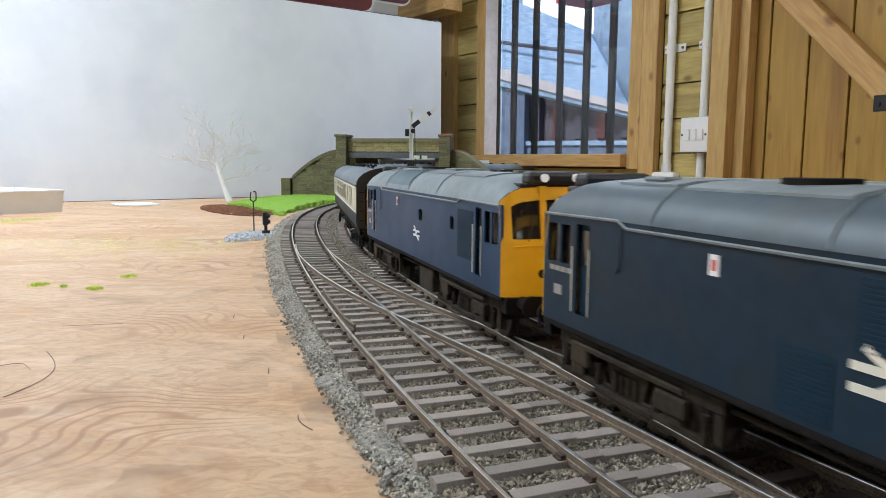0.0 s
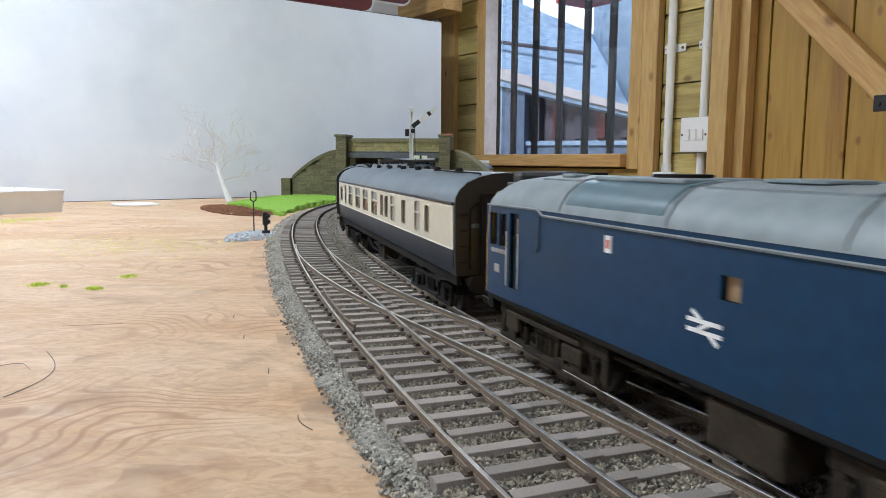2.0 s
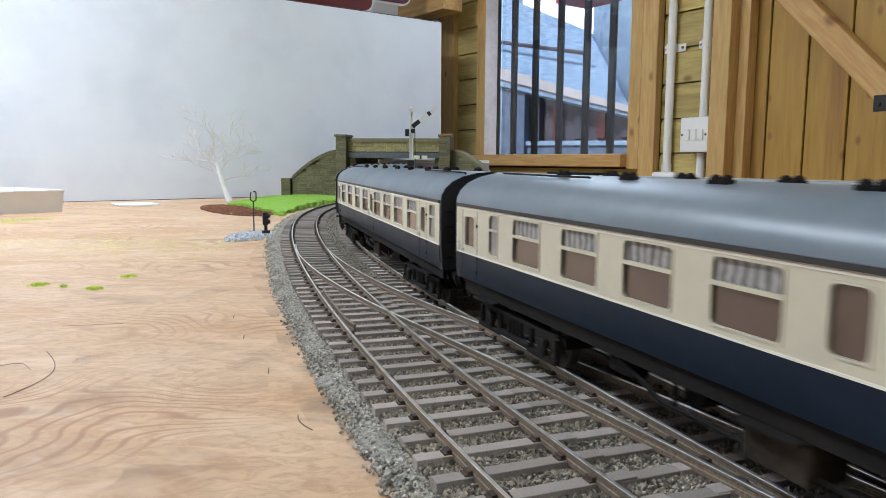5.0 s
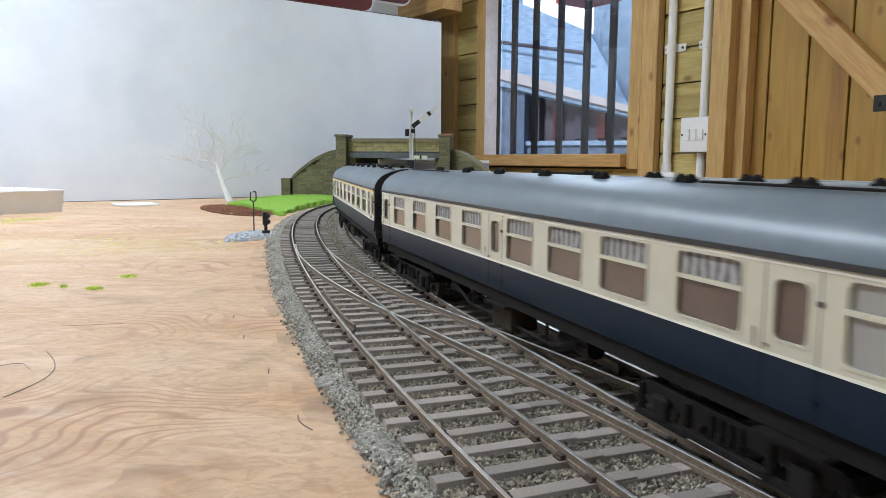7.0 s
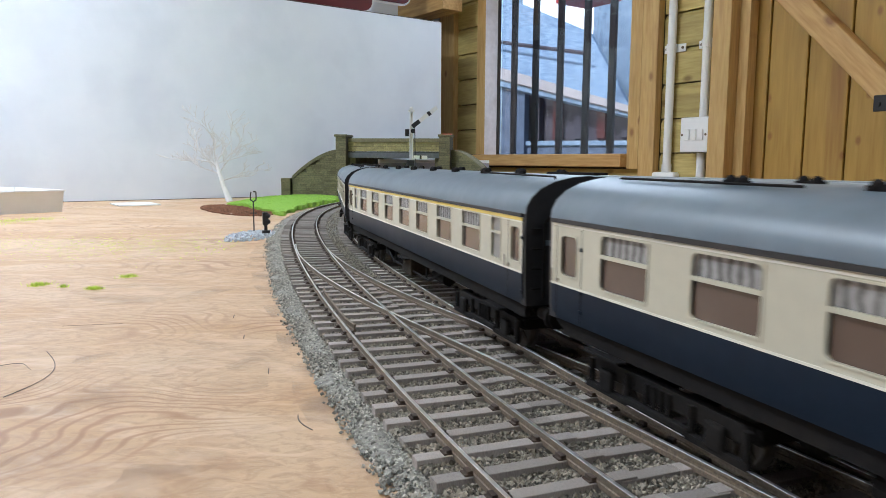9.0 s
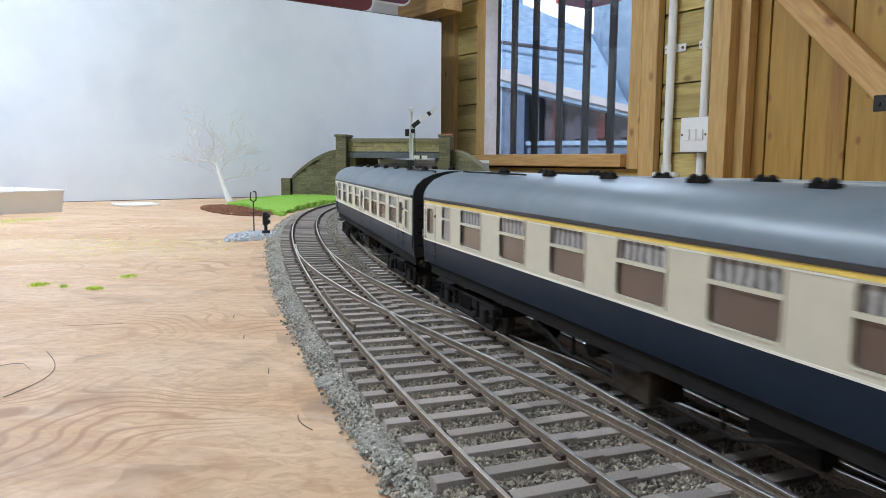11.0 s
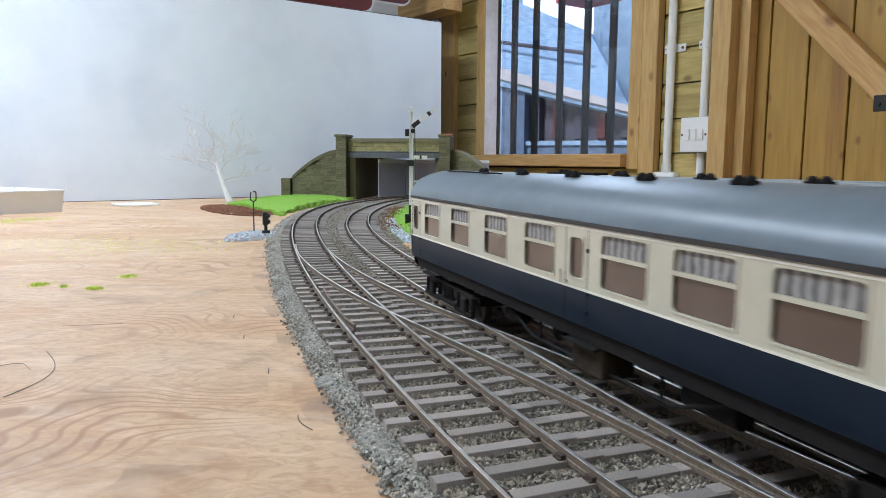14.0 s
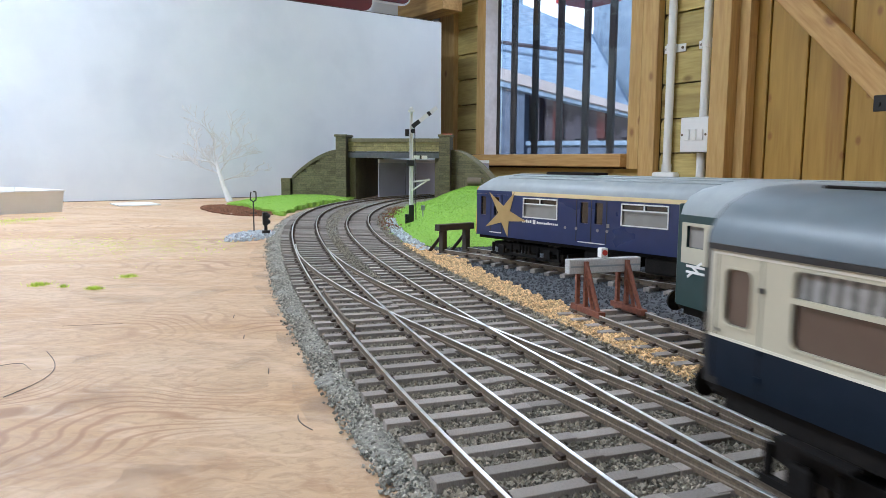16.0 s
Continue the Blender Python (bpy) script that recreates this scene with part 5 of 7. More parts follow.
# ---- rolling stock ----
def side_panel(bm, x0, x1, z0, z1, holes, y, t):
    """A flat side with real window openings between z0 and z1, one closed plate. holes: (xa, xb, za, zb)."""
    xs = sorted({x0, x1, *[h[0] for h in holes], *[h[1] for h in holes]})
    zs = sorted({z0, z1, *[h[2] for h in holes], *[h[3] for h in holes]})
    nx, nz = len(xs) - 1, len(zs) - 1

    def solid(i, j):
        if not (0 <= i < nx and 0 <= j < nz):
            return False
        cx, cz = (xs[i] + xs[i + 1]) / 2, (zs[j] + zs[j + 1]) / 2
        return not any(a < cx < b and c < cz < d for a, b, c, d in holes)

    verts = {}

    def vert(i, j, k):
        if (i, j, k) not in verts:
            verts[i, j, k] = bm.verts.new((xs[i], y + k * t, zs[j]))
        return verts[i, j, k]

    for i in range(nx):
        for j in range(nz):
            if not solid(i, j):
                continue
            for k in (0, 1):
                bm.faces.new([vert(*q, k) for q in ((i, j), (i + 1, j), (i + 1, j + 1), (i, j + 1))])
            for (di, dj), (p, q) in (((-1, 0), ((i, j), (i, j + 1))), ((1, 0), ((i + 1, j), (i + 1, j + 1))), ((0, -1), ((i, j), (i + 1, j))), ((0, 1), ((i, j + 1), (i + 1, j + 1)))):
                if not solid(i + di, j + dj):
                    bm.faces.new((vert(*p, 0), vert(*q, 0), vert(*q, 1), vert(*p, 1)))
    return bm


def curved(bm, half, prof):
    loft(bm, [[(x, y, z) for y, z in prof] for x in (-half, half)])
    return bm


def wheelset_mesh(r, name):
    bm = bmesh.new()
    for y in (-0.0162, 0.0162):
        rod(bm, (0, y - 0.0014, 0), (0, y + 0.0014, 0), r, 24)
        rod(bm, (0, y * 0.86 - 0.0004, 0), (0, y * 0.86 + 0.0004, 0), r + 0.001, 24)
        for k in range(6):
            a = k * math.pi / 3
            rod(bm, (0.3 * r * math.cos(a), y * 1.09, 0.3 * r * math.sin(a)), (0.8 * r * math.cos(a), y * 1.09, 0.8 * r * math.sin(a)), 0.0012, 5)
    rod(bm, (0, -0.021, 0), (0, 0.021, 0), 0.0018, 8)
    return mesh_from(name, bm, WHEEL)


R_COACH, R_LOCO = 0.0105, 0.0125
WHEELS = {R_COACH: wheelset_mesh(R_COACH, "wheelset"), R_LOCO: wheelset_mesh(R_LOCO, "loco_wheelset")}
SPINNERS = []
SWIVELS = []


def bogie(parent, x, base, r, heavy=False):
    """A bogie frame with its two wheelsets; base is the wheelbase."""
    b = bmesh.new()
    h = base / 2
    for y in ((-0.0255, 0.0255) if heavy else (-0.0235, 0.0235)):
        s = 1 if y > 0 else -1
        if heavy:
            box(b, -h - 0.019, h + 0.019, y - 0.0016, y + 0.0016, 0.0180, 0.0232, 0.0005)
            for x0 in (-h, h):
                plate(b, [(x0 - 0.0095, 0.0182), (x0 + 0.0095, 0.0182), (x0 + 0.0058, 0.0072), (x0 - 0.0058, 0.0072)], y - 0.0016, y + 0.0016)
            plate(b, [(-0.0120, 0.0182), (0.0120, 0.0182), (0.0085, 0.0070), (-0.0085, 0.0070)], y - 0.0016, y + 0.0016)
            rod(b, (-h, y + s * 0.0008, 0.0088), (h, y + s * 0.0008, 0.0088), 0.0009, 6)
            for x0 in (-h - 0.016, h + 0.016):
                box(b, x0 - 0.0022, x0 + 0.0022, y - 0.0012, y + 0.0012, 0.0080, 0.0182, 0.0004)
        else:
            out = [(-h - 0.014, 0.0135), (-h - 0.010, 0.0175), (h + 0.010, 0.0175), (h + 0.014, 0.0135), (h + 0.006, 0.0115), (-h - 0.006, 0.0115)]
            plate(b, out, y - 0.0018, y + 0.0018)
        for x0 in (-h, h):
            box(b, x0 - 0.0042, x0 + 0.0042, y + s * 0.0018, y + s * 0.0046, r - 0.0045, r + 0.0045, 0.0012)
            for o in (-0.012, 0.012):
                rod(b, (x0 + o, y + s * 0.0022, r - 0.003), (x0 + o, y + s * 0.0022, 0.0165), 0.0014, 8)
            box(b, x0 - 0.014, x0 + 0.014, y + s * 0.0016, y + s * 0.0040, r - 0.0052, r - 0.0030)
        for k in range(4):
            rod(b, (-0.006 + 0.004 * k, y + s * 0.0022, 0.009), (-0.006 + 0.004 * k, y + s * 0.0022, 0.0165), 0.0012, 8)
        box(b, -0.018, 0.018, y + s * 0.0016, y + s * 0.0046, 0.0062, 0.0088, 0.0006)
        if heavy:
            rod(b, (-h - 0.004, y + s * 0.0045, 0.021), (h + 0.004, y + s * 0.0045, 0.021), 0.0011, 6)
            box(b, -0.035, -0.022, y + s * 0.0018, y + s * 0.0052, 0.013, 0.021, 0.001)
            box(b, 0.020, 0.036, y + s * 0.0018, y + s * 0.0056, 0.012, 0.019, 0.001)
    for o in (-0.012, 0.012, -h - 0.011, h + 0.011):
        box(b, o - 0.003, o + 0.003, -0.0225, 0.0225, 0.012, 0.017)
    ob = part("bogie", b, BOGIE if heavy else UNDER, parent, m=pose(x, 0, 0))
    SWIVELS.append((ob, parent, x))
    for o in (-h, h):
        w = share("wheelset", WHEELS[r], ob, pose(o, 0, r))
        SPINNERS.append((w, o, r))
    return ob


def buffers(parent, half, z=0.0243, out=0.0125):
    for e in (-1, 1):
        for y in (-0.020, 0.020):
            b = bmesh.new()
            rod(b, (e * half, y, z), (e * (half + out * 0.55), y, z), 0.0032, 10)
            rod(b, (e * (half + out * 0.5), y, z), (e * (half + out * 0.9), y, z), 0.0018, 10)
            rod(b, (e * (half + out * 0.9), y, z), (e * (half + out), y, z), 0.0052, 16)
            part("buffer", b, UNDER, parent)
        b = bmesh.new()
        for k in range(3):
            box(b, e * (half + 0.001 + 0.004 * k), e * (half + 0.0045 + 0.004 * k), -0.0012, 0.0012, z - 0.004 - 0.0015 * k, z - 0.001 - 0.0015 * k, 0.0004)
        part("coupling", b, UNDER, parent)


def rounded_rim(xa, xb, za, zb, y, back, r, w):
    """A thin window surround with square outer and rounded inner corners, from y to back."""
    bm = bmesh.new()
    corners = ((xb, zb, 0), (xa, zb, 90), (xa, za, 180), (xb, za, 270))
    inner, outer = [], []
    for x, z, a0 in corners:
        sx, sz = (1 if x == xb else -1), (1 if z == zb else -1)
        for k in range(5):
            a = math.radians(a0 + 22.5 * k)
            inner.append((x - sx * r + r * math.cos(a), z - sz * r + r * math.sin(a)))
            q = min(max((k - 2) / 2, -1), 1) * r
            if a0 in (0, 180):
                outer.append((x + sx * w - sx * max(q, 0), z + sz * w - sz * max(-q, 0)))
            else:
                outer.append((x + sx * w - sx * max(-q, 0), z + sz * w - sz * max(q, 0)))
    rows = [[bm.verts.new((x, yy, z)) for x, z in pts] for pts, yy in ((outer, back + (y - back) * 0.72), (outer, y), (inner, y), (inner, back))]
    n = len(inner)
    for a, b in zip(rows, rows[1:]):
        for i in range(n):
            bm.faces.new((a[i], a[(i + 1) % n], b[(i + 1) % n], b[i]))
    bmesh.ops.recalc_face_normals(bm, faces=bm.faces)
    return bm


BIG = (0.0460, 0.0662)


def coach(label, spec, first=False, brake=False, LEN=0.2295):
    """spec: windows as (kind, from, to) in millimetres back from the front end; kinds: w window, d door, l frosted, n narrow."""
    c = thing("railway_coach", label, "railway coach", None, "coaches of the train")
    holes = []
    for kind, a, b in spec:
        z = {"w": BIG, "l": BIG, "d": (0.0475, 0.0635), "n": (0.0475, 0.0650)}[kind]
        holes.append((LEN - b / 1000, LEN - a / 1000, z[0], z[1], kind))
    for s in (-1, 1):
        y = s * 0.0311
        t = -s * 0.0012
        bm = side_panel(bmesh.new(), -LEN, LEN, 0.0436, 0.0684, [h[:4] for h in holes], y, t)
        part("upper_side", bm, COACH_CREAM, c, "cream-grey window band")
        bm = bmesh.new()
        prof = [(y, 0.0430), (y, 0.0390), (y * 0.992, 0.0345), (y * 0.965, 0.0300), (y * 0.945, 0.0282), (y * 0.905, 0.0282), (y * 0.93, 0.035), (y * 0.955, 0.0430)]
        loft(bm, [[(x, a, b) for a, b in prof] for x in (-LEN, LEN)])
        part("lower_side", bm, COACH_BLUE, c, "dark blue lower side", smooth=True)
        part("waist_line", boxed(-LEN, LEN, y, y + s * 0.0003, 0.0429, 0.0437), CREAM_LINE, c, "thin pale line")
        part("gutter", boxed(-LEN, LEN, y - s * 0.001, y + s * 0.0008, 0.0685, 0.0702), BLACK, c, "dark gutter line")
        for e in (-1, 1):
            part("end_line", boxed(e * LEN, e * (LEN - 0.0011), y, y + s * 0.0002, 0.0438, 0.0684), CREAM_LINE, c, "thin pale line")
        part("cant_line", boxed(-LEN + 0.0011, LEN - 0.0011, y, y + s * 0.0002, 0.0672 if not first else 0.0660, 0.0680 if not first else 0.0666), CREAM_LINE, c, "thin pale line")
        if first:
            part("first_class_line", boxed(-LEN, LEN, y, y + s * 0.0003, 0.0668, 0.0683), FIRST_YELLOW, c, "yellow first class line")
        for xa, xb, za, zb, kind in holes:
            yi = y - s * 0.0010
            if kind in "wl":
                zm = za + (zb - za) * (0.58 if kind == "w" else 0.6)
                part("pane", boxed(xa, xb, yi, yi - s * 0.0006, za, zm), BROWN_PANE if kind == "w" else FROST_PANE, c, "brown compartment glass" if kind == "w" else "frosted glass")
                part("vent_pane", boxed(xa, xb, yi, yi - s * 0.0006, zm + 0.0014, zb), CURTAIN if kind == "w" else FROST_PANE, c, "curtained upper pane")
                part("transom", boxed(xa, xb, y - s * 0.0008, y + s * 0.0003, zm, zm + 0.0014), COACH_CREAM, c)
            else:
                part("pane", boxed(xa, xb, yi, yi - s * 0.0006, za, zb), BROWN_PANE, c, "brown door glass")
            rim = rounded_rim(xa, xb, za, zb, y + s * 0.0003, y - s * 0.0009, 0.0021, 0.0006)
            part("window_rim", rim, COACH_CREAM, c)
            if kind == "d":
                bm = bmesh.new()
                for xx in (xa - 0.0035, xb + 0.0035):
                    box(bm, xx - 0.00015, xx + 0.00015, y, y + s * 0.0001, 0.0300, 0.0676)
                part("door_joint", bm, UNDER, c)
                part("door_handle", rod(boxed(xa - 0.0030, xa - 0.0016, y, y + s * 0.0010, 0.0448, 0.0456), (xa - 0.0062, y + s * 0.0009, 0.0440), (xa - 0.0062, y + s * 0.0009, 0.0495), 0.0003, 5), TYRE, c)
                hg = bmesh.new()
                for zz in (0.034, 0.0415, 0.0585):
                    box(hg, xb + 0.0030, xb + 0.0042, y, y + s * 0.0007, zz, zz + 0.0014)
                part("door_hinge", hg, COACH_BLUE, c)
    # roof, ends, underframe
    prof = [(-0.0313, 0.0700), (-0.0308, 0.0733), (-0.0285, 0.0775), (-0.0240, 0.0815), (-0.0170, 0.0846), (-0.0085, 0.0865), (0, 0.0871),
            (0.0085, 0.0865), (0.0170, 0.0846), (0.0240, 0.0815), (0.0285, 0.0775), (0.0308, 0.0733), (0.0313, 0.0700)]
    bm = bmesh.new()
    k = 0.988
    loft(bm, [[(-LEN - 0.002, y * k, 0.07 + (z - 0.07) * k) for y, z in prof], [(-LEN, y, z) for y, z in prof], [(LEN, y, z) for y, z in prof], [(LEN + 0.002, y * k, 0.07 + (z - 0.07) * k) for y, z in prof]])
    roof = part("roof", bm, COACH_ROOF, c, "grey domed roof", smooth=True)
    bm = bmesh.new()
    rows = (-0.150, -0.098, -0.046, 0.010, 0.062, 0.118, 0.170)
    for i, x in enumerate(rows):
        for y in (-0.009, 0.009):
            z = 0.0864
            if brake and i > 3 and y > 0:
                continue
            xx = x + (0.012 if y > 0 else 0)
            v = bmesh.new()
            for o in (-0.0026, 0.0026):
                ball(v, (xx + o, y, z + 0.0010), 0.0020, 2, (1.05, 1.0, 1.0))
            box(v, xx - 0.0052, xx + 0.0052, y - 0.0012, y + 0.0012, z - 0.0006, z + 0.0012)
            part("roof_vent", v, UNDER, roof, "shell roof ventilator")
    part("filler_pipe", tube(bmesh.new(), [(-LEN + 0.02, -0.012, 0.0868), (-LEN + 0.11, -0.0135, 0.0866)], 0.0005, 5), UNDER, roof)
    b = bmesh.new()
    tube(b, [(LEN - 0.10, -0.012, 0.0868), (LEN - 0.004, -0.0135, 0.0864), (LEN + 0.0015, -0.016, 0.080)], 0.0005, 5)
    part("filler_pipe", b, UNDER, roof)
    for e in (-1, 1):
        bm = bmesh.new()
        end = [(-0.0300, 0.0282), (-0.0308, 0.0430), (-0.0308, 0.0700)] + [(y * 0.992, z - 0.0003) for y, z in prof[1:-1]] + [(0.0308, 0.0700), (0.0308, 0.0430), (0.0300, 0.0282)]
        loft(bm, [[(e * (LEN - 0.003), y, z) for y, z in end], [(e * (LEN + 0.0027), y * 0.997, z) for y, z in end]])
        endp = part("end_wall", bm, BLACK, c, "black coach end")
        bm = bmesh.new()
        gx = e * (LEN + 0.0028)
        box(bm, gx, gx + e * 0.0055, -0.0150, 0.0150, 0.0270, 0.0740, 0.002)
        for k in range(3):
            box(bm, gx + e * (0.0008 + 0.0017 * k), gx + e * (0.0016 + 0.0017 * k), -0.0160, 0.0160, 0.0262, 0.0750)
        part("gangway", bm, UNDER, c, "black folded gangway")
        for y in (-0.022, 0.022):
            part("end_rail", tube(bmesh.new(), [(gx + e * 0.001, y, 0.032), (gx + e * 0.001, y, 0.066), (gx + e * 0.001, y * 0.8, 0.070)], 0.0006, 5), UNDER, endp)
        for zz in (0.036, 0.045, 0.054, 0.063):
            part("end_step", boxed(gx, gx + e * 0.0022, -0.028, -0.024, zz, zz + 0.0006), UNDER, endp)
        # three plain bars where an end marking stands
        b = bmesh.new()
        box(b, gx, gx + e * 0.0003, -0.0215, -0.0185, 0.0556, 0.0580)
        box(b, gx, gx + e * 0.0003, -0.0178, -0.0166, 0.0556, 0.0580)
        part("end_marking", b, COACH_ROOF, endp)
    part("floor_pan", boxed(-LEN + 0.002, LEN - 0.002, -0.0278, 0.0278, 0.0262, 0.0290), UNDER, c)
    b = bmesh.new()
    for y in (-0.0262, 0.0262):
        box(b, -LEN + 0.004, LEN - 0.004, y - 0.0012, y + 0.0012, 0.0216, 0.0262)
        for x0, x1 in ((-0.082, 0.082),):
            rod(b, (x0, y * 0.92, 0.0215), (x0 + 0.030, y * 0.92, 0.0115), 0.0009, 5)
            rod(b, (x0 + 0.030, y * 0.92, 0.0115), (x1 - 0.030, y * 0.92, 0.0115), 0.0009, 5)
            rod(b, (x1 - 0.030, y * 0.92, 0.0115), (x1, y * 0.92, 0.0215), 0.0009, 5)
            for x in (-0.045, 0.0, 0.045):
                rod(b, (x, y * 0.92, 0.0115), (x, y * 0.92, 0.0220), 0.0008, 5)
    part("solebar", b, UNDER, c)
    part("battery_box", boxed(-0.012, 0.012, -0.0268, -0.012, 0.0085, 0.0216, 0.0008), BOGIE, c, "grimy battery box")
    part("battery_box", boxed(0.016, 0.034, 0.012, 0.0265, 0.0090, 0.0216, 0.0008), BOGIE, c, "grimy battery box")
    for p, q, rr in (((-0.050, -0.012, 0.0145), (-0.050, 0.012, 0.0145), 0.006), ((0.052, -0.018, 0.0160), (0.078, -0.018, 0.0160), 0.0045), ((-0.085, -0.020, 0.0165), (-0.070, -0.020, 0.0165), 0.004)):
        part("cylinder", rod(bmesh.new(), p, q, rr, 12), UNDER, c)
    for x0, x1 in ((-LEN + 0.026, -LEN + 0.050), (-0.012, 0.012), (LEN - 0.050, LEN - 0.026)):
        part("step_board", boxed(x0, x1, -0.0315, -0.0275, 0.0205, 0.0215), UNDER, c)
    buffers(c, LEN)
    for x in (-0.163, 0.163):
        bogie(c, x, 0.059, R_COACH)
    return c


OPEN = [("l", 11, 23), ("d", 34, 45), ("w", 57, 85), ("w", 101, 130), ("w", 144, 172), ("w", 187, 215), ("d", 224, 234), ("w", 248, 276), ("w", 295, 323), ("w", 344, 372), ("w", 394, 422), ("d", 439, 451)]
LAST = [("l", 11, 22), ("d", 32, 42), ("w", 53, 82), ("w", 98, 126), ("w", 139, 167), ("w", 181, 209), ("d", 222, 232), ("w", 245, 273), ("w", 293, 320), ("w", 342, 370), ("w", 391, 419), ("d", 433, 443)]
FIRST = [("d", 3, 13), ("l", 26, 38), ("w", 55, 83), ("w", 104, 132), ("w", 153, 181), ("w", 201, 229), ("w", 251, 279), ("w", 303, 331), ("w", 355, 384), ("l", 402, 415), ("d", 431, 443)]
BRAKE = [(k, round(a * 1.02, 1), round(b * 1.02, 1)) for k, a, b in [("n", 51, 62), ("l", 75, 89), ("n", 116, 128), ("l", 151, 166), ("n", 176, 189), ("n", 196, 207), ("w", 221, 247), ("w", 265, 291), ("w", 308, 334), ("w", 353, 379), ("l", 396, 406), ("d", 425, 438)]]

brake_coach = coach("cream and dark blue brake coach with few windows", BRAKE, brake=True)
open_coach_a = coach("cream and dark blue coach with curtained brown windows", OPEN)
first_coach = coach("cream and dark blue coach with yellow first class line", FIRST, first=True, LEN=0.2245)
open_coach_b = coach("cream and dark blue last coach of the train", LAST, LEN=0.2245)

LH = 0.157


def arrows(parent, x, y, s, k=1.0, mat=None):
    """The double arrow emblem as plain bars."""
    b = bmesh.new()
    for z0 in (-0.0022, 0.0022):
        box(b, x - 0.0105 * k, x + 0.0105 * k, y, y + s * 0.0003, 0.0440 + (z0 - 0.0009) * k, 0.0440 + (z0 + 0.0009) * k)
    for x0, z0, x1, z1 in ((-0.0045, -0.0022, 0.0035, 0.0022), (-0.0020, 0.0030, -0.0075, 0.0062), (0.0035, -0.0026, 0.0085, -0.0062)):
        d = Vector((x1 - x0, 0, z1 - z0)) * k
        m = Matrix.Translation((x + (x0 + x1) / 2 * k, y + s * 0.00022, 0.0440 + (z0 + z1) / 2 * k)) @ pose(0, 0, 0, 0, -math.degrees(math.atan2(d.z, d.x)), 0)
        box(b, -d.length / 2, d.length / 2, -0.00018, 0.00018, -0.0009 * k, 0.0009 * k, 0, m)
    part("emblem", b, mat or WHITE, parent, "white double arrow emblem")


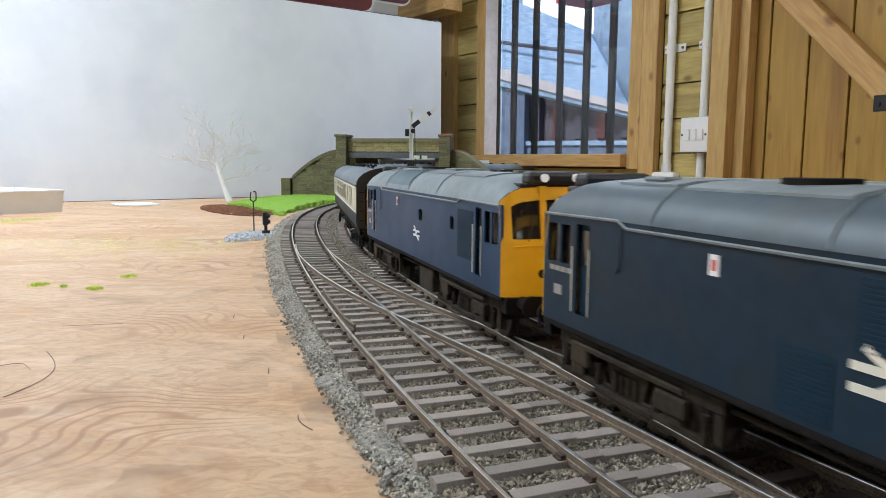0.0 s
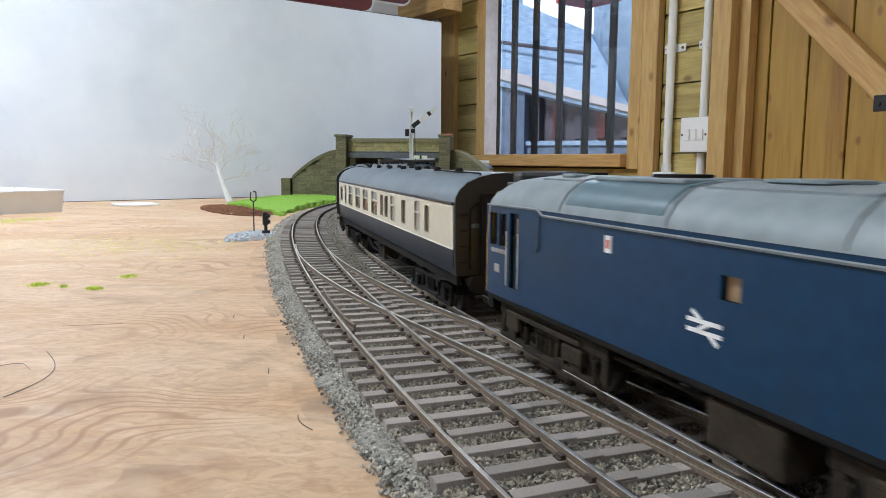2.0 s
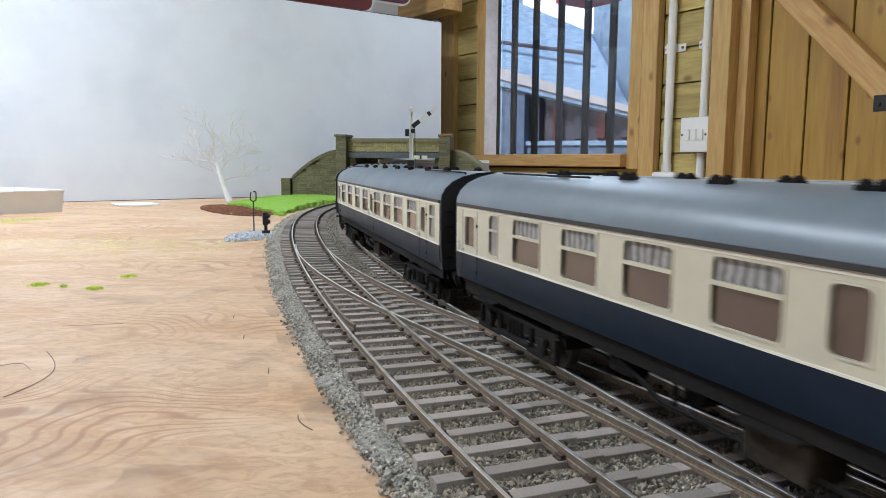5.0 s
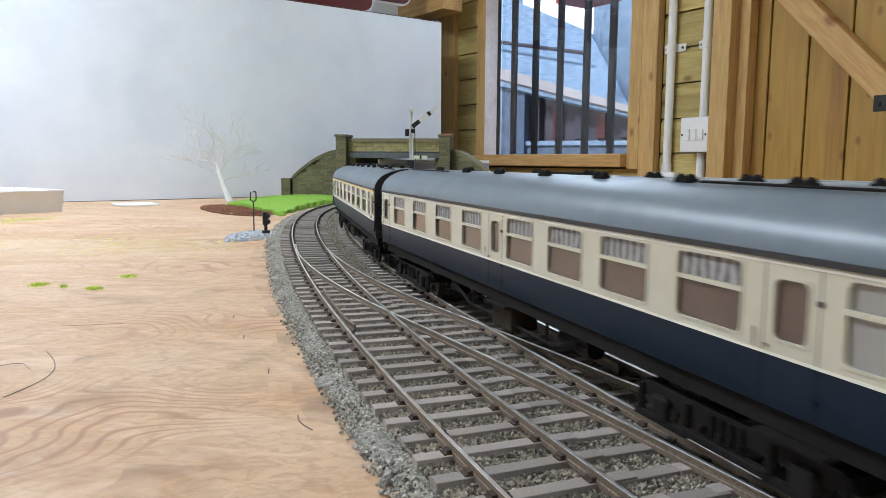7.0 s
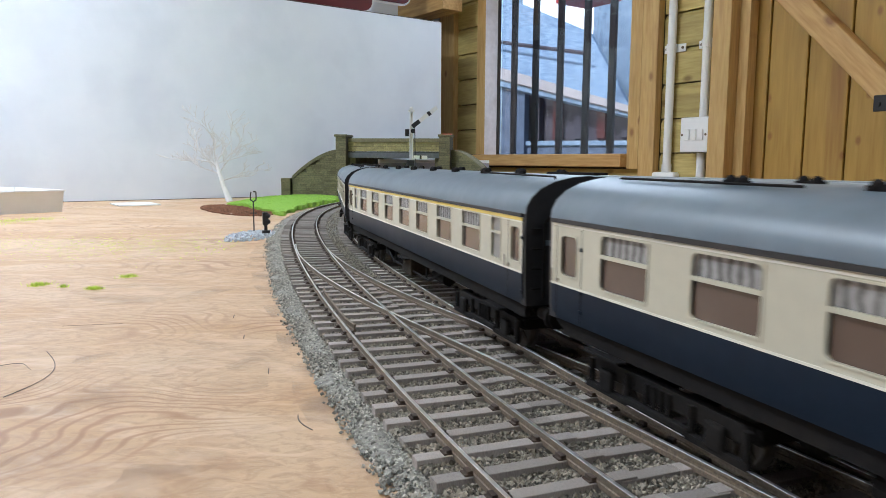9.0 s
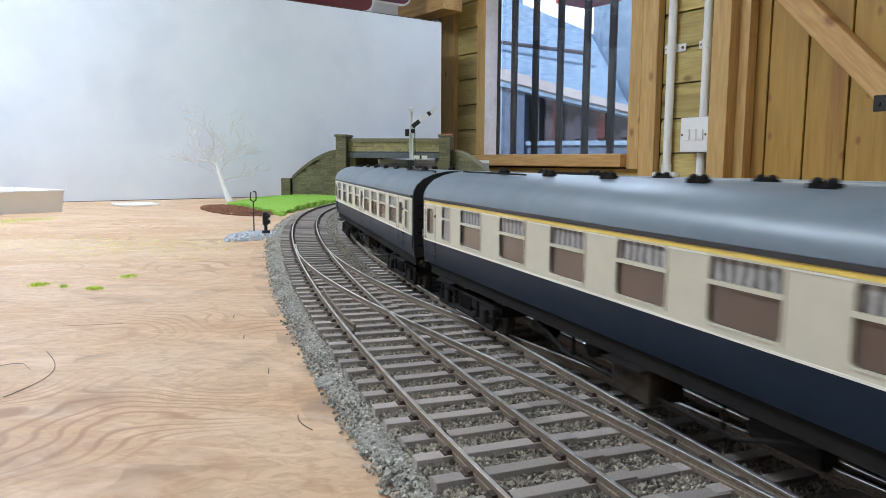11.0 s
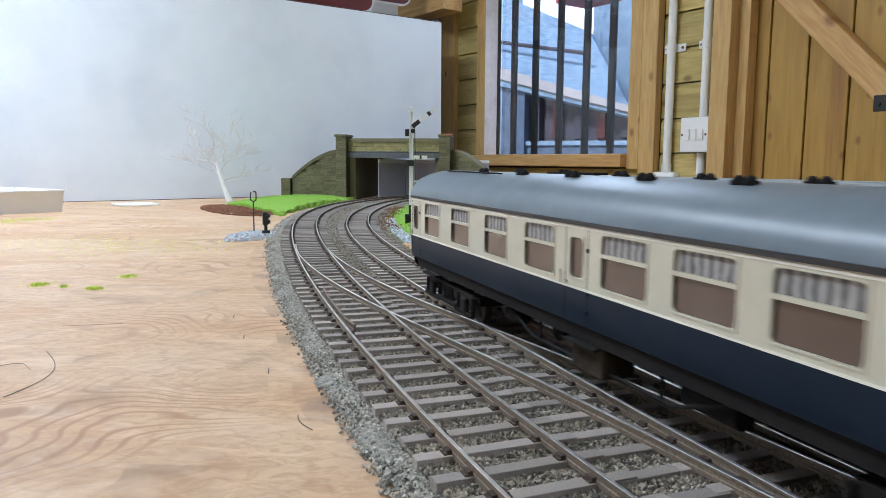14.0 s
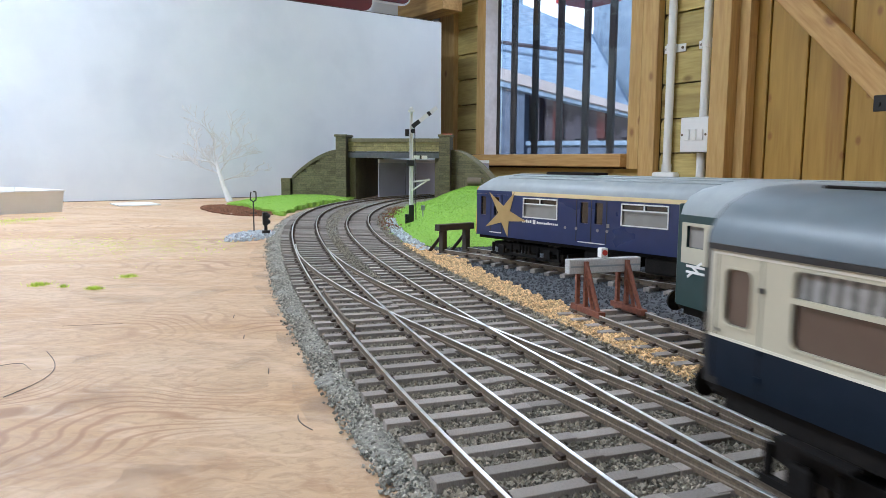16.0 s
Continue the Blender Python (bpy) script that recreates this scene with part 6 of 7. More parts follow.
def loco(label, variant):
    c = thing("diesel_locomotive", label, "locomotive", None, "locomotives of the train")
    CAB = 0.030
    for s in (-1, 1):
        y = s * 0.0305
        t = -s * 0.0012
        holes = []
        for e in (-1, 1):
            a = [(e * (LH - 0.0125), e * (LH - 0.004)), (e * (LH - 0.0225), e * (LH - 0.0145))]
            for p, q in a:
                holes.append((min(p, q), max(p, q), 0.0520, 0.0680))
            holes.append((min(e * (LH - 0.036), e * (LH - 0.0265)), max(e * (LH - 0.036), e * (LH - 0.0265)), 0.0330, 0.0690))
        squares = ((-LH + 0.169, -LH + 0.177), (-LH + 0.2355, -LH + 0.2435)) if variant == 2 else ((LH - 0.150, LH - 0.142),)
        for xa, xb in squares:
            holes.append((xa, xb, 0.0535, 0.0610))
        holes.sort()
        part("body_side", side_panel(bmesh.new(), -LH, LH, 0.0270, 0.0722, holes, y, t), BLUE if variant == 2 else BLUE_GRIMY, c, "weathered blue body side")
        for xa, xb, za, zb in holes:
            door_hole = za < 0.04
            sq = za > 0.053
            part("door" if door_hole else "pane", boxed(xa, xb, y - s * 0.0022, y - s * 0.0030, za, zb), TAN_PANE if sq else (BLUE_DARK if door_hole else DARK_PANE), c,
                 "recessed cab door" if door_hole else ("tan pane" if sq else "dark cab side window"))
            if door_hole:
                part("door_pane", boxed(xa + 0.002, xb - 0.002, y - s * 0.0018, y - s * 0.0021, 0.0530, 0.0665), DARK_PANE, c)
                b = bmesh.new()
                for xx in (xa - 0.0014, xb + 0.0014):
                    rod(b, (xx, y + s * 0.0010, 0.0340), (xx, y + s * 0.0010, 0.0600), 0.0003, 6)
                part("handrail", b, CREAM_LINE, c, "white cab handrail")
        # drip rail, bottom valance, grilles and hatches
        part("drip_rail", tube(bmesh.new(), [(-LH + 0.002, y + s * 0.0004, 0.0718), (-LH + 0.055, y + s * 0.0004, 0.0724), (-LH + 0.060, y + s * 0.0004, 0.0700), (LH - 0.065, y + s * 0.0004, 0.0700), (LH - 0.060, y + s * 0.0004, 0.0724), (LH - 0.002, y + s * 0.0004, 0.0718)], 0.0006, 5), LOCO_ROOF, c)
        b = bmesh.new()
        for xa, xb, za, zb in (((LH - 0.064, LH - 0.040, 0.0400, 0.0660), (-LH + 0.252, -LH + 0.252, 0.04, 0.066)) if variant == 2 else ((-LH + 0.130, -LH + 0.146, 0.0290, 0.0460), (-LH + 0.1525, -LH + 0.192, 0.0500, 0.0670), (LH - 0.068, LH - 0.042, 0.0400, 0.066))):
            if xb - xa < 0.001:
                continue
            n = int((zb - za) / 0.0013)
            for k in range(n):
                z = za + (zb - za) * k / n
                box(b, xa, xb, y, y + s * 0.0004, z, z + 0.0007)
            box(b, xa - 0.0005, xb + 0.0005, y - s * 0.0002, y + s * 0.0002, za - 0.0005, zb + 0.0005)
        part("grille", b, BLUE_DARK, c, "dark blue louvred grille")
        b = bmesh.new()
        tube(b, [(-LH + 0.057, y + s * 0.0006, 0.0700), (-LH + 0.057, y + s * 0.0006, 0.0560), (-LH + 0.0545, y + s * 0.0004, 0.0535)], 0.0003, 5)
        part("cable_cover", b, BLACK, c)
        nx = -LH + (0.1085 if variant == 2 else 0.1022)
        b = boxed(nx, nx + 0.0040, y, y + s * 0.0004, 0.0602, 0.0665)
        part("notice", b, WHITE, c, "small white notice")
        part("notice_mark", boxed(nx + 0.0012, nx + 0.0030, y + s * 0.0004, y + s * 0.0006, 0.0618, 0.0650), RED, c)
        for k in range(4):
            x0 = (-LH + 0.0062 + 0.0046 * k)
            part("number_bar", boxed(x0, x0 + 0.0036, y, y + s * 0.0003, 0.0485, 0.0505), FROST_PANE, c, "white bar")
        part("data_panel", boxed(-LH + 0.010, -LH + 0.016, y, y + s * 0.0003, 0.0388, 0.0428), FROST_PANE, c)
        arrows(c, -LH + (0.163 if variant == 2 else 0.1635), y, s, 0.72 if variant == 2 else 1.2, WHITE if variant == 2 else CREAM_LINE)
        part("valance", boxed(-LH + 0.001, LH - 0.001, y, y - s * 0.003, 0.0250, 0.0269), UNDER, c, "grimy lower valance")
    # roof
    prof = [(-0.0308, 0.0722), (-0.0300, 0.0752), (-0.0268, 0.0800), (-0.0225, 0.0832), (-0.0195, 0.0848), (-0.0100, 0.0862), (0, 0.0866), (0.0100, 0.0862), (0.0195, 0.0848), (0.0225, 0.0832), (0.0268, 0.0800), (0.0300, 0.0752), (0.0308, 0.0722)]
    bm = bmesh.new()
    def roof_end(e):
        rim = [(y, 0.0722 + (z - 0.0722) * 0.66) for y, z in prof]
        return [(e * (LH + 0.0042 * (1 - (min(abs(y), 0.0306) / 0.0306) ** 3) - 0.0040 * (z - 0.0540) / 0.02 - 0.0004), y, z) for y, z in rim]
    bands = [[(x, y, 0.0722 + (z - 0.0722) * k) for y, z in prof] for x, k in ((-LH + 0.007, 0.80), (-LH + 0.014, 0.93), (-LH + 0.026, 1.0), (LH - 0.026, 1.0), (LH - 0.014, 0.93), (LH - 0.007, 0.80))]
    loft(bm, [roof_end(-1)] + bands + [roof_end(1)])
    roof = part("roof", bm, SHOULDER if variant == 1 else LOCO_ROOF, c, "dull blue-grey roof with hatches" if variant == 1 else "dull grey roof with hatches", smooth=True)
    for x0, x1, yy in ((-0.120, -0.086, 0.0185), (-0.080, -0.017, 0.0296 if variant == 2 else 0.0205), (-0.011, 0.050, 0.0185), (0.056, 0.110, 0.0205)):
        k = prof.index(min(prof, key=lambda p: abs(p[0] + yy)))
        b = bmesh.new()
        sec = [(-yy, np.interp(-yy, [p[0] for p in prof], [p[1] for p in prof]))] + [p for p in prof if -yy < p[0] < yy] + [(yy, np.interp(yy, [p[0] for p in prof], [p[1] for p in prof]))]
        loft(b, [[(x, y, z + 0.0008) for y, z in sec] + [(x, y, z - 0.001) for y, z in sec[::-1]] for x in (x0, x1)])
        part("roof_hatch", b, TEAL_ROOF if yy > 0.028 else LOCO_ROOF, roof, smooth=True)
        if yy > 0.028:
            part("roof_hatch", boxed(x0 + 0.004, x1 - 0.004, -0.0185, 0.0185, 0.0858, 0.0876, 0.0006), LOCO_ROOF, roof)
    for x in (-0.083, -0.014, 0.0525):
        part("roof_rib", tube(bmesh.new(), [(x, y, z + 0.0006) for y, z in prof], 0.00035, 5), LOCO_ROOF, roof)
    part("hatch_cover", boxed(-0.110, -0.098, -0.015, -0.007, 0.0862, 0.0880, 0.0008), LOCO_ROOF, roof)
    part("hatch_cover", boxed(0.005, 0.028, -0.010, 0.010, 0.0872, 0.0885, 0.001), LOCO_ROOF, roof)
    b = bmesh.new()
    rod(b, (-0.045, 0, 0.0868), (-0.045, 0, 0.0888), 0.011, 20)
    part("fan_grille", b, UNDER, roof, "round dark fan grille")
    for k in range(2):
        part("exhaust", boxed(0.075 + 0.01 * k, 0.081 + 0.01 * k, -0.004, 0.004, 0.0870, 0.0885), BLACK, roof)
    # cab fronts
    for e in (-1, 1):
        def front_x(y, z):
            return e * (LH + 0.0042 * (1 - (abs(y) / 0.0306) ** 3) - 0.0040 * max(z - 0.0540, 0) / 0.02)

        def crown_z(y):
            return 0.0719 + (float(np.interp(y, [p[0] for p in prof], [p[1] for p in prof])) - 0.0722) * 0.66

        panes = ((-0.0250, -0.0104), (-0.0072, 0.0072), (0.0104, 0.0250))
        def pane_top(y):
            return crown_z(y) - 0.0066
        stations = sorted({-0.0306, -0.0300, 0.0300, 0.0306, *[v for p in panes for v in p], *[p[0] + (p[1] - p[0]) * k / 5 for p in panes for k in range(1, 5)]})
        levels = (0.0270, 0.0330, 0.0400, 0.0470, 0.0540)
        sheet, glass = bmesh.new(), []
        def quad(bm, ya, yb, lo_a, lo_b, hi_a, hi_b, sink=0.0):
            bm.faces.new([bm.verts.new((front_x(yy, zz) - e * sink, yy, zz)) for yy, zz in ((ya, lo_a), (yb, lo_b), (yb, hi_b), (ya, hi_a))])
        for ya, yb in zip(stations[:-1], stations[1:]):
            for za, zb in zip(levels[:-1], levels[1:]):
                quad(sheet, ya, yb, za, za, zb, zb)
            ym = (ya + yb) / 2
            if any(p[0] < ym < p[1] for p in panes):
                quad(sheet, ya, yb, 0.0540, 0.0540, 0.0556, 0.0556)
                quad(sheet, ya, yb, pane_top(ya), pane_top(yb), crown_z(ya), crown_z(yb))
            else:
                quad(sheet, ya, yb, 0.0540, 0.0540, 0.0640, 0.0640)
                quad(sheet, ya, yb, 0.0640, 0.0640, crown_z(ya), crown_z(yb))
        bmesh.ops.remove_doubles(sheet, verts=sheet.verts, dist=0.00002)
        bmesh.ops.recalc_face_normals(sheet, faces=sheet.faces)
        bmesh.ops.solidify(sheet, geom=sheet.faces[:], thickness=0.0013)
        fr = part("cab_front", sheet, YELLOW, c, "warning yellow cab front", smooth=True)
        for y0, y1 in panes:
            b = bmesh.new()
            cuts = [y0 - 0.0006 + (y1 - y0 + 0.0012) * k / 5 for k in range(6)]
            for ya, yb in zip(cuts[:-1], cuts[1:]):
                quad(b, ya, yb, 0.0550, 0.0550, pane_top(ya) + 0.0006, pane_top(yb) + 0.0006, 0.0016)
            bmesh.ops.remove_doubles(b, verts=b.verts, dist=0.00002)
            bmesh.ops.solidify(b, geom=b.faces[:], thickness=0.0004)
            part("windscreen", b, DARK_PANE, fr, "dark windscreen")
            b = bmesh.new()
            ym = (y0 + y1) / 2
            rod(b, (front_x(ym, 0.0545) + e * 0.0008, ym, 0.0545), (front_x(ym + 0.004, 0.067) + e * 0.0006, ym + 0.004, 0.067), 0.0003, 4)
            part("wiper", b, BLACK, fr)
        # headcode panel on the roof front
        hb = bmesh.new()
        box(hb, e * (LH - 0.010), e * (LH + 0.0012), -0.0165, 0.0165, 0.0816, 0.0884, 0.0022)
        box(hb, e * (LH - 0.010), e * (LH - 0.001), -0.0205, 0.0205, 0.0806, 0.0828, 0.0008)
        hp = part("headcode_panel", hb, BLACK, c, "black headcode box")
        for y in (-0.0085, 0.0085):
            part("marker_light", rod(bmesh.new(), (e * (LH + 0.0011), y, 0.0853), (e * (LH + 0.0019), y, 0.0853), 0.0021, 16), LAMP, hp, "round white marker light")
        b = bmesh.new()
        rod(b, (e * (LH + 0.0035), 0.010, 0.0385), (e * (LH + 0.0046), 0.010, 0.0385), 0.0022, 12)
        rod(b, (e * (LH + 0.0035), -0.010, 0.0385), (e * (LH + 0.0046), -0.010, 0.0385), 0.0022, 12)
        part("lamp_iron", b, BLACK, fr)
        b = bmesh.new()
        tube(b, [(e * (LH + 0.0030), -0.025, 0.0520), (e * (LH + 0.0050), -0.012, 0.0524), (e * (LH + 0.0050), 0.012, 0.0524), (e * (LH + 0.0030), 0.025, 0.0520)], 0.0004, 5)
        part("front_handrail", b, YELLOW, fr)
        part("buffer_beam", boxed(e * (LH - 0.004), e * (LH + 0.0028), -0.0285, 0.0285, 0.0185, 0.0268, 0.0008), UNDER, c)
        for y in (-0.012, -0.008, 0.009, 0.013):
            part("brake_hose", tube(bmesh.new(), [(e * (LH + 0.003), y, 0.0235), (e * (LH + 0.007), y, 0.0200), (e * (LH + 0.0065), y, 0.0120)], 0.0010, 6), BLACK, c)
    part("floor_pan", boxed(-LH + 0.002, LH - 0.002, -0.0275, 0.0275, 0.0230, 0.0265), UNDER, c)
    part("fuel_tank", boxed(0.006, 0.037, -0.0285, 0.0285, 0.0075, 0.0225, 0.0015), BOGIE, c, "grimy underfloor tank")
    for y in (-0.024, 0.024):
        part("pipe_run", tube(bmesh.new(), [(-0.052, y, 0.0195), (-0.040, y, 0.0195), (0.006, y, 0.0195)], 0.0009, 6), BOGIE, c)
    for x in (-0.060, 0.062):
        part("air_tank", rod(bmesh.new(), (x, -0.027, 0.0165), (x, 0.027, 0.0165), 0.0045, 12), UNDER, c)
    buffers(c, LH + 0.0025, 0.0243, 0.0125)
    for x in (-0.098, 0.098):
        bogie(c, x, 0.060, R_LOCO, heavy=True)
    return c


loco_two = loco("weathered blue diesel locomotive with yellow cab front", 2)
loco_one = loco("grimy dark blue leading diesel locomotive", 1)


# ---- stabled stock in the yard ----
def unit_car(m):
    c = thing("railcar", "navy blue railcar with gold star and grey roof", "railcar", m)
    H = 0.225
    prof = [(-0.0310, 0.0660), (-0.0300, 0.0700), (-0.0270, 0.0745), (-0.0210, 0.0785), (-0.0120, 0.0812), (0, 0.0822), (0.0120, 0.0812), (0.0210, 0.0785), (0.0270, 0.0745), (0.0300, 0.0700), (0.0310, 0.0660)]
    wins = [(0.062, 0.103), (0.169, 0.212), (0.232, 0.272), (0.335, 0.375), (0.390, 0.422)]
    doors = [(0.006, 0.013), (0.024, 0.031), (0.128, 0.136), (0.143, 0.151), (0.290, 0.298), (0.305, 0.313)]
    for s in (-1, 1):
        y = s * 0.0310
        holes = [(H - b, H - a, 0.0430, 0.0610) for a, b in wins] + [(H - b, H - a, 0.0425, 0.0600) for a, b in doors]
        part("body_side", side_panel(bmesh.new(), -H, H, 0.0230, 0.0625, sorted(holes), y, -s * 0.0012), NAVY, c, "navy blue side")
        part("gold_band", boxed(-H, H - 0.048, y + s * 0.0003, y - s * 0.0012, 0.0626, 0.0660), GOLD_BAND, c, "pale gold band")
        part("cantrail", boxed(H - 0.0475, H, y, y - s * 0.0012, 0.0626, 0.0660), NAVY, c)
        for k, (xa, xb, za, zb) in enumerate(sorted(holes)):
            big = xb - xa > 0.02
            yi = y - s * 0.0014
            part("pane", boxed(xa, xb, yi, yi - s * 0.0006, za, zb), FROST_PANE if big else DARK_PANE, c, "grey window pane")
            if big:
                b = bmesh.new()
                for q in ((xa, xa + 0.001, za, zb), (xb - 0.001, xb, za, zb), (xa, xb, za, za + 0.001), (xa, xb, zb - 0.001, zb), (xa, xb, 0.0552, 0.0562), ((xa + xb) / 2 - 0.0006, (xa + xb) / 2 + 0.0006, 0.0562, zb)):
                    box(b, q[0], q[1], y, y + s * 0.0005, q[2], q[3])
                part("window_frame", b, WHITE, c, "pale window frame")
                part("vent_pane", boxed(xa + 0.001, xb - 0.001, yi + s * 0.0002, yi + s * 0.0004, 0.0563, zb - 0.001), DARK_PANE, c)
        for xa in (H - 0.154, H - 0.0345):
            part("door_step", boxed(xa, xa + 0.028 if xa < H - 0.1 else xa + 0.016, y, y + s * 0.0006, 0.0262, 0.0270), WHITE, c)
        b = bmesh.new()
        for xx in (H - 0.155, H - 0.1395, H - 0.124, H - 0.035, H - 0.020):
            box(b, xx - 0.0003, xx + 0.0003, y, y + s * 0.0003, 0.0270, 0.0622)
        part("door_joint", b, BLACK, c)
        # five pointed gold star, partly hidden by the cab door
        b = bmesh.new()
        pts = []
        for k in range(10):
            r = (0.0285 if k % 2 == 0 else 0.0082)
            a = radians(117 + 36 * k)
            pts.append((H - 0.0385 + r * math.cos(a), 0.0440 + r * math.sin(a)))
        pts = [(min(x, H - 0.001), min(max(z, 0.0235), 0.0655)) for x, z in pts]
        plate(b, pts, y + s * 0.0002, y + s * 0.0005)
        part("star", b, GOLD, c, "gold five pointed star")
        b = bmesh.new()
        for k, xx in enumerate((0.112, 0.124, 0.1465, 0.156)):
            rod(b, (H - xx, y, 0.0375), (H - xx, y + s * 0.0004, 0.0375), 0.0013, 8)
        box(b, H - 0.1580, H - 0.1555, y, y + s * 0.0004, 0.0405, 0.0435)
        part("notices", b, FROST_PANE, c, "small pale notices")
        # bars for the lettering of the operator
        b = bmesh.new()
        for k in range(5):
            box(b, H - 0.0630 - 0.0024 * k, H - 0.0612 - 0.0024 * k, y, y + s * 0.0003, 0.0385, 0.0412 - 0.0006 * (k % 2))
        box(b, H - 0.0775, H - 0.0745, y, y + s * 0.0003, 0.0378, 0.0416)
        for k in range(12):
            box(b, H - 0.0808 - 0.0021 * k, H - 0.0793 - 0.0021 * k, y, y + s * 0.0003, 0.0383, 0.0399 + 0.0006 * (k % 6 == 0))
        part("lettering_bars", b, WHITE, c, "white operator bars")
    bm = bmesh.new()
    loft(bm, [[(x, y * k, 0.066 + (z - 0.066) * k2) for y, z in prof] for x, k, k2 in ((-H, 1, 1), (H - 0.03, 1, 1), (H - 0.010, 0.99, 0.85), (H, 0.97, 0.45))])
    roof = part("roof", bm, GREY_ROOF, c, "light grey roof", smooth=True)
    b = bmesh.new()
    for yy in (-0.022, -0.016, -0.010, 0.010, 0.016, 0.022):
        z = float(np.interp(yy, [p[0] for p in prof], [p[1] for p in prof]))
        box(b, -H, H - 0.035, yy - 0.0005, yy + 0.0005, z - 0.0004, z + 0.0006)
    part("roof_rib", b, GREY_ROOF, roof)
    b = boxed(H - 0.125, H - 0.070, -0.010, 0.010, 0.0818, 0.0842, 0.001)
    part("roof_pod", b, UNDER, roof, "dark roof pod")
    bm = bmesh.new()
    loft(bm, [[(H, -0.0309, 0.023), (H, 0.0309, 0.023), (H, 0.0309, 0.066), (H, -0.0309, 0.066)], [(H + 0.0035, -0.029, 0.025), (H + 0.0035, 0.029, 0.025), (H + 0.001, 0.029, 0.069), (H + 0.001, -0.029, 0.069)]])
    part("cab_front", bm, YELLOW, c, "yellow cab front")
    part("coupler", boxed(H + 0.0036, H + 0.014, -0.006, 0.006, 0.0195, 0.0275, 0.001), BLACK, c)
    part("floor_pan", boxed(-H + 0.002, H - 0.002, -0.0285, 0.0285, 0.0200, 0.0229), UNDER, c)
    b = boxed(-0.05, 0.035, -0.0280, 0.0280, 0.0070, 0.0198, 0.002)
    box(b, 0.05, 0.095, -0.0275, 0.0275, 0.0080, 0.0198, 0.002)
    rod(b, (0.055, -0.029, 0.0135), (0.090, -0.029, 0.0135), 0.005, 10)
    part("engine_case", b, UNDER, c)
    for x in (-0.165, 0.165):
        bb = bogie(c, x, 0.058, R_COACH)
    return c


hb_ = SIDE_B.heading(0)
x, y = SIDE_B.at(0.072 + 0.225)
unit_car(pose(x, y, RAIL, 0, 0, math.degrees(hb_) + 180))


def green_car(m):
    c = thing("railcar", "dark green locomotive with a cream window panel", "railcar", m)
    H = 0.20
    prof = [(-0.0305, 0.0690), (-0.0295, 0.0735), (-0.0255, 0.0790), (-0.0180, 0.0830), (-0.0090, 0.0850), (0, 0.0856), (0.0090, 0.0850), (0.0180, 0.0830), (0.0255, 0.0790), (0.0295, 0.0735), (0.0305, 0.0690)]
    for s in (-1, 1):
        y = s * 0.0305
        part("body_side", side_panel(bmesh.new(), -H, H, 0.0260, 0.0690, [(H - 0.018, H - 0.006, 0.054, 0.064), (H - 0.040, H - 0.025, 0.054, 0.064)], y, -s * 0.0012), GREEN, c, "dark green side")
        b = side_panel(bmesh.new(), H - 0.060, H - 0.0025, 0.0465, 0.0655, [(H - 0.018, H - 0.006, 0.054, 0.064), (H - 0.040, H - 0.025, 0.054, 0.064)], y + s * 0.0003, -s * 0.0003)
        part("cream_panel", b, COACH_CREAM, c, "cream cab panel")
        for a in ((0.006, 0.018), (0.025, 0.040)):
            part("pane", boxed(H - a[1], H - a[0], y - s * 0.0013, y - s * 0.0019, 0.054, 0.064), FROST_PANE, c)
        arrows(c, H - 0.013, y, s, 0.62)
    bm = bmesh.new()
    loft(bm, [[(x, y * k, 0.069 + (z - 0.069) * k2) for y, z in prof] for x, k, k2 in ((-H, 1, 1), (H - 0.012, 1, 1), (H, 0.98, 0.85))])
    part("roof", bm, GREY_ROOF, c, "grey roof", smooth=True)
    part("cab_front", boxed(H, H + 0.002, -0.0300, 0.0300, 0.0260, 0.0740, 0.0008), GREEN, c, "dark green cab front")
    part("front_panel", boxed(H + 0.0021, H + 0.0026, -0.022, 0.022, 0.0262, 0.050), YELLOW, c, "small yellow warning panel")
    part("floor_pan", boxed(-H + 0.002, H - 0.002, -0.0275, 0.0275, 0.0215, 0.0259), UNDER, c)
    b = bmesh.new()
    tube(b, [(H + 0.004, -0.004, 0.022), (H + 0.010, -0.004, 0.015), (H + 0.016, 0.0, 0.012), (H + 0.016, 0.004, 0.016)], 0.0014, 6)
    part("coupling_hook", b, BLACK, c)
    buffers(c, H + 0.002)
    for x in (-0.14, 0.14):
        bogie(c, x, 0.058, R_COACH)
    return c


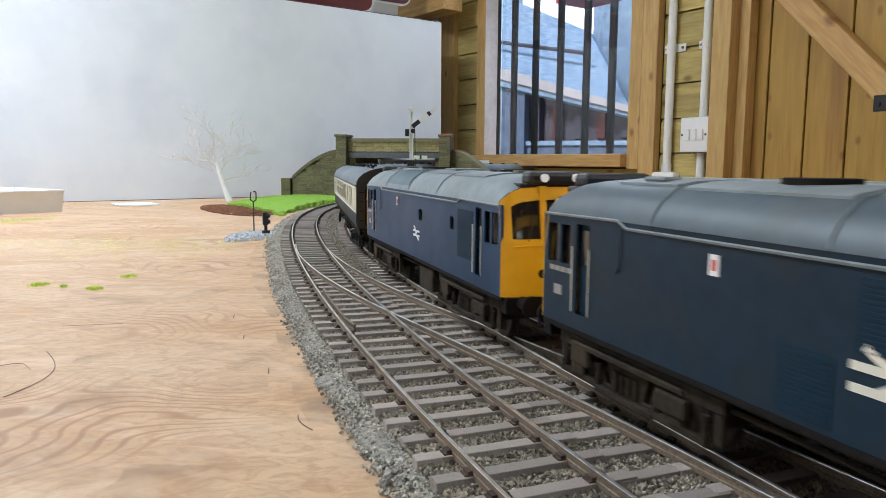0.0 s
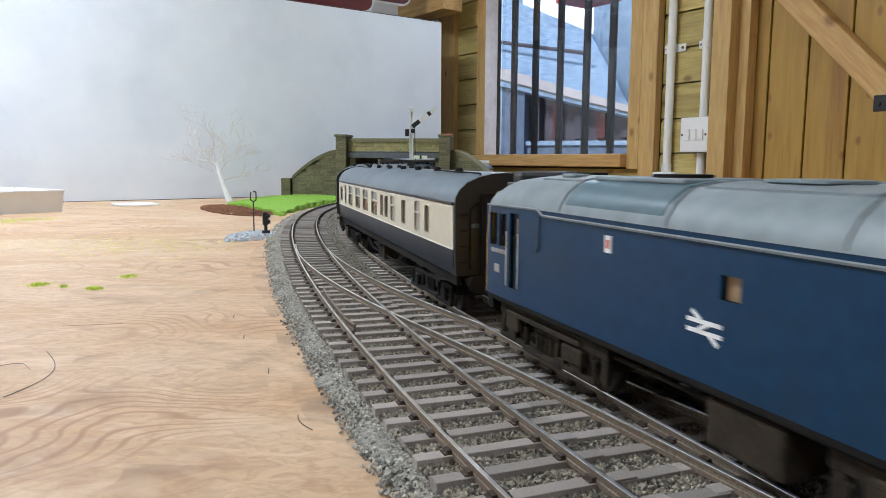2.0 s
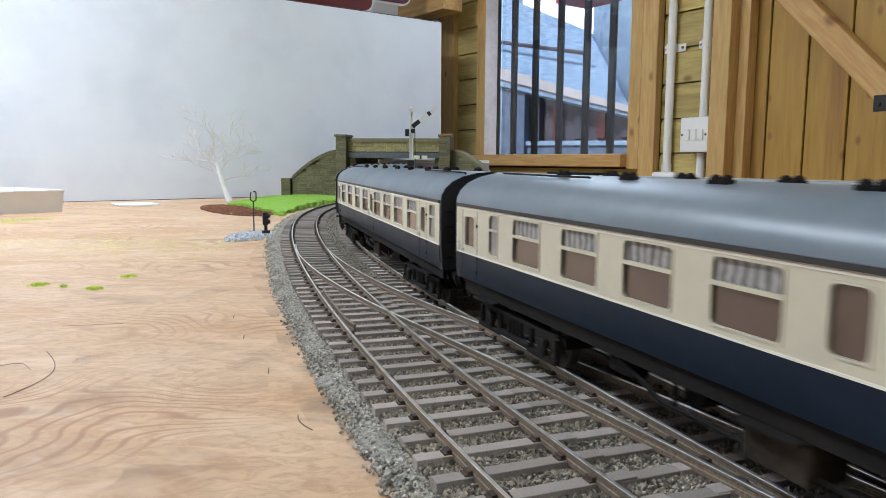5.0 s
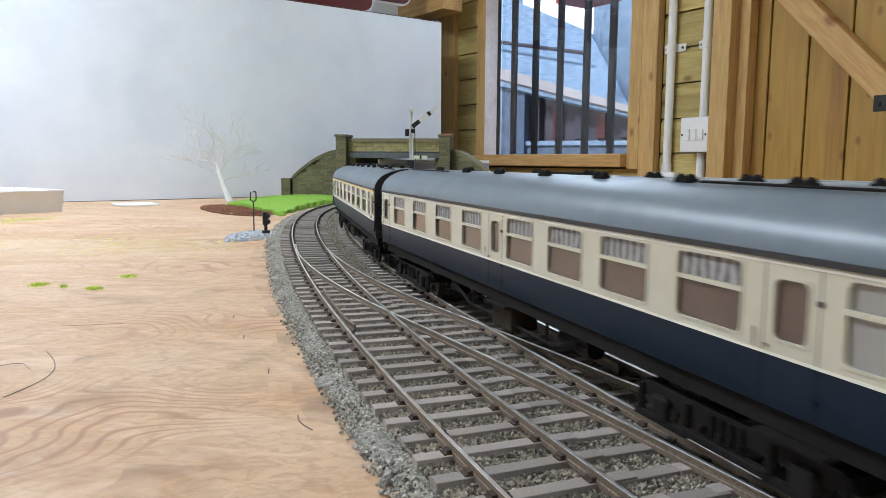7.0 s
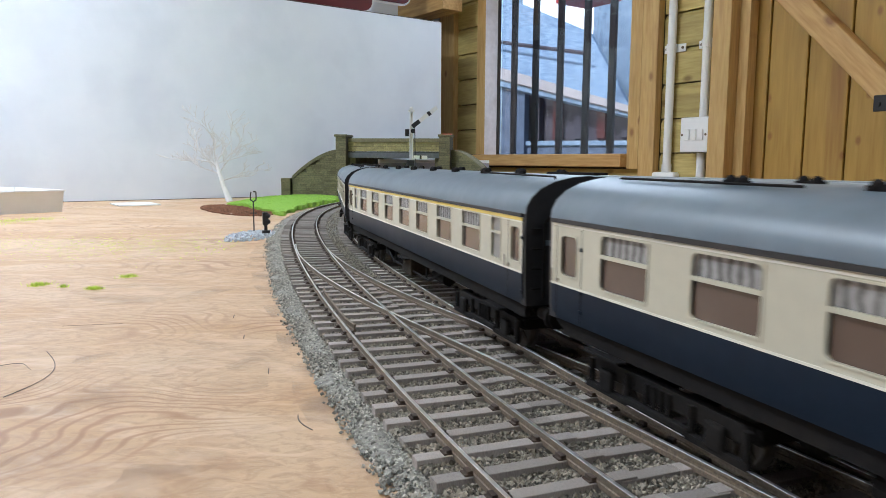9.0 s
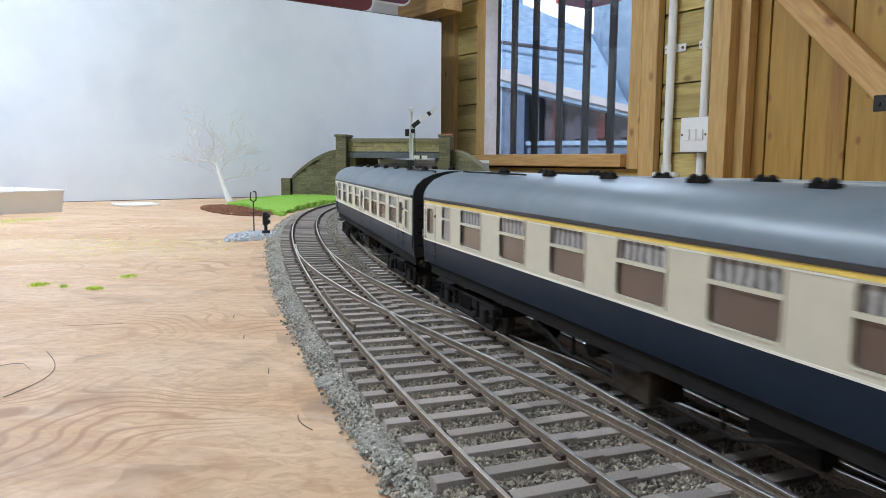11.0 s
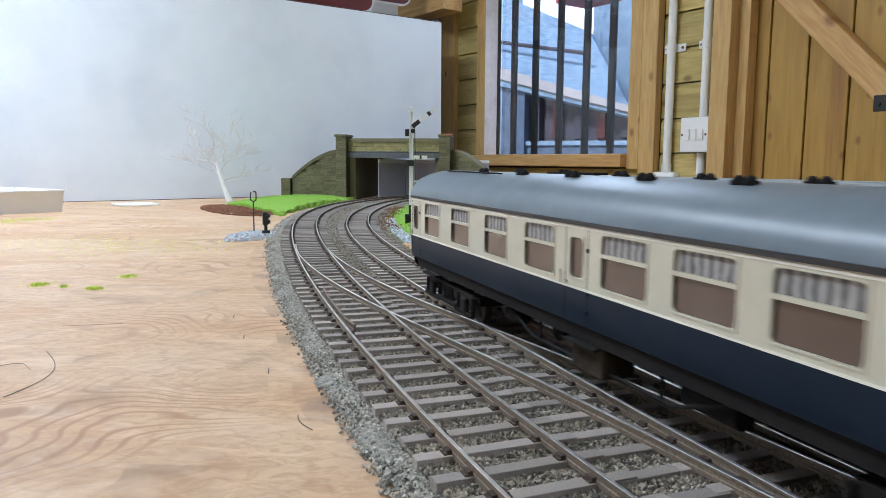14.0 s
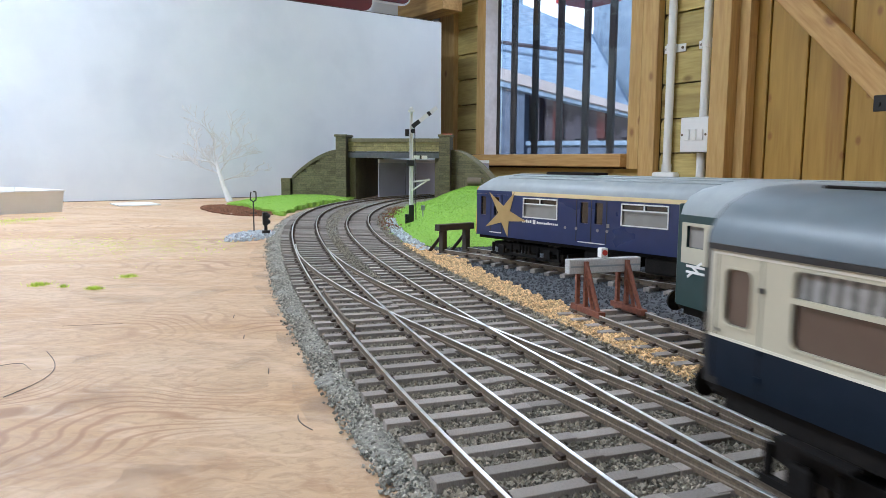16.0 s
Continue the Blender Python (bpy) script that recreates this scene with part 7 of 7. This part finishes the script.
ha_ = SIDE_A.heading(0)
x, y = SIDE_A.at(0.128 + 0.20)
green_car(pose(x, y, RAIL, 0, 0, math.degrees(ha_) + 180))


# ---- how the train runs ----
# metres by which the train is ahead of an even pace
SPEED_TIMES = (0, 1, 2, 3, 4, 5, 6.3, 7, 8, 9.2, 11.3, 12.5, 14.5, 15.5, 16)
SPEED_SHIFTS = (-0.003, -0.007, -0.002, 0.002, 0.010, 0.018, 0.0265, 0.027, 0.0265, 0.0275, 0.0335, 0.0335, 0.034, 0.036, 0.041)


def front_of_brake(t):
    """Distance along the line of the brake coach's front end."""
    lag = np.interp(t, SPEED_TIMES, SPEED_SHIFTS)
    return 1.469 + 0.1465 * (t - 2) + float(lag)


def pose_on(line, s, half):
    """A vehicle's pose with its bogie pivots on the line, the middle at s."""
    a, b = line.at(s - half), line.at(s + half)
    return pose((a[0] + b[0]) / 2, (a[1] + b[1]) / 2, RAIL, 0, 0, math.degrees(math.atan2(b[1] - a[1], b[0] - a[0])))


TRAIN = [(loco_one, LH + 0.398, 0.098), (loco_two, LH + 0.042, 0.098), (brake_coach, -0.2295, 0.163), (open_coach_a, -0.2295 - 0.4835, 0.163),
         (first_coach, -0.2245 - 0.966, 0.163), (open_coach_b, -0.2245 - 1.437, 0.163)]


def motions():
    times = [0.5 * k for k in range(33)]
    fine = [0.1 * k for k in range(161)]
    for ob, lead, half in TRAIN:
        walk(ob, [(t, pose_on(LINE_R, front_of_brake(t) + lead, half)) for t in times])
        for bg, parent, px in SWIVELS:
            if parent is not ob:
                continue
            rows = []
            for t in times:
                s = front_of_brake(t) + lead
                own = pose_on(LINE_R, s, half).to_euler().z
                turn = LINE_R.heading(s + px) - own
                turn = (turn + math.pi) % (2 * math.pi) - math.pi
                rows.append((t, pose(px, 0, 0, 0, 0, math.degrees(turn))))
            walk(bg, rows)
            for w, o, r in SPINNERS:
                if w.parent is bg:
                    base = front_of_brake(0)
                    walk(w, [(t, pose(o, 0, r, 0, math.degrees((front_of_brake(t) - base) / r) % 360, 0)) for t in fine])


motions()
